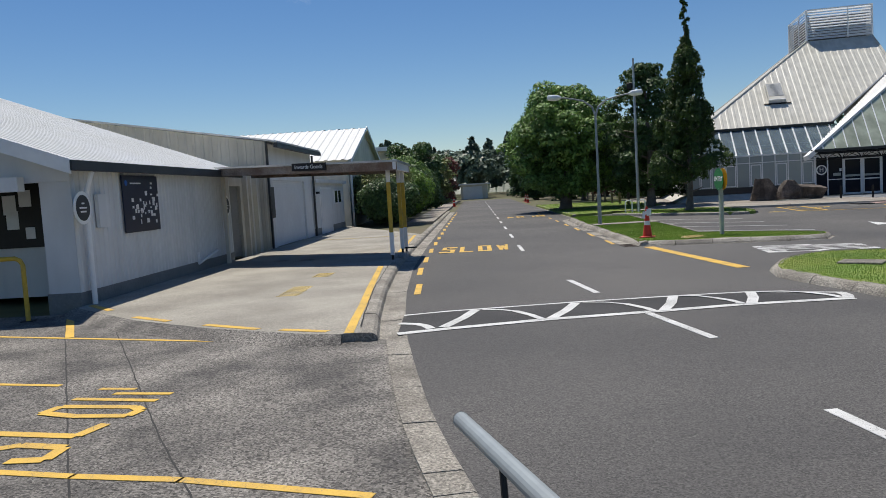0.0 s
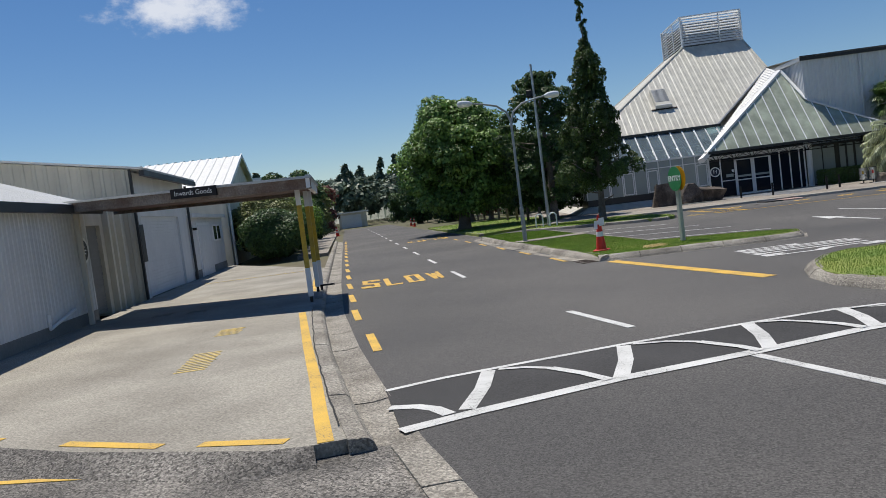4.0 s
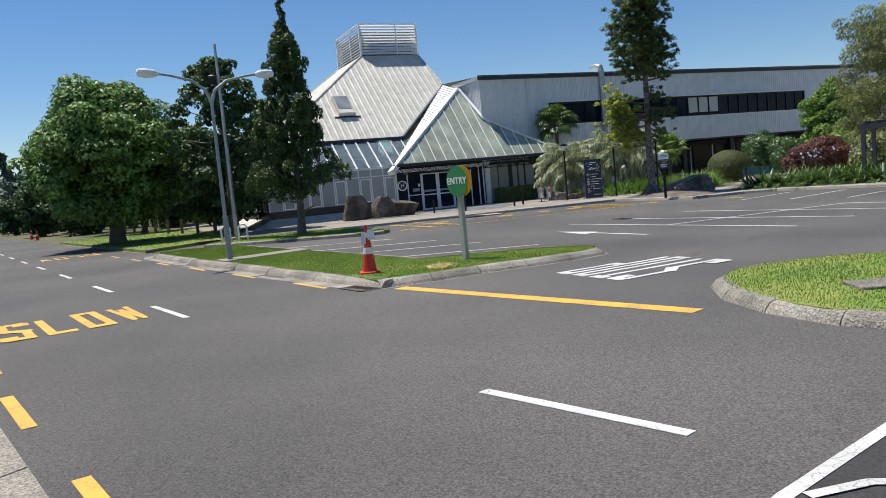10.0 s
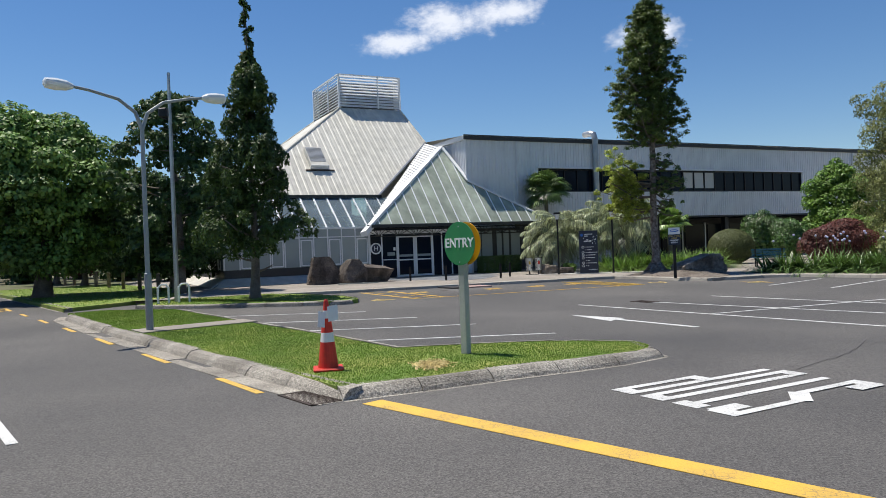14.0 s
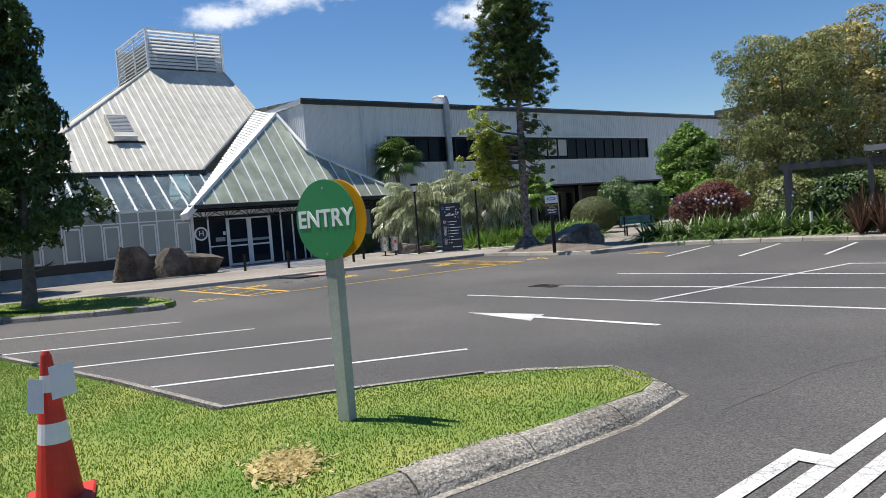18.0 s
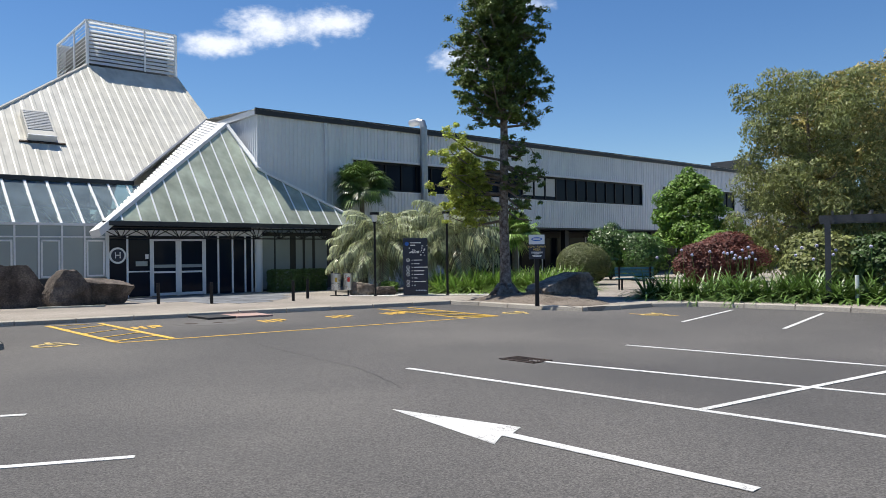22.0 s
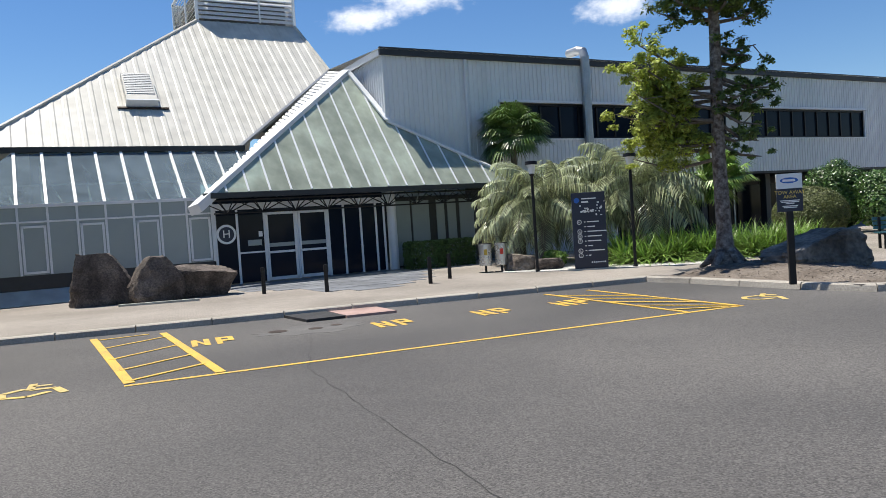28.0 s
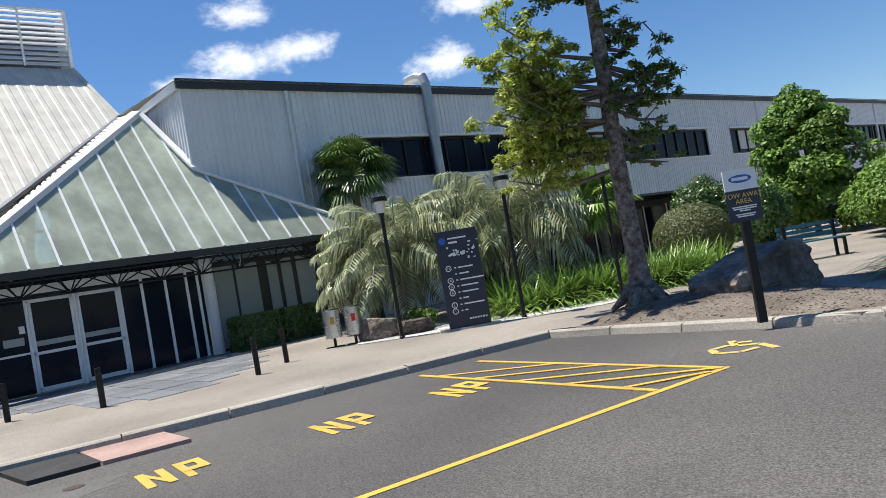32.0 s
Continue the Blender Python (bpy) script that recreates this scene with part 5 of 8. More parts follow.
part("roof", solid(bmesh.new(), [[(-9.6, 111.4, 2.8), (-2.4, 111.4, 2.8), (-2.4, 117, 4.4), (-9.6, 117, 4.4)], [(-9.6, 117, 4.4), (-2.4, 117, 4.4), (-2.4, 122.6, 2.8), (-9.6, 122.6, 2.8)]], 0.1), "rollgrey", fb)
fb2 = thing("far_house", RM, "distant low garage with a white door", "house")
part("wall", boxbm(-2.0, 2.5, 125, 130, 0.0, 2.4), "wallcream", fb2)
part("roof", boxbm(-2.4, 2.9, 124.6, 130.4, 2.4, 2.6), "trimwhite", fb2)
part("door", boxbm(-1.6, 1.6, 124.95, 125, 0.0, 2.1), "doorwhite", fb2)

# goods canopy
gc = thing("goods_canopy", RM, "flat timber loading canopy on yellow and white posts", "canopy")
front = lambda v: 18.4 + 0.4 * (-1.74 - v)
back = lambda v: 21.95 + 0.4 * (-1.74 - v)
under = lambda v: 2.40 + 0.035 * (-1.74 - v)


def skew_beam(line, v0, v1, z0, z1, thick):
    """A beam along the slanting edge of the canopy."""
    return solid(bmesh.new(), [[(v0, line(v0), under(v0) + z0), (v1, line(v1), under(v1) + z0), (v1, line(v1), under(v1) + z1), (v0, line(v0), under(v0) + z1)]], thick)


VL, VR = VW + 0.05, -1.55
part("front_beam", skew_beam(front, VL, VR, 0.0, 0.24, 0.1), "beam", gc)
part("back_beam", skew_beam(back, VL, VR, 0.0, 0.24, 0.1), "beam", gc)
part("side_beam", solid(bmesh.new(), [[(VR + 0.02, front(VR), under(VR) + 0.02), (VR + 0.02, back(VR), under(VR) + 0.02), (VR + 0.02, back(VR), under(VR) + 0.27), (VR + 0.02, front(VR), under(VR) + 0.27)]], 0.08), "trimwhite", gc)
part("roof", solid(bmesh.new(), [[(VL, front(VL) - 0.05, under(VL) + 0.25), (VR + 0.06, front(VR) - 0.05, under(VR) + 0.25), (VR + 0.06, back(VR) + 0.12, under(VR) + 0.25), (VL, back(VL) + 0.12, under(VL) + 0.25)]], 0.05), "steel", gc)
part("soffit", solid(bmesh.new(), [[(VL, front(VL) + 0.12, under(VL) + 0.12), (VR - 0.05, front(VR) + 0.12, under(VR) + 0.12), (VR - 0.05, back(VR) - 0.12, under(VR) + 0.12), (VL, back(VL) - 0.12, under(VL) + 0.12)]], 0.04), "soffit", gc)
for v_, u_ in ((-1.85, 19.25), (-1.72, 21.72), (-1.79, 21.3), (VW + 0.16, 20.92)):
    white = v_ < -5
    p = part("post", boxbm(v_ - 0.05, v_ + 0.05, u_ - 0.05, u_ + 0.05, 0.82 if not white else Z0, 2.12 if not white else under(v_) + 0.12, bev=0.008), "yellowpaint" if not white else "wallcream", gc, "yellow painted post" if not white else "")
    if not white:
        part("post_foot", boxbm(v_ - 0.052, v_ + 0.052, u_ - 0.052, u_ + 0.052, Z0 + 0.12, 0.82, bev=0.008), "trimwhite", p, "flaking white post foot")
        part("post_head", boxbm(v_ - 0.051, v_ + 0.051, u_ - 0.051, u_ + 0.051, 2.12, under(v_) + 0.12, bev=0.008), "trimwhite", p)
        part("bracket", boxbm(v_ - 0.03, v_ + 0.03, u_ - 0.03, u_ + 0.03, Z0, Z0 + 0.12), "black", p)
part("rail", boxbm(-1.8, -1.4, 21.48, 21.52, Z0 + 0.1, Z0 + 0.14), "black", gc)
cs = thing("canopy_sign", RM @ pose(-3.88, front(-3.88) - 0.03, under(-3.88) + 0.16, 0, 2.0, -21.8), "black sign reading Inwards Goods on the beam", "sign")
part("panel", boxbm(-0.52, 0.52, -0.02, 0.02, -0.1, 0.1), "black", cs)
lettering("Inwards Goods", 0.14, pose(0, -0.024, 0, 90, 0, 0), "signwhite", cs, "lettering", 0.002)

# ---- the hub, in its own frame: local x = a, local y = b ----
hub = thing("hub_building", HM, "white pyramid-roofed hub with louvred lantern and glass entrance canopy", "building")
# pyramid: square, centre (-2.8, 10.2)
cA, cB, ZE, ZT = -2.62, 10.1, 4.66, 10.78
eh, ehs, th = 8.95, 10.38, 2.1


RX = 0.45                                      # run of the steep right-hand slope, from the lantern to the valley


def face_roof(k):
    """One ribbed slope of the pyramid; its plan is wider to one side of the lantern than to the other."""
    rise = ZT - ZE
    if k == 0:
        o, along, up = (cA - ehs, cB - eh, ZE), (ehs + th + RX, 0, 0), (0, eh - th, rise)
        va = cA - ehs + 5.03                       # the valley of the canopy cuts the slope from here

        def share(s):
            lo = max(0.0, min(0.58, (va + s) / 4.93 * 0.587))
            hi = min(1.0, s / (ehs - th)) if s < ehs + th else 1.0 - (s - ehs - th) / RX * 0.4
            return (lo, max(lo, hi))
    elif k == 1:
        return part("wall", boxbm(cA + th + 0.05, cA + th + 0.15, 5.4, 15.0, 3.0, 8.2), "hubclad", hub)
    elif k == 2:
        o, along, up = (cA + th, cB + eh, ZE), (-ehs - th, 0, 0), (0, -(eh - lb), rise)
        share = lambda s: (0.0, 1.0) if s < 2 * th else (0.0, max(0.0, (ehs + th - s) / (ehs - th)))
    else:
        o, along, up = (cA - ehs, cB + eh, ZE), (0, -2 * eh, 0), (ehs - th, 0, rise)
        share = lambda s: (0.0, min(1.0, s / (eh - lb))) if s < eh - lb else ((0.0, 1.0) if s < eh + th else (0.0, max(0.0, (2 * eh - s) / (eh - th))))
    return part("roof", ribbed(o, along, up, 0.42, 0.014, share), "hubroof", hub, "white painted ribbed roof with dirt streaks")


lb = 3.3                                       # the lantern reaches further back than forward
for k in range(4):
    face_roof(k)
PV = (-0.09, 5.15, ZE + 3.58)                   # where the valley of the canopy meets the roof
for p, q in (((cA - ehs, cB - eh, ZE + 0.02), (cA - th, cB - th, ZT + 0.02)), ((cA - ehs, cB + eh, ZE + 0.02), (cA - th, cB + lb, ZT + 0.02)), (PV, (cA + th, cB - th, ZT + 0.02))):
    part("hip_cap", tubebm([p, q], 0.07, 6), "hubroof", hub)
part("valley_gutter", tubebm([(-5.05, 1.0, ZE - 0.06), PV], 0.09, 6), "steel", hub)
# lantern with louvres
lant = part("lantern", boxbm(cA - th + 0.3, cA + th - 0.3, cB - th + 0.3, cB + lb - 0.3, ZT - 0.6, ZT + 1.75), "rollgrey", hub, "open louvred lantern of white metal blades")
sides = (((cA - th, cB - th), (cA + th, cB - th)), ((cA + th, cB - th), (cA + th, cB + lb)), ((cA + th, cB + lb), (cA - th, cB + lb)), ((cA - th, cB + lb), (cA - th, cB - th)))
for p, q in sides:
    p, q = Vector((*p, 0)), Vector((*q, 0))
    out = (q - p).normalized().cross(Vector((0, 0, 1))) * 1.0
    for j in range(11):
        z = Vector((0, 0, ZT + 0.1 + 0.185 * j))
        part("louvre_blade", solid(bmesh.new(), [[p + z + out * 0.05, q + z + out * 0.05, q + z - out * 0.07 + Vector((0, 0, 0.15)), p + z - out * 0.07 + Vector((0, 0, 0.15))]], 0.012), "trimwhite", lant)
    m_ = p.lerp(q, 0.63) + out * 0.07
    part("mullion", boxbm(m_.x - 0.035, m_.x + 0.035, m_.y - 0.035, m_.y + 0.035, ZT + 0.05, ZT + 2.12), "trimwhite", lant)
    part("corner_post", boxbm(p.x - 0.06, p.x + 0.06, p.y - 0.06, p.y + 0.06, ZT, ZT + 2.14), "trimwhite", lant)
    part("rim", solid(bmesh.new(), [[p + out * 0.08 + Vector((0, 0, ZT + 2.1)), q + out * 0.08 + Vector((0, 0, ZT + 2.1)), q + out * 0.08 + Vector((0, 0, ZT + 2.18)), p + out * 0.08 + Vector((0, 0, ZT + 2.18))]], 0.1), "trimwhite", lant)
# roof vent box on the front slope
sl = math.degrees(math.atan2(ZT - ZE, eh - th))
vb = part("roof_vent", boxbm(-0.5, 0.5, -0.25, 1.55, 0.0, 0.3), "hubroof", hub, "louvred vent box with rust stains below")
vb.matrix_basis = pose(-7.8, 3.1, ZE + (3.1 - cB + eh) * (ZT - ZE) / (eh - th), sl, 0, 0)
for j in range(12):
    part("slat", boxbm(-0.45, 0.45, 0.12 + 0.115 * j, 0.19 + 0.115 * j, 0.3, 0.325), "steel", vb)
part("front", boxbm(-0.52, 0.52, -0.3, -0.25, 0.0, 0.32), "trimwhite", vb)
part("sill", boxbm(-0.8, 0.85, -0.42, -0.34, 0.02, 0.07), "iron", vb, "rusty flashing strip below the vent")

# gutter, sloped glazing and low walls on the front and the side
GB, WB, ZG, ZW = 1.0, -1.2, 4.5, 2.8
LA = cA - (cB - WB)          # corner of the low wall
part("gutter", boxbm(cA - ehs - 0.1, -4.9, 0.93, 1.15, 4.5, 4.66), "dark", hub)


def glazed_run(length, tr, side):
    """Sloped glazing over a low wall of narrow panels, from the outer corner; local x along, y inwards."""
    g = part("sloped_glazing", solid(bmesh.new(), [[(0, 0, ZW), (length, 0, ZW), (length, GB - WB, ZG), (GB - WB, GB - WB, ZG)]], 0.02), "lowglass", hub, "clear sloped glazing streaked with dirt")
    g.matrix_basis = tr
    n = int(length / 0.72)
    for i in range(n + 1):
        x = i * length / n
        s = min(1.0, x / (GB - WB)) if x < GB - WB else 1.0
        y1, z1 = (GB - WB) * s, ZW + (ZG - ZW) * s
        if s > 0.1:
            part("glazing_bar", solid(bmesh.new(), [[(x - 0.042, 0, ZW + 0.03), (x + 0.042, 0, ZW + 0.03), (x + 0.042, y1, z1 + 0.04), (x - 0.042, y1, z1 + 0.04)]], 0.06), "trimwhite", g)
        part("wall_mullion", boxbm(x - 0.03, x + 0.03, -0.05, 0.02, 0.9, ZW), "trimwhite", g)
    part("sill", boxbm(0, length, -0.08, 0.06, ZW - 0.05, ZW + 0.04), "trimwhite", g)
    part("mid_rail", boxbm(0, length, -0.045, 0.02, 2.33, 2.38), "trimwhite", g)
    part("purlin", boxbm(0.8, length, 1.0, 1.06, 3.4, 3.46), "trimwhite", g)
    for i in range(n):
        x0, x1 = i * length / n + 0.03, (i + 1) * length / n - 0.03
        part("panel", boxbm(x0, x1, -0.02, 0.01, 0.9, 2.33), "frosted", g)
        part("panel", boxbm(x0, x1, -0.02, 0.01, 2.38, ZW - 0.05), "frosted", g)
        if i % 2:
            bm = bmesh.new()
            for q in ((x0 + 0.03, x1 - 0.03, 2.19, 2.25), (x0 + 0.03, x1 - 0.03, 0.94, 1.0), (x0 + 0.03, x0 + 0.09, 0.94, 2.25), (x1 - 0.09, x1 - 0.03, 0.94, 2.25)):
                box(bm, q[0], q[1], -0.05, -0.02, q[2], q[3])
            part("vent_frame", bm, "trimwhite", g)
    part("plinth", boxbm(0.02, length, 0.0, 0.2, 0.0, 0.9), "dark", g)
    part("skirt", solid(bmesh.new(), [[(-0.6, -0.75, 0.14), (length, -0.75, 0.14), (length, 0.0, 0.5), (0, 0.0, 0.5)]], 0.05), "hubroof", g)
    return g


glazed_run(-6.6 - LA, pose(LA, WB, 0), 1)
g = part("sloped_glazing", solid(bmesh.new(), [[(-6.6, WB, ZW), (-4.5, WB, ZW), (-4.5, GB, ZG), (-6.6, GB, ZG)]], 0.02), "lowglass", hub, "clear sloped glazing streaked with dirt")
for a in (-5.9, -5.2, -4.55):
    part("glazing_bar", solid(bmesh.new(), [[(a - 0.03, WB, ZW + 0.03), (a + 0.03, WB, ZW + 0.03), (a + 0.03, GB, ZG + 0.04), (a - 0.03, GB, ZG + 0.04)]], 0.06), "trimwhite", g)
# side run, mirrored by turning the corner: built along local -b
side = glazed_run(19.0, pose(LA, WB, 0) @ Matrix(((0, 1, 0, 0), (1, 0, 0, 0), (0, 0, 1, 0), (0, 0, 0, 1))), -1)
# dark sheet behind the glazing, coloured as a dim room
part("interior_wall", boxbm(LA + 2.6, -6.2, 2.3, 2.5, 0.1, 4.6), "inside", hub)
part("floor", boxbm(LA + 0.2, 4.0, WB + 0.2, 20, 0.05, 0.14), "slate", hub)
for i in range(6):
    part("truss", tubebm([(LA + 1.6 + 1.25 * i, WB + 0.3, 2.6), (LA + 1.6 + 1.25 * i, 2.2, 4.2), (LA + 2.2 + 1.25 * i, WB + 0.9, 2.7)], 0.03, 6), "trimwhite", hub)
# canopy: one sloped glass plane, eave along a at b=-2.1
EB, EZ = -2.1, 2.9
SLP = (7.55 - EZ) / (1.93 - EB)
APX, FLA = (-0.7, 1.85), (0.0, 0.0)
zc = lambda b: EZ + (b - EB) * SLP
E_L, E_R = -6.95, 4.2
cn = part("canopy_frame", boxbm(E_L + 0.1, E_R - 0.1, EB + 0.02, EB + 0.08, EZ - 0.1, EZ + 0.02), "trimwhite", hub, "streaked greenish sloped glass roof on white bars")
nb_ = 17


def rise(a):
    """How far inwards the canopy's slope reaches at a."""
    if a <= APX[0]:
        return EB + (a - E_L) / (APX[0] - E_L) * (APX[1] - EB)
    if a < 0.02:
        return APX[1] * (1 - (a - APX[0]) / (0.02 - APX[0]))
    return EB * (a - 0.02) / (E_R - 0.02)


for i in range(nb_):
    a0, a1 = E_L + (E_R - E_L) * i / nb_, E_L + (E_R - E_L) * (i + 1) / nb_
    cuts = [a0] + [c for c in (APX[0], 0.02) if a0 < c < a1] + [a1]
    loop = [(a0, EB), (a1, EB)] + [(c, rise(c)) for c in cuts[::-1]]
    part("pane", solid(bmesh.new(), [[(a, b, zc(b)) for a, b in loop if b > EB - 0.001]], 0.012), "clearglass", cn)
    if i:
        a, b1 = a0, rise(a0)
        part("glazing_bar", solid(bmesh.new(), [[(a - 0.028, EB, EZ + 0.04), (a + 0.028, EB, EZ + 0.04), (a + 0.028, b1, zc(b1) + 0.04), (a - 0.028, b1, zc(b1) + 0.04)]], 0.07), "trimwhite", cn)
for b in (-1.2, -0.2, 0.8):
    a0 = E_L + (b - EB) / (APX[1] - EB) * (APX[0] - E_L)
    a1 = 0.0 if b >= 0 else E_R * (b / EB)
    part("purlin", boxbm(a0, a1, b - 0.03, b + 0.03, zc(b) - 0.12, zc(b) - 0.06), "trimwhite", cn)
tipA = Vector((E_L - 0.55, EB - 0.32, EZ - 0.4))
apx = Vector((APX[0], APX[1], zc(APX[1]) + 0.05))
part("barge_board", solid(bmesh.new(), [[tipA, tipA + Vector((0.28, -0.1, 0.1)), apx + Vector((0.12, -0.05, 0.06)), apx + Vector((-0.12, 0.05, 0.06))]], 0.28), "trimwhite", cn, "white barge board")
tip_in = Vector((E_L + 0.1, EB + 0.12, EZ + 0.02))
chk = bmesh.new()
n_c = 36
for i in range(n_c):
    a0, a1 = i / n_c, (i + 0.62) / n_c
    lo0, lo1 = tip_in.lerp(Vector(PV), a0), tip_in.lerp(Vector(PV), a1)
    hi0, hi1 = tip_in.lerp(apx, a0), tip_in.lerp(apx, a1)
    solid(chk, [[lo0, lo1, hi1, hi0]], 0.03)
part("side_cheek", chk, "roofwhite", cn, "white ribbed metal side slope of the canopy")
part("cheek_sheet", solid(bmesh.new(), [[tip_in - Vector((0, 0, 0.04)), Vector(PV) - Vector((0, 0, 0.04)), apx - Vector((0, 0, 0.06))]], 0.02), "hubclad", cn)
part("flashing", solid(bmesh.new(), [[apx, apx + Vector((0.2, 0.05, 0)), (0.12, -0.05, zc(0) + 0.06), (-0.1, -0.05, zc(0) + 0.06)]], 0.05), "trimwhite", cn)
part("hip_bar", tubebm([(0.02, -0.02, zc(0) + 0.05), (E_R, EB, EZ + 0.05)], 0.06, 6), "trimwhite", cn)
part("side_glass", solid(bmesh.new(), [[(E_R, EB, EZ), (E_R, 0.0, EZ), (0.02, 0.0, zc(0))]], 0.015), "clearglass", cn)
part("eave_gutter", boxbm(E_L - 0.05, E_R + 0.1, EB - 0.14, EB + 0.02, EZ - 0.16, EZ + 0.0), "dark", cn)
# truss under the eave
tr = part("truss", tubebm([(E_L + 0.2, EB, EZ - 0.22), (E_R - 0.2, EB, EZ - 0.22)], 0.03, 6), "black", cn, "black steel eave truss")
part("chord", tubebm([(E_L + 0.3, EB + 0.3, EZ - 0.6), (E_R - 0.3, EB + 0.3, EZ - 0.6)], 0.026, 6), "black", tr)
part("chord", tubebm([(E_L + 0.2, EB + 0.6, EZ - 0.1), (E_R - 0.2, EB + 0.6, EZ - 0.1)], 0.028, 6), "black", tr)
x, k = E_L + 0.4, 0
while x < E_R - 0.5:
    node = (x + 0.3, EB + 0.3, EZ - 0.6)
    for ex, eb, ez in ((-0.3, 0.0, -0.22), (0.3, 0.0, -0.22), (-0.3, 0.6, -0.1), (0.3, 0.6, -0.1), (-0.62, 0.3, -0.3), (0.62, 0.3, -0.3)):
        part("brace", tubebm([node, (x + 0.3 + ex, EB + eb, EZ + ez)], 0.018, 5), "black", tr)
    x += 1.05
# entrance wall, b = DB
DB = -1.15
dw = part("entrance_wall", boxbm(-6.5, -0.9, DB, DB + 0.06, 2.42, 2.62), "trimwhite", hub)
part("glass_over", boxbm(-6.5, -0.9, DB + 0.02, DB + 0.05, 2.62, 3.1), "darkglass", dw)
for a in (-6.52, -5.85, -5.0, -3.95, -2.9, -2.35, -1.75, -1.2, -0.9):
    part("mullion", boxbm(a - 0.035, a + 0.035, DB - 0.03, DB + 0.05, 0.12, 2.62), "trimwhite", dw)
for a0, a1 in ((-6.5, -5.85), (-5.85, -5.0), (-2.9, -2.35), (-2.35, -1.75), (-1.75, -1.2), (-1.2, -0.9)):
    part("glass_panel", boxbm(a0 + 0.035, a1 - 0.035, DB + 0.0, DB + 0.015, 0.15, 2.42), "darkglass", dw)
for a0, a1 in ((-5.0, -3.95), (-3.95, -2.9)):
    dl = part("sliding_door", boxbm(a0 + 0.04, a1 - 0.04, DB - 0.01, DB + 0.01, 0.15, 2.3), "darkglass", dw, "dark glass sliding door in a white frame")
    bm = bmesh.new()
    for q in ((a0 + 0.04, a0 + 0.11, 0.15, 2.3), (a1 - 0.11, a1 - 0.04, 0.15, 2.3), (a0 + 0.04, a1 - 0.04, 0.15, 0.25), (a0 + 0.04, a1 - 0.04, 1.0, 1.07), (a0 + 0.04, a1 - 0.04, 2.22, 2.3)):
        box(bm, q[0], q[1], DB - 0.035, DB - 0.01, q[2], q[3])
    part("door_frame", bm, "trimwhite", dl)
    part("manifestation", boxbm(a0 + 0.11, a1 - 0.11, DB - 0.016, DB - 0.012, 1.2, 1.32), "frosted", dl, "pale frosted band on the glass")
part("lower_rail", boxbm(-5.85, -5.0, DB - 0.03, DB + 0.02, 1.05, 1.1), "trimwhite", dw)
part("hub_sign_ring", tubebm([(-6.2, DB - 0.03, 1.68), (-6.2, DB - 0.05, 1.68)], 0.3, 32), "signwhite", dw)
part("hub_sign_disc", tubebm([(-6.2, DB - 0.05, 1.68), (-6.2, DB - 0.056, 1.68)], 0.23, 32), "navy", dw)
lettering("H", 0.34, pose(-6.2, DB - 0.06, 1.68, 90, 0, 0), "signwhite", dw, "hub_sign_letter", 0.003)
part("notice", boxbm(-5.55, -5.12, DB - 0.012, DB - 0.004, 1.28, 1.46), "frosted", dw)
part("notice", boxbm(-5.2, -5.08, DB - 0.012, DB - 0.004, 1.55, 1.72), "paper", dw)
part("column", tubebm([(-0.62, DB - 0.05, 0.12), (-0.62, DB - 0.05, 2.8)], 0.16, 16), "hubclad", dw)
# another sheet coloured dark for the unlit hall
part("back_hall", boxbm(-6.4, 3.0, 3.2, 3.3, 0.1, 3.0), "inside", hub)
# panelled wall to the right of the entrance
rw = part("side_wall", boxbm(-0.4, 2.9, DB + 0.3, DB + 0.4, 0.12, 2.6), "dark", hub)
for a0, a1 in ((-0.3, 0.25), (0.33, 1.0), (1.3, 1.62), (1.75, 2.1), (2.25, 2.85)):
    part("panel", boxbm(a0, a1, DB + 0.27, DB + 0.3, 0.2, 2.45), "frosted", rw)
# dark sheet put in for the recess's shade
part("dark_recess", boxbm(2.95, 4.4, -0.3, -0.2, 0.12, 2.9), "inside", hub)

# two-storey block
bk = thing("office_block", HM, "long two-storey block in pale grey ribbed cladding with ribbon windows", "building")
ZR, LB = 7.9, 62.0
WT, WBt = 6.2, 4.72
wins = ((4.9, 28.2), (30.6, 40.5), (42.0, 58.0))
part("wall", ribbed((0, 0, WT), (LB, 0, 0), (0, 0, ZR - WT - 0.1), 0.2, 0.03), "hubclad", bk)
part("wall", ribbed((0, 0, 3.1), (LB, 0, 0), (0, 0, WBt - 3.1), 0.2, 0.03), "hubclad", bk)
edges_ = [0.0] + [e for w in wins for e in w] + [LB]
for i in range(0, len(edges_), 2):
    part("wall", ribbed((edges_[i], 0, WBt), (edges_[i + 1] - edges_[i], 0, 0), (0, 0, WT - WBt), 0.2, 0.03), "hubclad", bk)
part("wall", ribbed((0, 12, 2.5), (0, -12, 0), (0, 0, ZR - 2.6), 0.2, 0.03), "hubclad", bk)
part("wall", ribbed((0, 0, 0.1), (10.5, 0, 0), (0, 0, 3.0), 0.2, 0.03), "hubclad", bk)
# backing sheet, its dark colour stands for unlit rooms behind the windows
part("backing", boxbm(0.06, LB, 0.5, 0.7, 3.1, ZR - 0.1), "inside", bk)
part("end_wall", boxbm(10.4, 10.5, 0.1, 3.6, 0.1, 3.1), "hubclad", bk)
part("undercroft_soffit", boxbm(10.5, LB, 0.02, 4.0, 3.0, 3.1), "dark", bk)
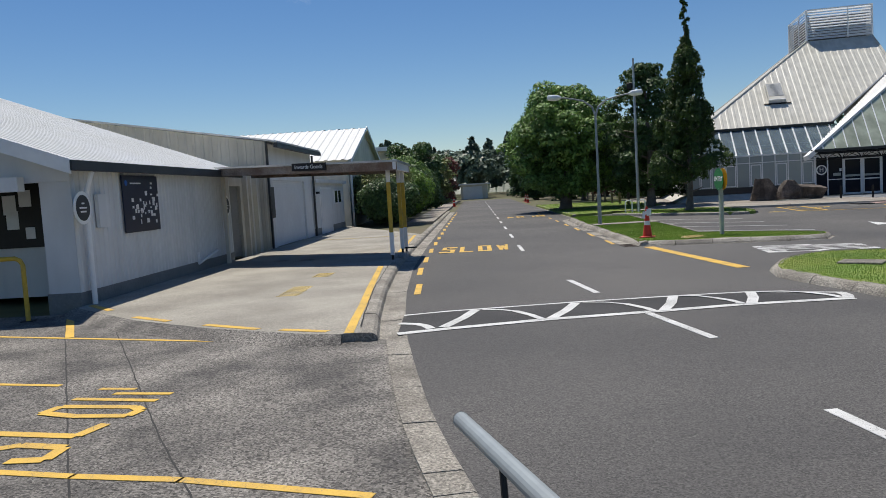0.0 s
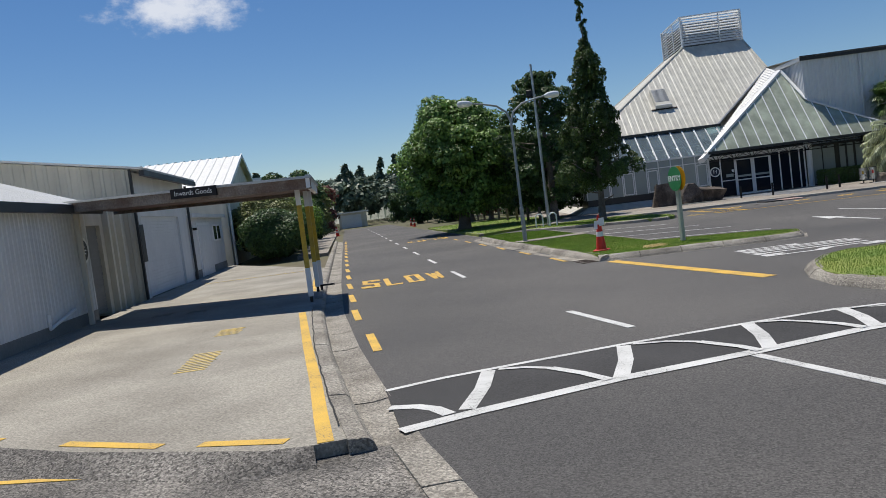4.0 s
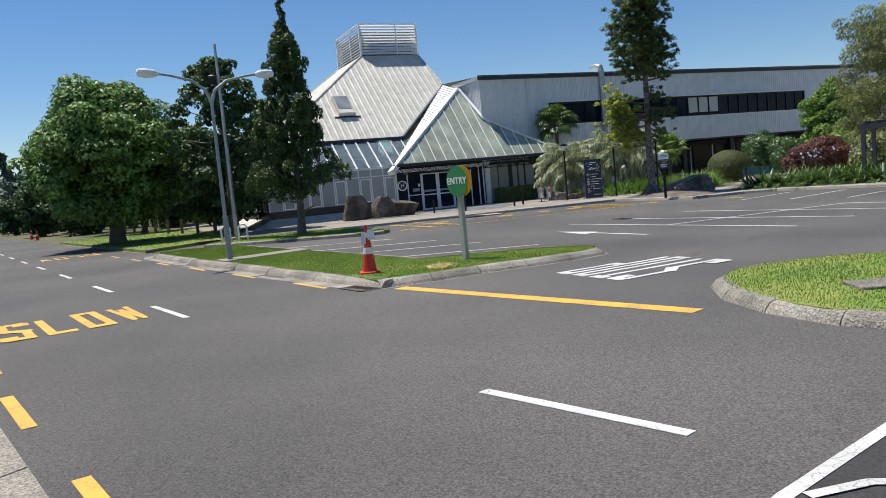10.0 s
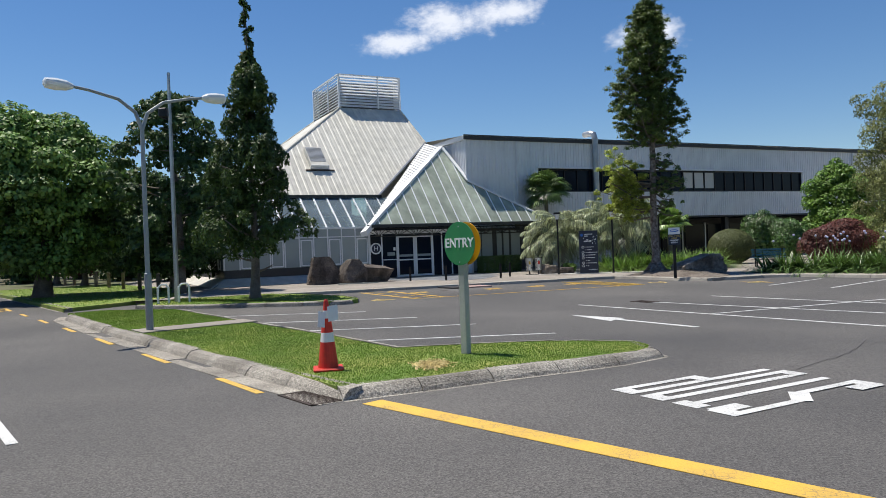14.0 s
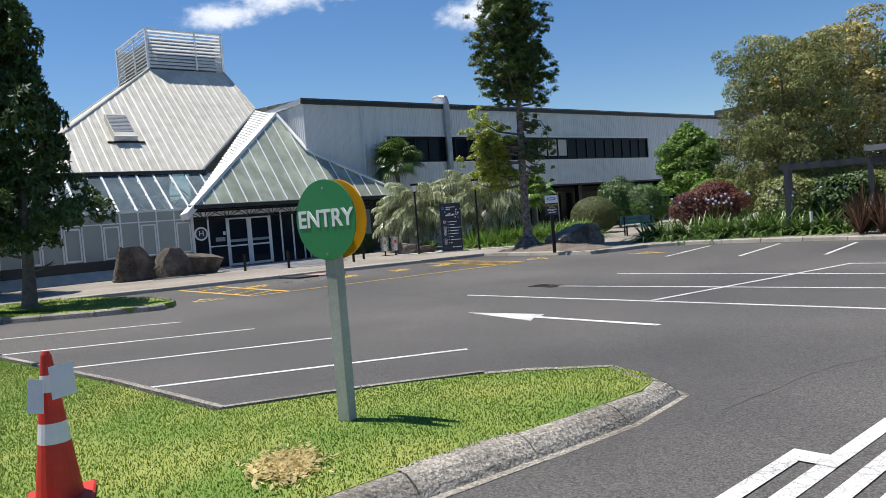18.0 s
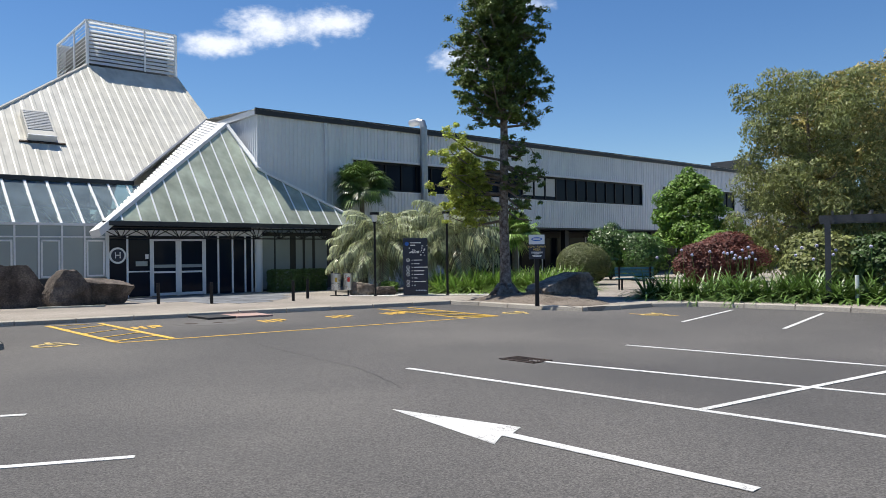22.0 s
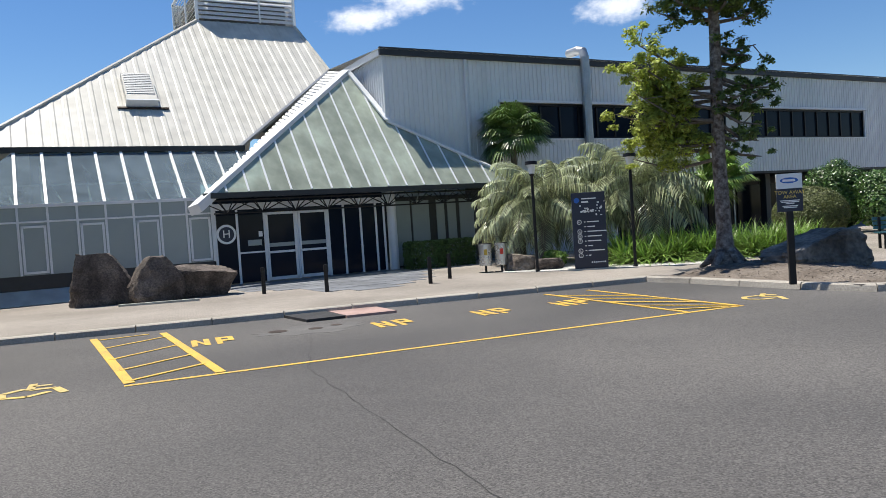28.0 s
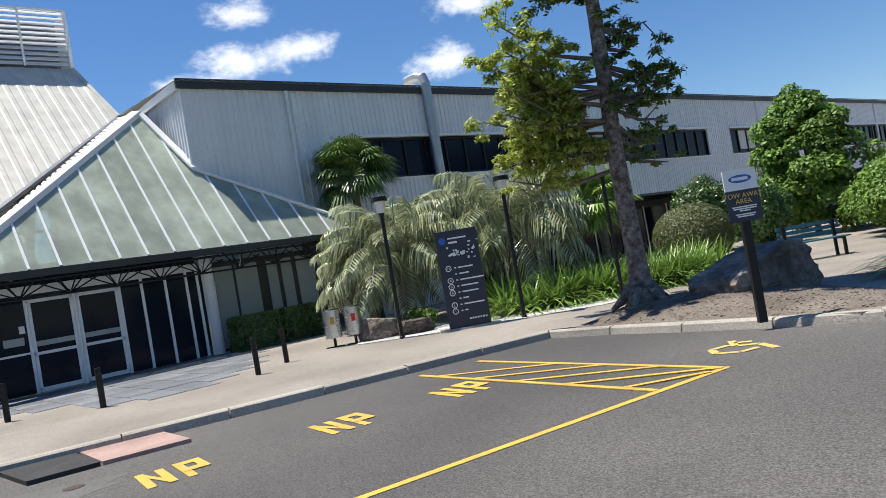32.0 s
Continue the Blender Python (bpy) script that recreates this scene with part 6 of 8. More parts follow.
# back wall coloured black: the overhang's deep shade is put into it
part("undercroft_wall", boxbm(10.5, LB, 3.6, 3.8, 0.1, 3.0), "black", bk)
for i in range(22):
    wp = part("undercroft_window", boxbm(11 + 2.25 * i, 12.9 + 2.25 * i, 3.54, 3.6, 0.5, 2.6), "darkglass", bk)
    part("frame", boxbm(12.9 + 2.25 * i, 13.0 + 2.25 * i, 3.5, 3.6, 0.1, 2.7), "steel", wp)
for i in range(10):
    part("column", boxbm(12 + 4.6 * i, 12.35 + 4.6 * i, 0.9, 1.25, 0.1, 3.0), "dark", bk)
part("roof", ribbed((-0.2, -0.15, ZR + 0.02), (LB + 0.4, 0, 0), (0, 14, 0.9), 0.3, 0.03), "roofwhite", bk)
part("fascia", boxbm(-0.15, LB + 0.1, -0.12, -0.02, ZR - 0.18, ZR + 0.1), "dark", bk)
part("fascia", boxbm(-0.14, -0.04, -0.02, 12, ZR - 0.18, ZR + 0.06), "trimwhite", bk)
for w0, w1 in wins:
    wf = part("window", boxbm(w0, w1, 0.12, 0.16, WBt, WT), "darkglass", bk, "dark ribbon window")
    part("head", boxbm(w0 - 0.1, w1 + 0.1, -0.1, 0.14, WT - 0.06, WT + 0.04), "trimwhite", wf)
    part("sill", boxbm(w0 - 0.05, w1 + 0.05, -0.06, 0.14, WBt - 0.05, WBt), "trimwhite", wf)
    part("frame", boxbm(w0, w1, 0.05, 0.13, WT - 0.16, WT - 0.06), "black", wf)
    part("frame", boxbm(w0, w1, 0.05, 0.13, WBt, WBt + 0.08), "black", wf)
    part("reveal", boxbm(w1, w1 + 0.06, -0.03, 0.14, WBt - 0.05, WT), "trimwhite", wf)
    n = int((w1 - w0) / 0.95)
    for i in range(n + 1):
        x = w0 + (w1 - w0) * i / n
        part("mullion", boxbm(x - 0.04, x + 0.04, 0.05, 0.13, WBt, WT - 0.06), "black", wf)
    for i in range(n):
        x = w0 + (w1 - w0) * i / n
        if 16.2 < x < 19.3 or 31.2 < x < 35.0:
            part("blind", boxbm(x + 0.06, x + (w1 - w0) / n - 0.06, 0.105, 0.118, WBt + 0.25, WT - 0.18), "blind", wf)
for a in (3.35, 34.0, 52.0):
    part("downpipe", tubebm([(a, -0.08, 0.1), (a, -0.08, ZR - 0.2)], 0.07, 10), "hubclad", bk)
part("duct", tubebm([(9.05, -0.2, 2.6), (9.05, -0.2, ZR + 0.15), (9.05, -0.1, ZR + 0.4), (9.05, 0.2, ZR + 0.5), (9.05, 0.8, ZR + 0.5)], 0.19, 14), "steel", bk, "round galvanised steel duct")
for z in (3.4, 4.6, 5.8, 7.0):
    part("duct_band", tubebm([(9.05, -0.2, z), (9.05, -0.2, z + 0.05)], 0.2, 14), "steel", bk)
part("roof_plant", boxbm(47.5, 51, 3, 6, ZR + 0.2, ZR + 1.7), "dark", bk)
part("link_roof", boxbm(-3.0, -0.2, 10.5, 14, 8.6, 9.0), "dark", bk)
part("link_wall", boxbm(-2.6, -0.3, 11, 13.5, 6.5, 8.6), "wallcream", bk)

# paved entrance apron of slate flags
ap = structure(new("entrance_paving"), "blue-grey slate paving with worn flags at the entrance", "pavement")
rng = random.Random(8)
curve = ((-6.6, -4.6), (-5.8, -5.5), (-5.2, -7.0), (-4.6, -7.7), (-3.7, -7.7), (-2.75, -7.0), (-2.1, -6.6), (-0.5, -3.0))
for i in range(10):
    for j in range(11):
        a0, b0 = -6.6 + i * 0.62, -8.0 + j * 0.62
        edge = next(p[1] + (q[1] - p[1]) * (a0 + 0.31 - p[0]) / (q[0] - p[0]) for p, q in zip(curve, curve[1:]) if a0 + 0.31 <= q[0])
        if b0 + 0.31 < edge:
            continue
        ob = mesh_ob("flag", boxbm(a0 + 0.008, a0 + 0.612, b0 + 0.008, b0 + 0.612, 0.08, 0.126 + rng.uniform(0, 0.004)), "slate", ap)
        ob.matrix_basis = HM

# ---- trees ----
tree("spreading_tree", (-25.6, 42.2, 0.1), 7.9, "broad round-crowned green deciduous tree on the lawn", 1.3, lambda k: 3.5 * math.sin(min(1, k * 1.1 + 0.2) * 1.75) ** 0.75 * (1.06 - k ** 3 * 0.75), "leaf_oak", 62000, 0.125, 0.3, 210, 0.95, 1, crown=0.2, nlimb=18, top=7.45)
tree("leafy_tree", (-19.6, 42.0, 0.1), 8.5, "tall loose-crowned dark green tree", 1.5, lambda k: 2.7 * math.sin(min(1, k + 0.25) * 2.1) ** 0.7 * (1.05 - k ** 3 * 0.8), "leaf_dark", 21000, 0.12, 0.2, 85, 0.66, 2, crown=0.2, nlimb=18, top=8.3, droop=0.3)
tree("leafy_tree", (-21.6, 46.5, 0.1), 5.2, "dark green tree under the hub's corner", 0.8, lambda k: 2.3 * math.sin(min(1, k + 0.25) * 2.2) ** 0.7, "leaf_dark", 16000, 0.13, 0.16, 70, 0.8, 12, crown=0.2, droop=0.3)
tree("conifer_tree", (-14.7, 36.0, 0.13), 8.2, "dense dark green narrow conifer with a thin leader", 1.5, lambda k: 1.82 * (1 - k) ** 0.82 * min(1, k * 5 + 0.45) * (0.9 + 0.22 * math.sin(k * 17)) + 0.1, "leaf_pine", 50000, 0.06, 0.13, 170, 0.38, 3, crown=0.12, nlimb=22, top=8.3, droop=0.5, long=2.6, tall=1.35)
lead = bpy.data.objects["conifer_tree"]
bm = bmesh.new()
tube(bm, [(0, 0, 7.2), (0.05, 0, 9.2), (-0.1, 0, 10.6)], [0.05, 0.03, 0.01], 6)
part("leader", bm, "bark", lead)
lv = Leaves(33)
rng = random.Random(33)
for i in range(17):
    lv.clump((rng.uniform(-0.3, 0.3) * (1 - i / 22), rng.uniform(-0.3, 0.3) * (1 - i / 22), 8.2 + 0.14 * i), (0.12, 0.12, 0.15), 60, 0.06, 2.4, 0.3)
for i in range(8):
    lv.clump((rng.uniform(0.6, 1.2), rng.uniform(-1.2, -0.5), 6.9 + rng.uniform(-0.5, 0.7)), (0.16, 0.16, 0.3), 120, 0.06, 2.4, 0.3)
lv.link("leader_sprays", "leaf_pine", lead)
BT = (0.72, 42.9, 0.3)
kt = thing("tall_conifer", pose(*BT), "tall open conifer with mottled bark and olive sprays", "tree")
rng = random.Random(4)
bm = bmesh.new()
tube(bm, [(0, 0, -0.15), (0, 0, 0.12), (0.01, 0, 0.6), (-0.02, 0.02, 2.5), (0.03, 0, 5), (0, 0.03, 8), (0, 0, 11.2)], [0.36, 0.23, 0.17, 0.145, 0.12, 0.08, 0.02], 14)
for i in range(5):
    a = i * 1.3
    tube(bm, [(0.15 * math.cos(a), 0.15 * math.sin(a), 0.25), (0.36 * math.cos(a), 0.36 * math.sin(a), 0.03), (0.55 * math.cos(a), 0.55 * math.sin(a), -0.1)], [0.12, 0.08, 0.03], 6)
part("trunk", bm, "barkpale", kt, smooth=True)
SIDE = radians(160)                             # the low bough grows to this side
low, high = Leaves(41), Leaves(42)


def bough(lv, a, z, reach, lift, tufts, r, count, size):
    """A limb with tufts of sprays along its outer half."""
    p0, p1 = Vector((0, 0, z)), Vector((math.cos(a) * reach, math.sin(a) * reach, z + lift))
    mid = p0.lerp(p1, 0.5) - Vector((0, 0, 0.12 * reach))
    twigs = tubebm([p0, mid, p1], [0.045, 0.03, 0.01], 6)
    for i in range(tufts):
        s = rng.uniform(0.3, 1.05)
        c = p0 * (1 - s) ** 2 + mid * 2 * s * (1 - s) + p1 * s * s + Vector((rng.gauss(0, 0.2), rng.gauss(0, 0.2), rng.gauss(0.06, 0.16)))
        if i % 3 == 0:
            tube(twigs, [p0 * (1 - s) ** 2 + mid * 2 * s * (1 - s) + p1 * s * s, c], [0.014, 0.006], 4)
        q = r * rng.uniform(0.6, 1.25)
        lv.clump(tuple(c), (q, q, q * rng.uniform(0.5, 1.1)), count, size, 2.6, 0.0, 0.0, 0.7)
    part("bough", twigs, "bark", kt)


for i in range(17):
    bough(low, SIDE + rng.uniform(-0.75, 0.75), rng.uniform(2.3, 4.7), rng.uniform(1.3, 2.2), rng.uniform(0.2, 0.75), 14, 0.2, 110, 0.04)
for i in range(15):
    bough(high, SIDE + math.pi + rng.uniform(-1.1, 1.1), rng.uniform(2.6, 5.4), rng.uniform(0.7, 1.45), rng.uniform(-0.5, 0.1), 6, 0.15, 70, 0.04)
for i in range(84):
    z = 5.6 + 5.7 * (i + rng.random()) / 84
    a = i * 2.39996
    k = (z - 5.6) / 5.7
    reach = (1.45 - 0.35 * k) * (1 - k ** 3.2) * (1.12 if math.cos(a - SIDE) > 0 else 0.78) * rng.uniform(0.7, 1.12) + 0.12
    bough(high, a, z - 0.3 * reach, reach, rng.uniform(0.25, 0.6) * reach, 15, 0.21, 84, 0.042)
# one foliage in two colours: sunlit tone on the low bough, shaded tone above
low.link("low_sprays", "leaf_kauri", kt, "olive-green sprays of the low bough in a sunlit tone")
high.link("crown", "leaf_kauri_shade", kt, "olive-green crown in a shaded tone")
tree("willowy_tree", (13.2, 44.6, 0.1), 8.2, "wispy olive-green tree with bare twigs on top", 0.9, lambda k: 2.55 * math.sin(min(1, k + 0.25) * 2.3) ** 0.6, "leaf_olive", 52000, 0.045, 0.14, 170, 0.7, 5, crown=0.12, nlimb=30, top=7.7, droop=0.5, long=3.4)
tree("flowering_tree", (16.2, 46.0, 0.1), 9.0, "golden-yellow flowering tree behind the garden", 0.8, lambda k: 3.0 * math.sin(min(1, k + 0.25) * 2.3) ** 0.6, "leaf_gold", 36000, 0.1, 0.2, 150, 0.85, 6, crown=0.15, top=8.4)
tree("garden_tree", (15.5, 56.7, 0.1), 5.6, "bright green conical garden tree", 0.3, lambda k: 3.0 * (1 - k) ** 0.62 + 0.1, "leaf_bright", 30000, 0.105, 0.09, 130, 0.65, 7, crown=0.15)
tree("garden_tree", (26.0, 50.5, 0.1), 8.2, "dark green spreading tree behind the house", 1.0, lambda k: 3.4 * math.sin(min(1, k + 0.25) * 2.3) ** 0.6, "leaf_dark", 20000, 0.15, 0.2, 100, 1.1, 8)
tree("garden_tree", (24, 42, 0.1), 7.0, "green spreading tree behind the pergola", 0.5, lambda k: 3.2 * math.sin(min(1, k + 0.25) * 2.3) ** 0.6, "leaf_oak", 20000, 0.15, 0.2, 90, 1.1, 9)
tree("roadside_tree", R(62, 10.5) + (0.1,), 4.6, "green tree on the far lawn", 1.0, lambda k: 2.2 * math.sin(min(1, k + 0.25) * 2.3) ** 0.6, "leaf_dark", 11000, 0.14, 0.16, 70, 0.8, 10)
tree("roadside_tree", R(74, 11) + (0.1,), 5.0, "green tree on the far lawn", 1.0, lambda k: 2.4 * math.sin(min(1, k + 0.25) * 2.3) ** 0.6, "leaf_oak", 11000, 0.15, 0.16, 60, 0.8, 14)

# far woods: a wooded hill of firs and round-crowned trees
rng = random.Random(20)
hl = bmesh.new()
prev = None
for k in range(120):
    v_ = -60 + k * 2.6
    top = (5 + 6 * max(0.0, math.sin((v_ + 50) / 70)) + 3 * noise.noise(Vector((v_ * 0.12, 0, 0))) + rng.uniform(-0.8, 0.8))
    a_, b_ = R(275, v_), R(262, v_)
    cur = (hl.verts.new((b_[0], b_[1], -1)), hl.verts.new((a_[0], a_[1], top)), hl.verts.new((R(300, v_)[0], R(300, v_)[1], -1)))
    if prev:
        hl.faces.new((prev[0], cur[0], cur[1], prev[1]))
        hl.faces.new((prev[1], cur[1], cur[2], prev[2]))
    prev = cur
structure(mesh_ob("backdrop_hill", hl, "farwood"), "distant dark wooded hill", "hill")
rng = random.Random(21)
fw = Leaves(21)
for i in range(330):
    u_ = rng.uniform(135, 260)
    v_ = rng.uniform(-26, 140) if i % 2 else rng.uniform(-26, 30)
    x_, y_ = R(u_, v_)
    base = (u_ - 130) * 0.05
    if rng.random() < 0.22:
        hgt = rng.uniform(6, 12)
        for j in range(11):
            k = (j + 0.5) / 11
            r_ = hgt * 0.17 * (1 - k) ** 0.8 + 0.25
            for q in range(3):
                a_ = rng.uniform(0, 6.28)
                fw.clump((x_ + math.cos(a_) * r_ * 0.6, y_ + math.sin(a_) * r_ * 0.6, base + hgt * (0.1 + 0.9 * k)), (r_ * 0.7, r_ * 0.7, hgt * 0.07), 16, 0.6, 1.8, 0.3)
    else:
        hgt = rng.uniform(5, 9)
        for j in range(22):
            d = Vector((rng.gauss(0, 1), rng.gauss(0, 1), abs(rng.gauss(0, 1)) - 0.3)).normalized()
            fw.clump((x_ + d.x * hgt * 0.36, y_ + d.y * hgt * 0.36, base + hgt * (0.5 + 0.4 * d.z)), (hgt * 0.2, hgt * 0.2, hgt * 0.15), 26, 0.55)
ob = fw.link("far_woods", "farwood", None)
tagged(ob, "distant dark wooded hillside of mixed trees", "woods", kind="stuff")
rng = random.Random(22)
for i in range(26):
    u_ = rng.uniform(70, 120)
    v_ = rng.choice((rng.uniform(-7.5, -4.2), rng.uniform(7.5, 22)))
    h_ = rng.uniform(3.6, 6.6)
    tree("far_tree", R(u_, v_) + (0.0,), h_, "green tree lining the far end of the road", 0.3, lambda k: h_ * 0.4 * math.sin(min(1, k + 0.25) * 2.3) ** 0.6, rng.choice(["leaf_dark", "leaf_oak", "leaf_dark", "leaf_olive", "leaf_burg"]), 6500, 0.2, 0.2, 60, 0.9, 100 + i, nlimb=8)
for i, (u_, v_, h_) in enumerate(((80, 17, 6), (74, 21, 6.5), (88, 24, 7), (68, 19, 5), (63, 16, 5.5), (97, 14, 7))):
    tree("back_tree", R(u_, v_) + (0.1,), h_, "dark green tree beside the hub", 0.3, lambda k: h_ * 0.42 * math.sin(min(1, k + 0.25) * 2.3) ** 0.6, "leaf_dark", 8000, 0.17, 0.2, 70, 0.9, 130 + i, nlimb=8)

# ---- shrubs ----
for i, (u_, v_, r_, h_, lf, nm) in enumerate(((42.5, -4.6, (1.9, 2.0), 1.35, "leaf_dark", "dense white-flecked green shrub beside the yard"), (45.5, -5.2, (2.2, 2.2), 1.9, "leaf_olive", "yellow-green shrub beside the yard"), (48.5, -4.4, (2.0, 2.4), 1.7, "leaf_bright", "green shrub beside the footpath"),
                                              (53, -5.0, (2.3, 2.6), 2.0, "leaf_dark", "dark green shrub beside the footpath"), (58, -5.2, (2.4, 2.8), 2.3, "leaf_oak", "tall green shrub beside the footpath"), (64, -5.0, (2.4, 3.0), 2.2, "leaf_dark", "tall green shrub beside the footpath"))):
    x_, y_ = R(u_, v_)
    shrub("roadside_shrub", x_, y_, 0.05, (r_[0], r_[1], h_), lf, 15000, 0.085, nm, 40 + i)
shrub("clipped_bush", 7.1, 51.7, 0.12, (1.22, 1.22, 0.98), "leaf_hedge", 28000, 0.038, "smooth round clipped brown-green bush", 50, lumps=0)
shrub("clipped_bush", 11.6, 54.7, 0.12, (1.25, 1.25, 1.25), "leaf_clip", 9000, 0.055, "round clipped glossy green bush", 51, lumps=14)
shrub("clipped_bush", 10.9, 57.0, 0.12, (1.4, 1.3, 1.55), "leaf_clip", 9000, 0.055, "round clipped glossy green bush", 52, lumps=14)
shrub("garden_shrub", 14.2, 51.0, 0.12, (2.0, 1.6, 1.1), "leaf_bright", 14000, 0.075, "bright green mounded shrub", 53)
shrub("garden_shrub", 12.4, 48.8, 0.12, (1.9, 1.6, 1.15), "leaf_bright", 12000, 0.07, "bright green mounded shrub behind the maple", 55)
shrub("burgundy_shrub", 8.8, 43.7, 0.12, (1.65, 1.35, 1.05), "leaf_burg", 18000, 0.05, "low mounded maple with burgundy leaves", 54, lumps=18)
for i, (x_, y_) in enumerate(((9.6, 39.6), (11.0, 38.4), (13.5, 40.0), (16, 40), (12.5, 36.5), (15, 37))):
    shrub("garden_shrub", x_, y_, 0.12, (1.4, 1.3, 1.0), "leaf_dark" if i % 2 else "leaf_olive", 7500, 0.08, "dark green garden shrub", 60 + i)
hd = thing("clipped_hedge", HM @ pose(0.6, -2.1, 0.12), "clipped box-shaped dark green hedge with a gap", "hedge")
lv = Leaves(70)
for x0, x1 in ((-1.15, 0.1), (0.22, 1.3)):
    n_h = 5200
    p_ = np.stack([lv.r.uniform(x0, x1, n_h), lv.r.uniform(-0.3, 0.3, n_h), lv.r.uniform(0, 0.88, n_h)], 1)
    ax_, sg_ = lv.r.integers(0, 3, n_h), lv.r.integers(0, 2, n_h)
    p_[ax_ == 0, 0] = np.where(sg_[ax_ == 0] > 0, x1, x0)
    p_[ax_ == 1, 1] = np.where(sg_[ax_ == 1] > 0, 0.3, -0.3)
    p_[ax_ == 2, 2] = 0.88
    nr_ = lv.r.normal(size=(n_h, 3)) * 0.5
    nr_[ax_ == 0, 0] += np.where(sg_[ax_ == 0] > 0, 1, -1)
    nr_[ax_ == 1, 1] += np.where(sg_[ax_ == 1] > 0, 1, -1)
    nr_[ax_ == 2, 2] += 1
    lv.add(p_ + lv.r.normal(size=(n_h, 3)) * 0.02, nr_, 0.045)
lv.link("foliage", "leaf_dark", hd)
bm = bmesh.new()
for k in range(6):
    tube(bm, [(-1.0 + 0.4 * k, 0, -0.02), (-1.0 + 0.4 * k, 0.03, 0.8)], 0.02, 5)
part("stems", bm, "bark", hd)


def palm(name, x, y, z, height, fronds, length, leaf, label, seed, fan=True):
    rng = random.Random(seed)
    t = thing(name, pose(x, y, z), label, "palm")
    part("trunk", tubebm([(0, 0, -0.05), (0.03, 0, height * 0.5), (0, 0, height)], [0.15, 0.12, 0.11], 9), "bark", t)
    for i in range(fronds):
        bm = bmesh.new()
        a, el = i * 2.4 + rng.uniform(-0.2, 0.2), rng.uniform(-0.75, 1.25)
        d = Vector((math.cos(a) * math.cos(el), math.sin(a) * math.cos(el), math.sin(el)))
        L = length * rng.uniform(0.8, 1.1)
        stem = L * (0.5 if fan else 0.2)
        o = Vector((0, 0, height))
        hub_ = o + d * stem
        tube(bm, [o, hub_], [0.018, 0.01], 5)
        side = d.cross(Vector((0, 0, 1))).normalized()
        up = side.cross(d)
        n = 25 if fan else 15
        for k in range(n):
            q = (k / (n - 1) - 0.5) * (4.2 if fan else 2.4)
            r = (L - stem) * (1 - 0.12 * abs(q)) * rng.uniform(0.9, 1.1)
            dd = (d * math.cos(q) + side * math.sin(q) + up * 0.12).normalized()
            w = dd.cross(up).normalized() * (0.032 if fan else 0.03)
            m1 = hub_ + dd * r * 0.6
            m2 = hub_ + dd * r - Vector((0, 0, r * (0.4 if fan else 0.55)))
            vs = [bm.verts.new(hub_), bm.verts.new(m1 + w), bm.verts.new(m2), bm.verts.new(m1 - w)]
            bm.faces.new(vs)
        part("frond", bm, leaf, t)
    return t


palm("fan_palm", *H(4.6, -1.1), 0.12, 4.6, 80, 1.6, "leaf_palm", "green fan palm against the clad wall", 80)


def feather_palm(x, y, z, height, fronds, length, leaf, label, seed):
    """A short stout palm with long arching feather fronds."""
    rng = random.Random(seed)
    t = thing("drooping_palm", pose(x, y, z), label, "palm")
    part("trunk", tubebm([(0, 0, -0.05), (0.03, 0, height * 0.5), (0, 0, height)], [0.24, 0.2, 0.17], 10), "bark", t)
    for i in range(fronds):
        bm = bmesh.new()
        a, el = i * 2.39996 + rng.uniform(-0.2, 0.2), 1.45 - 1.75 * (i / fronds) + rng.uniform(-0.12, 0.12)
        L = length * rng.uniform(0.85, 1.1)
        out = Vector((math.cos(a), math.sin(a), 0))
        side = Vector((-out.y, out.x, 0))
        pts, p, ang = [], Vector((0, 0, height - 0.1)), el
        n = 16
        for k in range(n + 1):
            pts.append(p.copy())
            p += (out * math.cos(ang) + Vector((0, 0, math.sin(ang)))) * (L / n)
            ang -= (1.9 - 0.5 * (i / fronds)) / n * (0.35 + 1.3 * k / n)
        tube(bm, pts[::4], [0.022, 0.018, 0.014, 0.01, 0.004], 4)
        for k in range(2, 28):
            s = k / 28
            q = min(n - 1, int(s * n))
            o = pts[q].lerp(pts[q + 1], s * n - q)
            fw = (pts[q + 1] - pts[q]).normalized()
            up = side.cross(fw)
            r_ = 0.8 * length / 2.4 * math.sin(0.35 + 2.5 * s) * rng.uniform(0.85, 1.1)
            for sg in (-1, 1):
                dd = (side * sg * 0.8 + fw * 0.55 - up * 0.35 * (1 if up.z > 0 else -1)).normalized()
                w = fw * 0.036
                e = o + dd * r_ * 0.92 - Vector((0, 0, r_ * rng.uniform(0.3, 0.75)))
                m = o + dd * r_ * 0.55
                bm.faces.new([bm.verts.new(v) for v in (o - w * 0.5, m - w, e, m + w)])
        part("frond", bm, leaf, t)
    return t


for i, (x_, y_, h_, L_) in enumerate(((-2.3, 49.4, 1.9, 2.3), (0.6, 49.3, 2.25, 2.5), (-3.0, 50.4, 1.6, 1.7), (-0.8, 50.6, 2.0, 2.2))):
    feather_palm(x_, y_, 0.12, h_, 38, L_, "leaf_silver", "grey-green palm with long arching feather fronds", 81 + i)
palm("fan_palm", 3.1, 49.3, 0.12, 2.2, 44, 1.25, "leaf_strap", "low yellow-green fan palm in the entrance garden", 89)


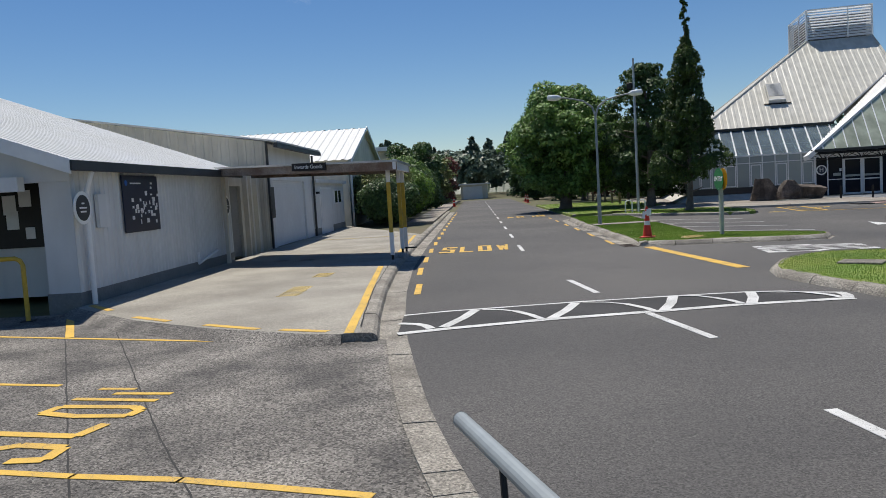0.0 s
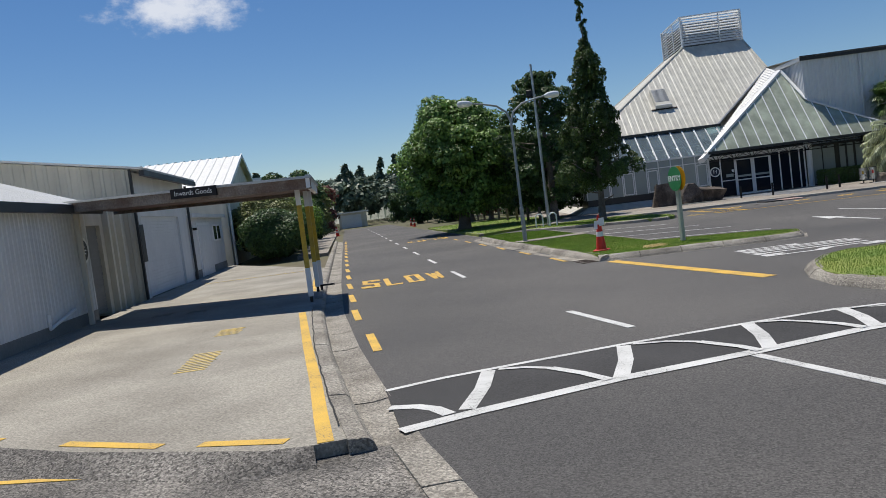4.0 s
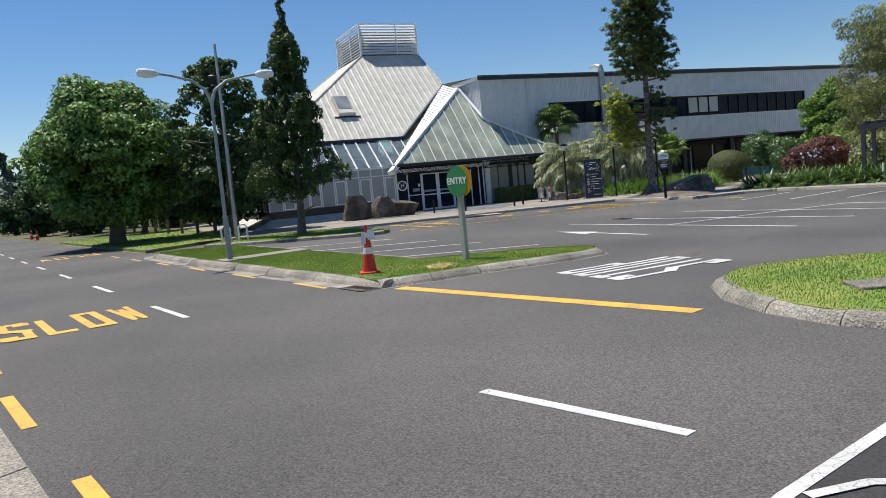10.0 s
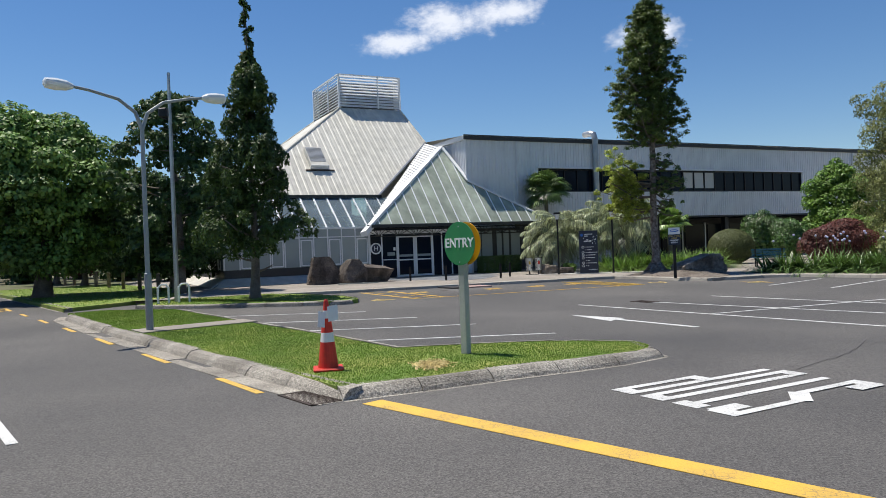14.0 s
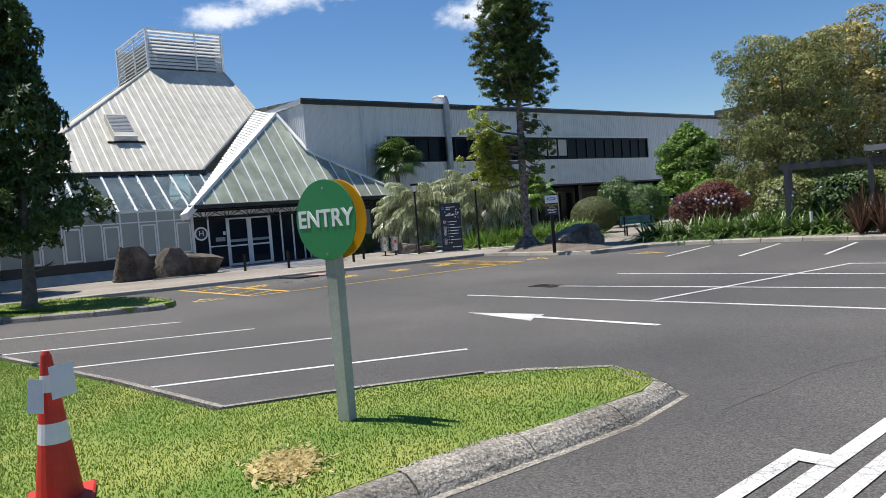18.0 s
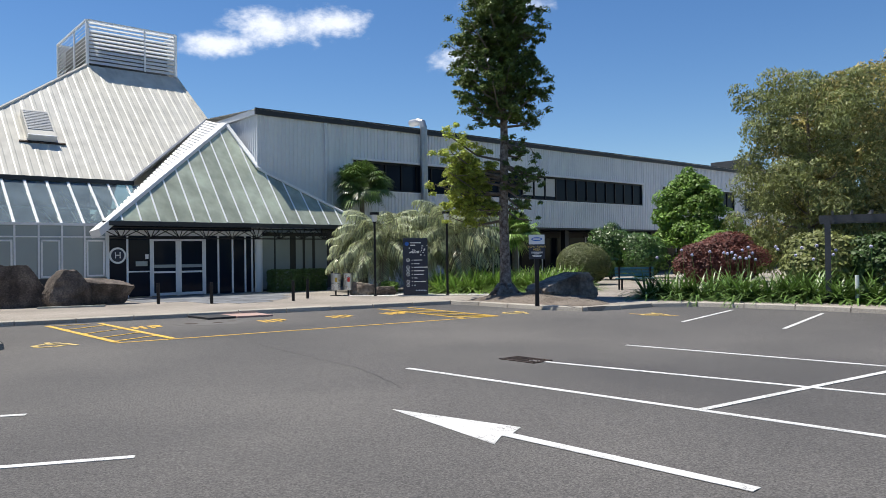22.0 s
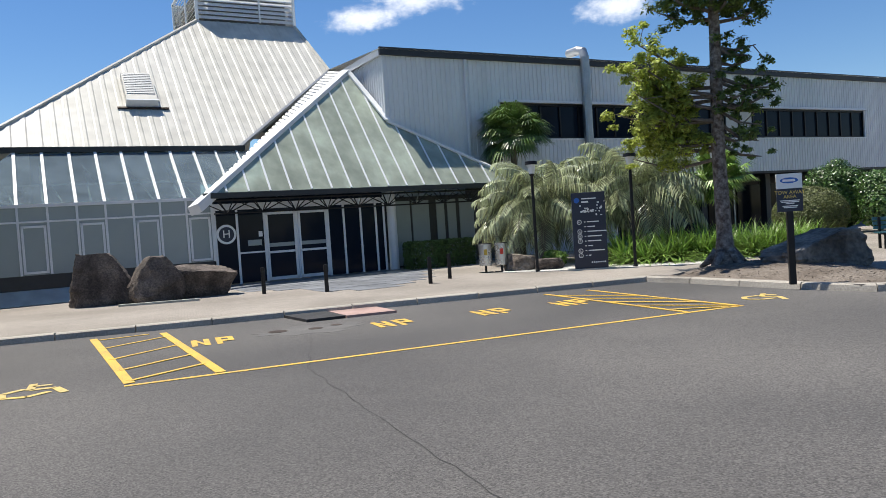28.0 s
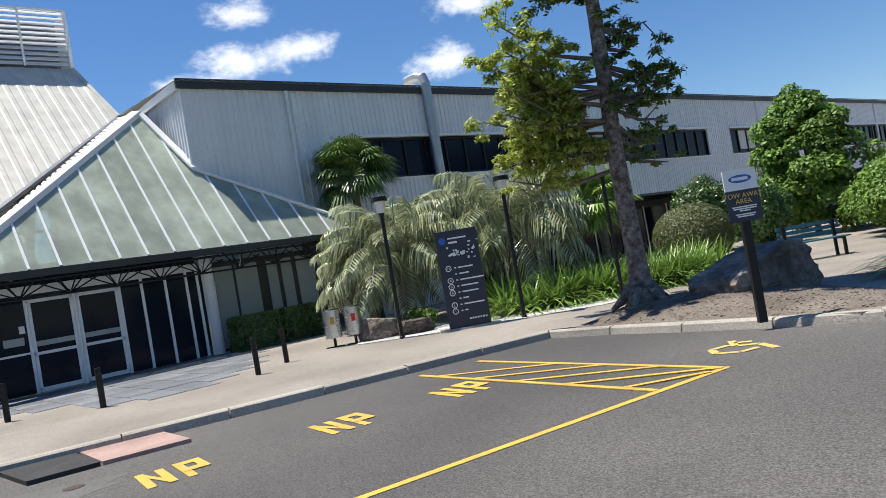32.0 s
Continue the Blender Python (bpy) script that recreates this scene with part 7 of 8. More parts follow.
def strap_bed(name, pts, leaf, label, count, length, width, seed, flowers=0, spread=1.0):
    rng = random.Random(seed)
    bm = bmesh.new()
    fl = bmesh.new()
    for x, y in pts:
        blades(bm, x, y, 0.12, count, length, width, rng, spread)
        for _ in range(flowers):
            if rng.random() < 0.22:
                a, r, h = rng.uniform(0, 6.28), rng.uniform(0, 0.4), length * rng.uniform(1.0, 1.35)
                c = Vector((x + r * math.cos(a), y + r * math.sin(a), 0.12 + h))
                tube(bm, [(x, y, 0.12), tuple(c)], 0.006, 4)
                bmesh.ops.create_icosphere(fl, subdivisions=1, radius=0.05, matrix=Matrix.Translation(c))
    t = thing(name, Matrix.Identity(4), label, "plants")
    tagged(part("leaves", bm, leaf, t), kind="stuff")
    if flowers:
        tagged(part("flowers", fl, "flower", t), kind="stuff")
    else:
        fl.free()
    return t


rng = random.Random(90)
strap_bed("ground_cover", [(-0.5 + 5.6 * rng.random(), 46.75 + 2.0 * rng.random()) for i in range(140)], "leaf_strap", "dense bed of bright green strap-leaved plants", 42, 1.2, 0.036, 91, spread=1.6)
for k_, (bx0, by0, bx1, by1, nn) in enumerate(((4.4, 40.6, 6.6, 39.4, 22), (6.4, 39.3, 7.7, 37.6, 20), (7.4, 38.3, 8.9, 36.0, 18))):
    strap_bed("lily_bed", [(bx0 + (bx1 - bx0) * i / nn + rng.uniform(-0.1, 0.75), by0 + (by1 - by0) * i / nn + rng.uniform(-0.1, 0.75)) for i in range(nn)], "leaf_lily", "dense bed of agapanthus with pale lilac flower heads", 46, 1.15, 0.05, 92 + k_, 2, spread=1.8)
for i, (x_, y_) in enumerate(((8.7, 35.0), (9.1, 34.6), (9.9, 34.0), (11.0, 32.9))):
    strap_bed("flax_bush", [(x_, y_), (x_ + 0.3, y_ + 0.2), (x_ - 0.25, y_ - 0.2)], "leaf_flax", "bronze-brown spiky flax bush", 60, 1.5, 0.028, 95 + i, spread=0.8)

# ---- entrance garden, mound, boulders ----
slab("gravel_bed", [(-3.9, 46.8), (-3.0, 46.3), (-1.2, 45.7), (1.0, 45.2), (2.0, 45.6), (3.6, 46.8), (4.2, 47.6), (2, 50.5), (-3, 52)], 0.0, 0.135, "gravel", "white gravel bed of the entrance garden", "garden bed")
bm = bmesh.new()
bed = [(-0.75, 42.55), (-0.3, 41.6), (0.2, 40.65), (0.9, 39.4), (1.35, 38.75), (1.75, 38.55), (2.6, 39.0), (3.1, 40.4), (3.3, 42.4), (2.6, 44.2), (1.0, 44.4)]
cx_, cy_ = 1.2, 42.0
c0 = bm.verts.new((cx_, cy_, 0.34))
r1 = [bm.verts.new(((x - cx_) * 0.6 + cx_, (y - cy_) * 0.6 + cy_, 0.27)) for x, y in bed]
r2 = [bm.verts.new((x, y, 0.10)) for x, y in bed]
for i in range(len(bed)):
    j = (i + 1) % len(bed)
    bm.faces.new((c0, r1[i], r1[j]))
    bm.faces.new((r1[i], r2[i], r2[j], r1[j]))
structure(mesh_ob("garden_mound", bm, "soil"), "low mulched mound round the tall conifer", "garden bed")


def mound_height(x, y):
    """Height of the mound's surface, or nothing outside it."""
    for (x0, y0), (x1, y1) in zip(bed, bed[1:] + bed[:1]):
        det = (x0 - cx_) * (y1 - cy_) - (x1 - cx_) * (y0 - cy_)
        u = ((x - cx_) * (y1 - cy_) - (x1 - cx_) * (y - cy_)) / det
        v = ((x0 - cx_) * (y - cy_) - (x - cx_) * (y0 - cy_)) / det
        if u >= 0 and v >= 0:
            k = u + v
            return None if k > 0.95 else 0.34 - 0.07 * k / 0.6 if k < 0.6 else 0.27 - 0.17 * (k - 0.6) / 0.4
    return None


rng = random.Random(99)
bm = bmesh.new()
for i in range(3400):
    x, y = rng.uniform(-0.7, 3.2), rng.uniform(38.7, 44.3)
    z = mound_height(x, y)
    if z:
        s, a = rng.uniform(0.01, 0.04), rng.uniform(0, 6.28)
        bm.faces.new([bm.verts.new((x + s * math.cos(a + b), y + s * 0.45 * math.sin(a + b), z + 0.004 + 0.004 * math.sin(b))) for b in (0, 1.6, 3.1, 4.7)])
tagged(mesh_ob("bark_chips", bm, "chip"), "bark chips and twigs on the mound", "mulch", kind="stuff")


def boulder(x, y, z, rx, ry, rz, seed, mat, label, rot=0, cuts=(), square=0.8):
    """A squared-off lump, split along the given planes (normal and distance), then roughened at three scales."""
    bm = bmesh.new()
    bmesh.ops.create_icosphere(bm, subdivisions=5, radius=1.0)
    off = Vector((seed * 1.7, seed * 0.9, seed))
    for v in bm.verts:
        p = Vector([math.copysign(abs(c) ** square, c) for c in v.co])
        p *= 1 + noise.noise(p * 1.3 + off) * 0.22
        for nx, ny, nz, d in cuts:
            n = Vector((nx, ny, nz)).normalized()
            over = p.dot(n) - d
            if over > 0:
                p -= n * over * 0.93
        rough = noise.noise(p * 3.4 + off) * 0.075 + abs(noise.noise(p * 7.5 + off)) * 0.07 + noise.noise(p * 17 + off) * 0.022
        p *= 1 + rough
        v.co = Vector((p.x * rx, p.y * ry, (max(-0.75, p.z) + 0.7) * rz))
    ob = mesh_ob("boulder", bm, mat)
    ob.matrix_basis = pose(x, y, z, 0, 0, rot)
    return tagged(ob, label, "rock")


boulder(-13.95, 45.0, 0.1, 0.8, 0.55, 0.86, 3, "rock", "tall flat-topped brown boulder with dark vertical streaks", 20, ((0, 0.1, 1, 0.72), (0.75, 0, 0.5, 0.62), (-0.95, 0, 0.25, 0.8), (0, -1, 0.12, 0.72)), 0.6)
boulder(-12.65, 45.0, 0.1, 0.68, 0.55, 0.72, 7, "rock", "pointed rough brown boulder with lichen flecks", 30, ((0.8, 0, 0.62, 0.74), (-0.75, 0, 0.6, 0.68), (0, 0, 1, 0.85), (0, -1, 0.3, 0.75)), 0.85)
boulder(-11.75, 45.6, 0.1, 0.92, 0.5, 0.56, 9, "rock", "long low wedge-shaped boulder with a pale sloping top", 22, ((0.22, -0.15, 1, 0.6), (0, -1, -0.5, 0.6), (0.9, -0.1, -0.35, 0.82)), 0.65)
boulder(2.25, 41.95, 0.17, 1.08, 0.62, 0.52, 12, "rockgrey", "large grey lichen-marked boulder on the mound", 15, ((-0.55, 0, 0.85, 0.42), (0, 0, 1, 0.72), (0.95, 0, 0.25, 0.85), (0, -1, 0.2, 0.8)), 0.65)
boulder(-3.3, 47.4, 0.1, 0.45, 0.36, 0.34, 14, "rockgrey", "small grey garden boulder", 0, ((0.2, 0, 1, 0.6),))
boulder(-2.6, 47.0, 0.1, 0.4, 0.27, 0.26, 15, "rock", "small flat garden boulder", 0, ((0, 0, 1, 0.5),))
shrub("low_plant", -2.3, 47.7, 0.12, (0.4, 0.4, 0.25), "leaf_bright", 700, 0.06, "low yellow-green plant beside the boulders", 75)
tagged(mesh_ob("timber_edging", prismbm([(-13.2, 44.0), (-11.4, 44.3), (-11.42, 44.42), (-13.22, 44.12)], 0.11, 0.17), "timberpost"), "loose weathered plank before the boulders", "plank")

# ---- street furniture ----
es = thing("entry_sign", pose(-7.58, 21.2, 0.12, 0, 0, -46), "round green ENTRY sign with orange backing disc on a timber post", "sign")
part("post", boxbm(-0.06, 0.06, -0.045, 0.045, -0.1, 1.42, bev=0.008), "timberpost", es, "weathered grey timber post")
dk = part("disc", tubebm([(0, -0.062, 1.56), (0, -0.05, 1.56)], 0.305, 48), "green", es, "green disc with white lettering")
lettering("ENTRY", 0.185, pose(0.0, -0.064, 1.565, 90, 0, 0), "signwhite", dk, "lettering", 0.002, bold=0.004)
ring = part("back_disc", tubebm([(0.0, 0.05, 1.56), (0.0, 0.065, 1.56)], 0.305, 48), "orange", es, "orange disc facing away")
part("spacer", boxbm(-0.04, 0.04, -0.06, 0.06, 1.36, 1.75), "timberpost", es)
for z in (1.3, 1.8):
    part("screw", tubebm([(0, -0.062, z), (0, -0.068, z)], 0.01, 8), "steel", dk)


def cone(x, y, z, rot, sign):
    c = thing("traffic_cone", pose(x, y, z, 0, 0, rot), "red traffic cone with white bands, slightly battered", "traffic cone", "traffic cones")
    part("base", boxbm(-0.19, 0.19, -0.19, 0.19, 0.0, 0.035, bev=0.012), "conered", c)
    pr = lambda h: 0.135 - 0.105 * h / 0.87
    for z0, z1, m in ((0.03, 0.36, "conered"), (0.36, 0.48, "conewhite"), (0.48, 0.66, "conered"), (0.66, 0.76, "conewhite"), (0.76, 0.88, "conered")):
        part("body" if m == "conered" else "band", tubebm([(0, 0, z0), (0, 0, z1)], [pr(z0), pr(z1)], 20), m, c)
    part("cap", tubebm([(0, 0, 0.88), (0, 0, 0.9)], [0.026, 0.018], 12), "conered", c)
    if sign:
        part("paper_notice", solid(bmesh.new(), [[(0.02, -0.09, 0.62), (0.15, -0.07, 0.64), (0.14, -0.05, 0.83), (0.01, -0.06, 0.81)]], 0.002), "paper", c, "taped white paper notice")
        part("paper_notice", solid(bmesh.new(), [[(-0.12, -0.07, 0.56), (-0.03, -0.1, 0.55), (-0.02, -0.07, 0.74), (-0.1, -0.05, 0.76)]], 0.002), "paper", c)


cone(-9.35, 20.2, 0.13, 12, True)
for u_, v_ in ((78, 5.8), (79.5, -1.9), (81, -2.0), (83, 5.9)):
    cone(*R(u_, v_), 0.0, 0, False)

lp = thing("street_lamp", RM @ pose(5.16, 29.2, 0.12), "grey twin-armed steel street lamp on the grass", "street lamp")
part("pole", tubebm([(0, 0, -0.05), (0, 0, 1.2), (0, 0, 1.22), (0, 0, 4.25)], [0.075, 0.07, 0.05, 0.042], 12), "lampgrey", lp)
for s in (-1, 1):
    ar = part("arm", tubebm([(0, 0, 4.2), (s * 0.12, 0, 4.55), (s * 0.45, 0, 4.8), (s * 1.0, 0, 4.93), (s * 1.35, 0, 4.98)], [0.045, 0.04, 0.035, 0.03, 0.03], 10), "lampgrey", lp)
    hd_ = part("lamp_head", tubebm([(s * 1.28, 0, 4.97), (s * 1.4, 0, 4.98), (s * 1.6, 0, 4.99), (s * 1.78, 0, 5.0), (s * 1.82, 0, 5.0)], [0.045, 0.1, 0.12, 0.1, 0.04], 14), "lens", ar, "pale rounded lantern head")
mp = thing("mast_pole", pose(-17.3, 35.75, 0.1), "tall thin pale steel mast with a camera box", "mast")
part("pole", tubebm([(0, 0, -0.1), (0, 0, 7.8)], [0.085, 0.05], 12), "steel", mp)
part("camera_box", boxbm(-0.35, -0.08, -0.12, 0.12, 6.3, 6.6, bev=0.02), "black", mp)
part("bracket", tubebm([(-0.3, 0, 6.3), (0, 0, 6.2)], 0.03, 6), "black", mp)
br = thing("hoop_rail", pose(-17.25, 35.1, 0.1, 0, 0, 20), "white steel hoop guard round the mast", "barrier")
for x in (-0.4, 0.25):
    part("hoop", tubebm([(x, 0, 0), (x, 0, 0.55), (x + 0.1, 0, 0.65), (x + 0.25, 0, 0.65), (x + 0.33, 0, 0.55), (x + 0.33, 0, 0)], 0.035, 8), "trimwhite", br)


def bollard(x, y, rot=0):
    b = thing("bollard", pose(x, y, 0.12, 0, 0, rot), "black steel bollard on the footpath", "bollard", "bollards before the entrance")
    part("shaft", tubebm([(0, 0, -0.02), (0, 0, 0.64), (0, 0, 0.66)], [0.05, 0.05, 0.042], 14), "black", b)
    part("band", tubebm([(0, 0, 0.55), (0, 0, 0.56)], 0.053, 14), "dark", b)


for x, y in ((-10.0, 45.0), (-8.34, 44.35), (-5.85, 44.75), (-5.35, 46.0)):
    bollard(x, y)


def garden_lamp(x, y):
    g = thing("garden_lamp", pose(x, y, 0.12), "slim black post lamp with a clear tapered lens", "lamp", "post lamps")
    part("post", tubebm([(0, 0, -0.05), (0, 0, 0.05), (0, 0, 0.06), (0, 0, 2.62)], [0.06, 0.06, 0.04, 0.04], 12), "black", g)
    hd = part("lens", tubebm([(0, 0, 2.62), (0, 0, 2.86)], [0.075, 0.115], 16), "lens", g)
    part("cap", tubebm([(0, 0, 2.86), (0, 0, 2.95)], [0.17, 0.16], 20), "black", hd)
    part("collar", tubebm([(0, 0, 2.56), (0, 0, 2.63)], [0.05, 0.075], 12), "black", g)


garden_lamp(-2.99, 46.35)
garden_lamp(-0.52, 45.75)
garden_lamp(1.58, 45.5)

mb = thing("map_totem", pose(-1.62, 45.95, 0.12, 0, 0, -6), "tall navy campus map and directory totem", "sign")
part("panel", boxbm(-0.43, 0.43, -0.06, 0.06, 0.02, 2.02, bev=0.006), "navy", mb)
part("base", boxbm(-0.62, 0.62, -0.2, 0.2, -0.02, 0.035), "steel", mb)
part("badge", tubebm([(-0.3, -0.06, 1.82), (-0.3, -0.066, 1.82)], 0.07, 18), "blueink", mb)
part("heading_bar", boxbm(-0.18, 0.2, -0.064, -0.06, 1.84, 1.87), "signwhite", mb)
part("heading_bar", boxbm(-0.18, 0.0, -0.064, -0.06, 1.75, 1.79), "signwhite", mb)
rng = random.Random(17)
for i in range(34):
    xx, zz = rng.gauss(0.0, 0.14), rng.gauss(1.55, 0.06)
    if i % 4 == 0:
        xx, zz = rng.gauss(0.28, 0.05), rng.gauss(1.63, 0.1)
    w, h = rng.uniform(0.01, 0.03), rng.uniform(0.008, 0.025)
    part("map_block", boxbm(xx - w, xx + w, -0.064, -0.06, zz - h, zz + h), "signwhite", mb)
zz = 1.25
for ch, n in (("H", 1), ("", 0), ("A", 1), ("B", 1), ("B", 1), ("", 0), ("L", 1), ("J", 1)):
    if n:
        part("ring", tubebm([(-0.26, -0.06, zz), (-0.26, -0.065, zz)], 0.062, 18), "signwhite", mb)
        part("ring_centre", tubebm([(-0.26, -0.065, zz), (-0.26, -0.067, zz)], 0.046, 18), "navy", mb)
        lettering(ch, 0.07, pose(-0.26, -0.069, zz, 90, 0, 0), "signwhite", mb, "ring_letter", 0.001)
    L_ = (0.3, 0.2, 0.5, 0.36, 0.34, 0.12, 0.42, 0.06)[int((1.25 - zz) / 0.125 + 0.5) % 8]
    part("text_bar", boxbm(-0.06, -0.06 + L_, -0.064, -0.06, zz - 0.014, zz + 0.014), "signwhite", mb)
    part("arrow_bar", boxbm(-0.14, -0.1, -0.064, -0.06, zz - 0.012, zz + 0.012), "signwhite", mb)
    zz -= 0.125
for k in range(7):
    part("icon", tubebm([(0.02 + 0.055 * k, -0.06, 0.19), (0.02 + 0.055 * k, -0.065, 0.19)], 0.022, 12), "signwhite", mb)

tw = thing("tow_away_sign", pose(0.55, 39.45, 0.2, 0, 0, -8), "tow-away area sign on a black post", "sign")
part("post", boxbm(-0.055, 0.055, -0.04, 0.04, -0.1, 1.3, bev=0.006), "black", tw)
part("top_panel", boxbm(-0.215, 0.215, -0.06, -0.04, 1.58, 1.84), "signwhite", tw)
part("panel", boxbm(-0.215, 0.215, -0.06, -0.04, 1.18, 1.58), "navy", tw)
part("logo", tubebm([(0.0, -0.06, 1.72), (0.0, -0.063, 1.72)], 0.1, 24), "blueink", tw)
bpy.data.objects["logo"].data.transform(Matrix.Translation((0, 0, 1.72)) @ Matrix.Diagonal((1.5, 1, 0.5, 1)) @ Matrix.Translation((0, 0, -1.72)))
part("logo_bar", boxbm(-0.11, 0.1, -0.067, -0.063, 1.70, 1.74), "signwhite", tw)
lettering("TOW AWAY", 0.088, pose(0, -0.064, 1.51, 90, 0, 0), "gold", tw, "lettering", 0.001)
lettering("AREA", 0.088, pose(0, -0.064, 1.435, 90, 0, 0), "gold", tw, "lettering", 0.001)
for z, w in ((1.37, 0.16), (1.345, 0.15), (1.32, 0.07), (1.275, 0.13), (1.25, 0.11)):
    part("text_bar", boxbm(-w, w, -0.064, -0.06, z - 0.008, z + 0.008), "signwhite", tw)

for dx, yellow in ((0.0, True), (0.5, False)):
    x_, y_ = -4.3 + dx * 0.9, 47.35
    bn = thing("litter_bin", pose(x_, y_, 0.12), "round brushed-steel litter bin on a stand", "bin", "pair of bins")
    part("drum", tubebm([(0, 0, 0.2), (0, 0, 0.8)], 0.18, 26), "stainless", bn)
    part("lid", tubebm([(0, 0, 0.8), (0, 0, 0.82)], [0.185, 0.17], 26), "black", bn)
    part("leg", boxbm(-0.03, 0.03, -0.03, 0.03, 0.0, 0.24), "black", bn)
    part("label_panel", boxbm(-0.045, 0.045, -0.188, -0.17, 0.5, 0.66), "yellowpaint" if yellow else "conered", bn)
    part("foot", boxbm(-0.2, 0.2, -0.06, 0.06, 0.0, 0.02), "black", bn)

bt = thing("park_bench", pose(6.95, 46.3, 0.12, 0, 0, -10), "blue-green slatted park bench on the path", "bench")
for k in range(4):
    part("seat_slat", boxbm(-0.75, 0.75, -0.22 + 0.11 * k, -0.13 + 0.11 * k, 0.42, 0.45), "bench", bt)
for k in range(3):
    part("back_slat", boxbm(-0.75, 0.75, 0.2 + 0.03 * k, 0.225 + 0.03 * k, 0.52 + 0.12 * k, 0.61 + 0.12 * k), "bench", bt)
for x in (-0.6, 0.6):
    bm = boxbm(x - 0.03, x + 0.03, -0.2, 0.22, 0.38, 0.42)
    box(bm, x - 0.03, x + 0.03, -0.2, -0.14, 0, 0.38)
    box(bm, x - 0.03, x + 0.03, 0.18, 0.24, 0, 0.85)
    part("leg_frame", bm, "black", bt)

# handrail by the walker at the start
hrl = thing("handrail", Matrix.Identity(4), "grey steel tube handrail on a short post", "handrail")
A_, B_ = Vector((-1.79, 2.67, 0.83)), Vector((-0.55, 1.75, 0.93))
part("rail", tubebm([A_, B_, B_ + (B_ - A_) * 1.5], 0.035, 16), "lampgrey", hrl)
part("end_cap", tubebm([A_ - (B_ - A_).normalized() * 0.012, A_], [0.03, 0.037], 16), "lampgrey", hrl)
part("post", tubebm([(-1.25, 2.27, 0.0), (-1.25, 2.27, 0.62)], 0.035, 14), "black", hrl)
part("bracket", tubebm([(-1.25, 2.27, 0.6), (-1.27, 2.28, 0.7), (-1.3, 2.31, 0.84)], 0.013, 8), "black", hrl)

# low posts and rail fence beyond the islands
for k in range(8):
    x_, y_ = R(47 + 3.0 * k, 10.5)
    ps = thing("fence_post", pose(x_, y_, 0.1), "short dark timber fence post", "post", "fence posts")
    part("shaft", boxbm(-0.07, 0.07, -0.07, 0.07, -0.02, 0.85, bev=0.01), "bark", ps)

# pergola and house at the right-hand garden
pg = thing("pergola", pose(7.9, 37.3, 0.1, 0, 0, -40), "dark grey timber pergola with flat beams", "pergola")
for x in (0, 2.4, 4.6):
    for y in (0, 1.5):
        part("post", boxbm(x - 0.07, x + 0.07, y - 0.07, y + 0.07, 0, 2.2), "pergolagrey", pg)
for y in (0, 1.5):
    part("beam", boxbm(-0.2, 5.0, y - 0.05, y + 0.05, 2.15, 2.33), "pergolagrey", pg)
for k in range(11):
    part("rafter", boxbm(0.1 + 0.45 * k, 0.15 + 0.45 * k, -0.3, 1.8, 2.33, 2.43), "pergolagrey", pg)
hs = thing("garden_house", pose(10.35, 35.5, 0.1, 0, 0, -58), "single-storey pale block house with a dark flat roof", "house")
part("wall", boxbm(0.02, 12, 0.02, 8, 0, 2.5), "brick", hs)
rng = random.Random(31)
bwall = hs.children[0]
for r_ in range(12):
    for c_ in range(9):
        x0 = c_ * 0.42 - (0.21 if r_ % 2 else 0)
        if 1.0 < x0 + 0.2 < 2.6 and 4 <= r_ <= 9:
            continue
        part("brick", boxbm(max(0.02, x0), x0 + 0.4, 0.0, 0.03, r_ * 0.2 + 0.01, r_ * 0.2 + 0.19), "brick", bwall)
wn_ = part("window", boxbm(1.1, 2.6, -0.01, 0.04, 0.85, 2.0), "trimwhite", hs)
part("pane", boxbm(1.18, 2.52, -0.02, -0.01, 0.93, 1.92), "blind", wn_)
part("roof", boxbm(-0.6, 12.6, -0.7, 8.6, 2.5, 2.68), "rollgrey", hs)
part("post_white", tubebm([(-2.2, -0.9, 0), (-2.2, -0.9, 0.75)], 0.05, 10), "trimwhite", hs)

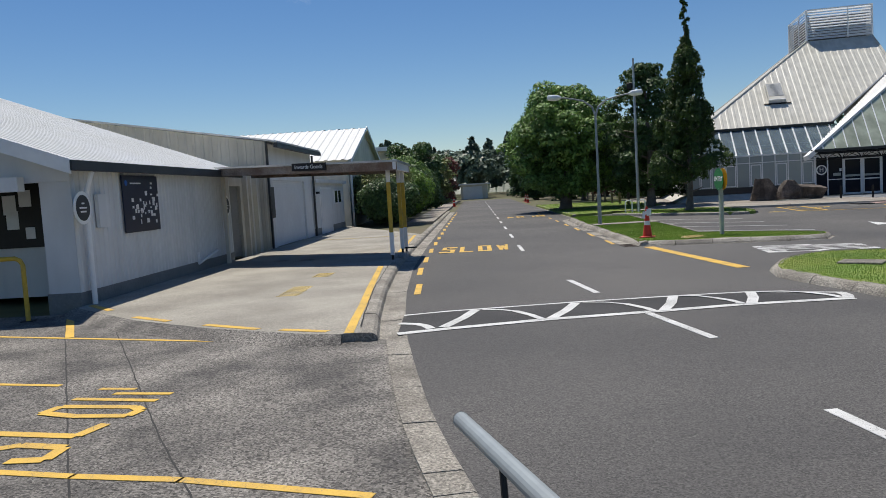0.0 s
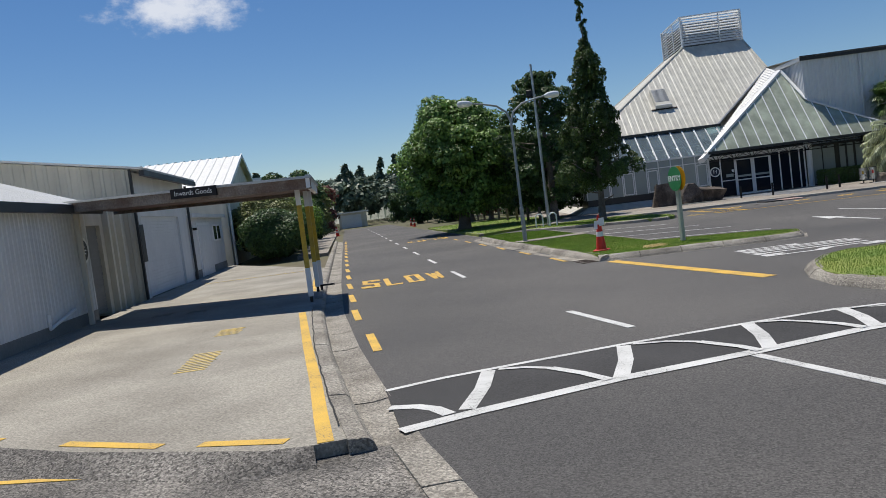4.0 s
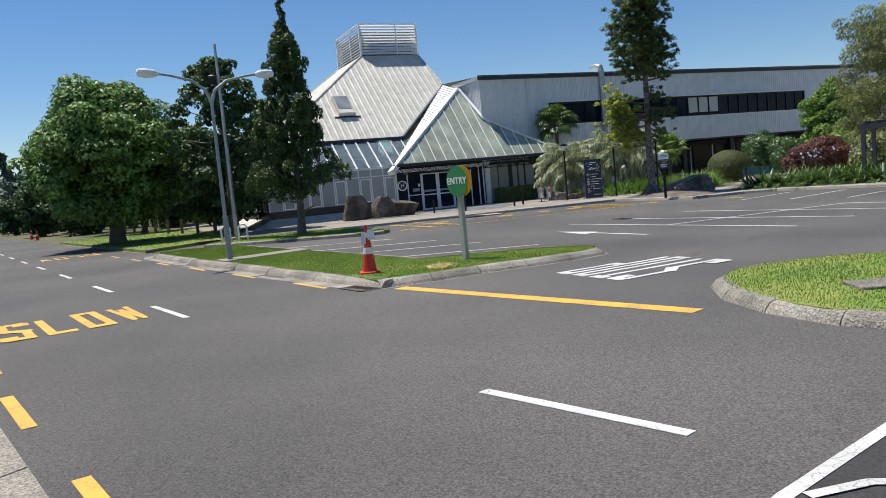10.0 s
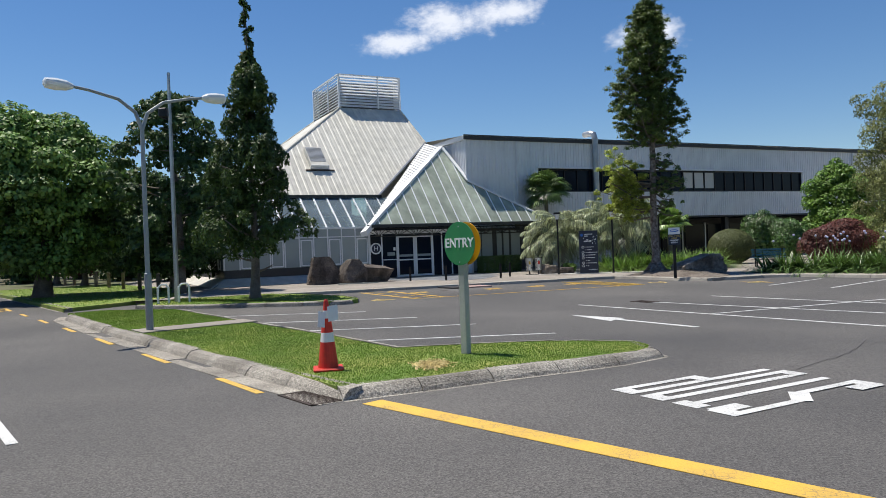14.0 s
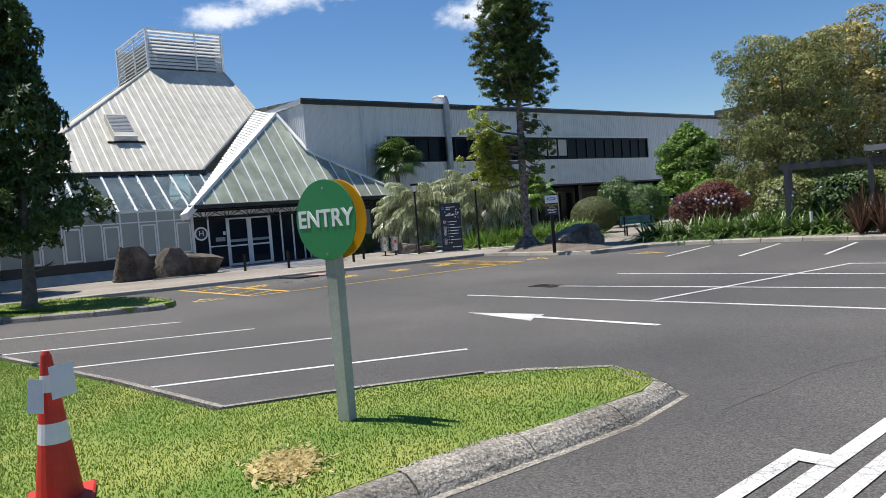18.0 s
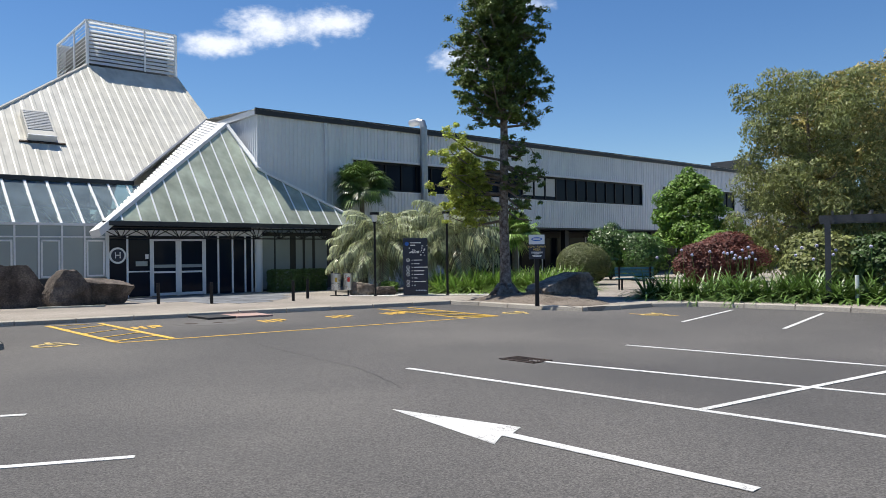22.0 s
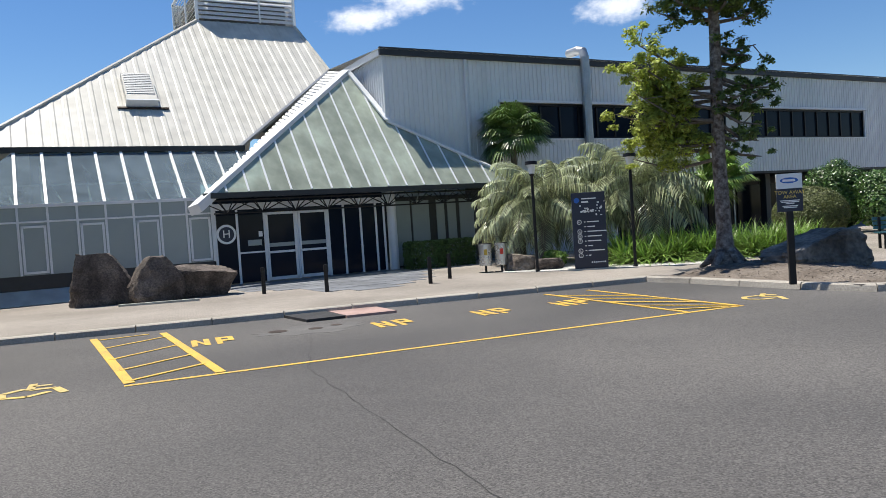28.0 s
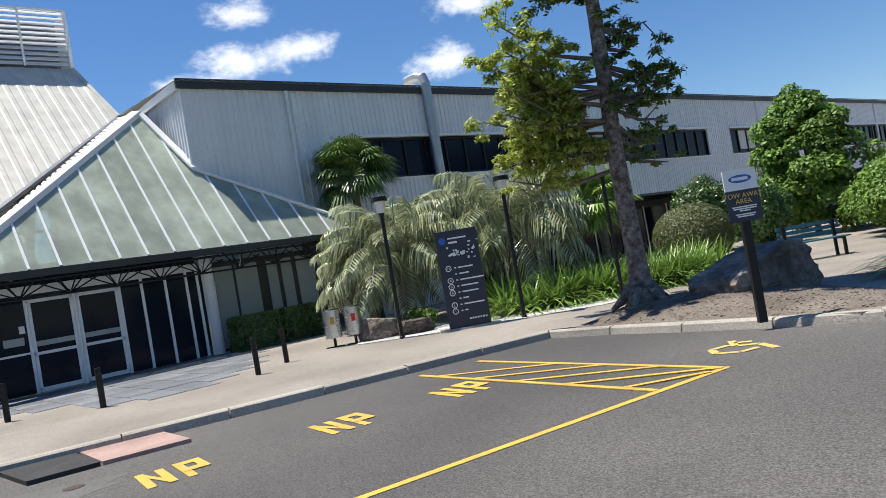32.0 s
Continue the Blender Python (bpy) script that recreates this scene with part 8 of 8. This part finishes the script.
# clouds: soft far-off sheets
def cloud(x, y, z, w, h, seed):
    m = bpy.data.materials.get("cloud") or bpy.data.materials.new("cloud")
    if not m.use_nodes:
        m.use_nodes = True
        n, l = m.node_tree.nodes, m.node_tree.links
        n.remove(n["Principled BSDF"])
        tc, mpn, nz = n.new("ShaderNodeTexCoord"), n.new("ShaderNodeMapping"), n.new("ShaderNodeTexNoise")
        oi = n.new("ShaderNodeObjectInfo")
        l.new(tc.outputs["Object"], mpn.inputs[0])
        l.new(oi.outputs["Location"], mpn.inputs["Location"])
        mpn.inputs["Scale"].default_value = (0.017, 0.017, 0.026)
        nz.inputs["Scale"].default_value, nz.inputs["Detail"].default_value, nz.inputs["Roughness"].default_value = 1.0, 9, 0.62
        l.new(mpn.outputs[0], nz.inputs["Vector"])
        gr = n.new("ShaderNodeTexGradient")
        gr.gradient_type = "SPHERICAL"
        mg = n.new("ShaderNodeMapping")
        mg.inputs["Location"].default_value = (-1, -1, 0)
        mg.inputs["Scale"].default_value = (2, 2, 2)
        l.new(tc.outputs["Generated"], mg.inputs[0])
        cmb = n.new("ShaderNodeVectorMath")
        cmb.operation = "MULTIPLY"
        cmb.inputs[1].default_value = (1, 0, 1)
        mg.inputs["Location"].default_value = (-1, 0, -1)
        l.new(mg.outputs[0], cmb.inputs[0])
        l.new(cmb.outputs[0], gr.inputs[0])
        ad = n.new("ShaderNodeMath")
        ad.operation = "MULTIPLY_ADD"
        ad.inputs[1].default_value = 0.7
        l.new(gr.outputs["Fac"], ad.inputs[0])
        l.new(nz.outputs[0], ad.inputs[2])
        mr = n.new("ShaderNodeMapRange")
        mr.interpolation_type = "SMOOTHSTEP"
        mr.inputs[1].default_value, mr.inputs[2].default_value = 0.70, 1.15
        mr.inputs[4].default_value = 0.8
        l.new(ad.outputs[0], mr.inputs[0])
        em, tr, mx = n.new("ShaderNodeEmission"), n.new("ShaderNodeBsdfTransparent"), n.new("ShaderNodeMixShader")
        em.inputs[0].default_value, em.inputs[1].default_value = (0.93, 0.95, 1.0, 1), 0.95
        l.new(mr.outputs[0], mx.inputs[0])
        l.new(tr.outputs[0], mx.inputs[1])
        l.new(em.outputs[0], mx.inputs[2])
        l.new(mx.outputs[0], n["Material Output"].inputs[0])
    bm = bmesh.new()
    bm.faces.new([bm.verts.new(p) for p in ((-w * 1.4, 0, -h * 1.3), (w * 1.4, 0, -h * 1.3), (w * 1.4, 0, h * 1.3), (-w * 1.4, 0, h * 1.3))])
    ob = mesh_ob("cloud_backdrop", bm, m)
    ob.matrix_basis = pose(x, y, z, 0, 0, math.degrees(math.atan2(y, x)) - 90)
    ob.visible_shadow = False
    structure(ob, "small white fair-weather cloud", "cloud")


for i, c in enumerate(((-117, 1507, 416, 95, 38), (-13, 1501, 452, 110, 48), (107, 1492, 465, 85, 42), (-11, 1473, 534, 75, 38), (366, 1468, 400, 85, 48), (433, 1419, 496, 90, 42), (-1128, 997, 429, 150, 52))):
    cloud(*c, i)
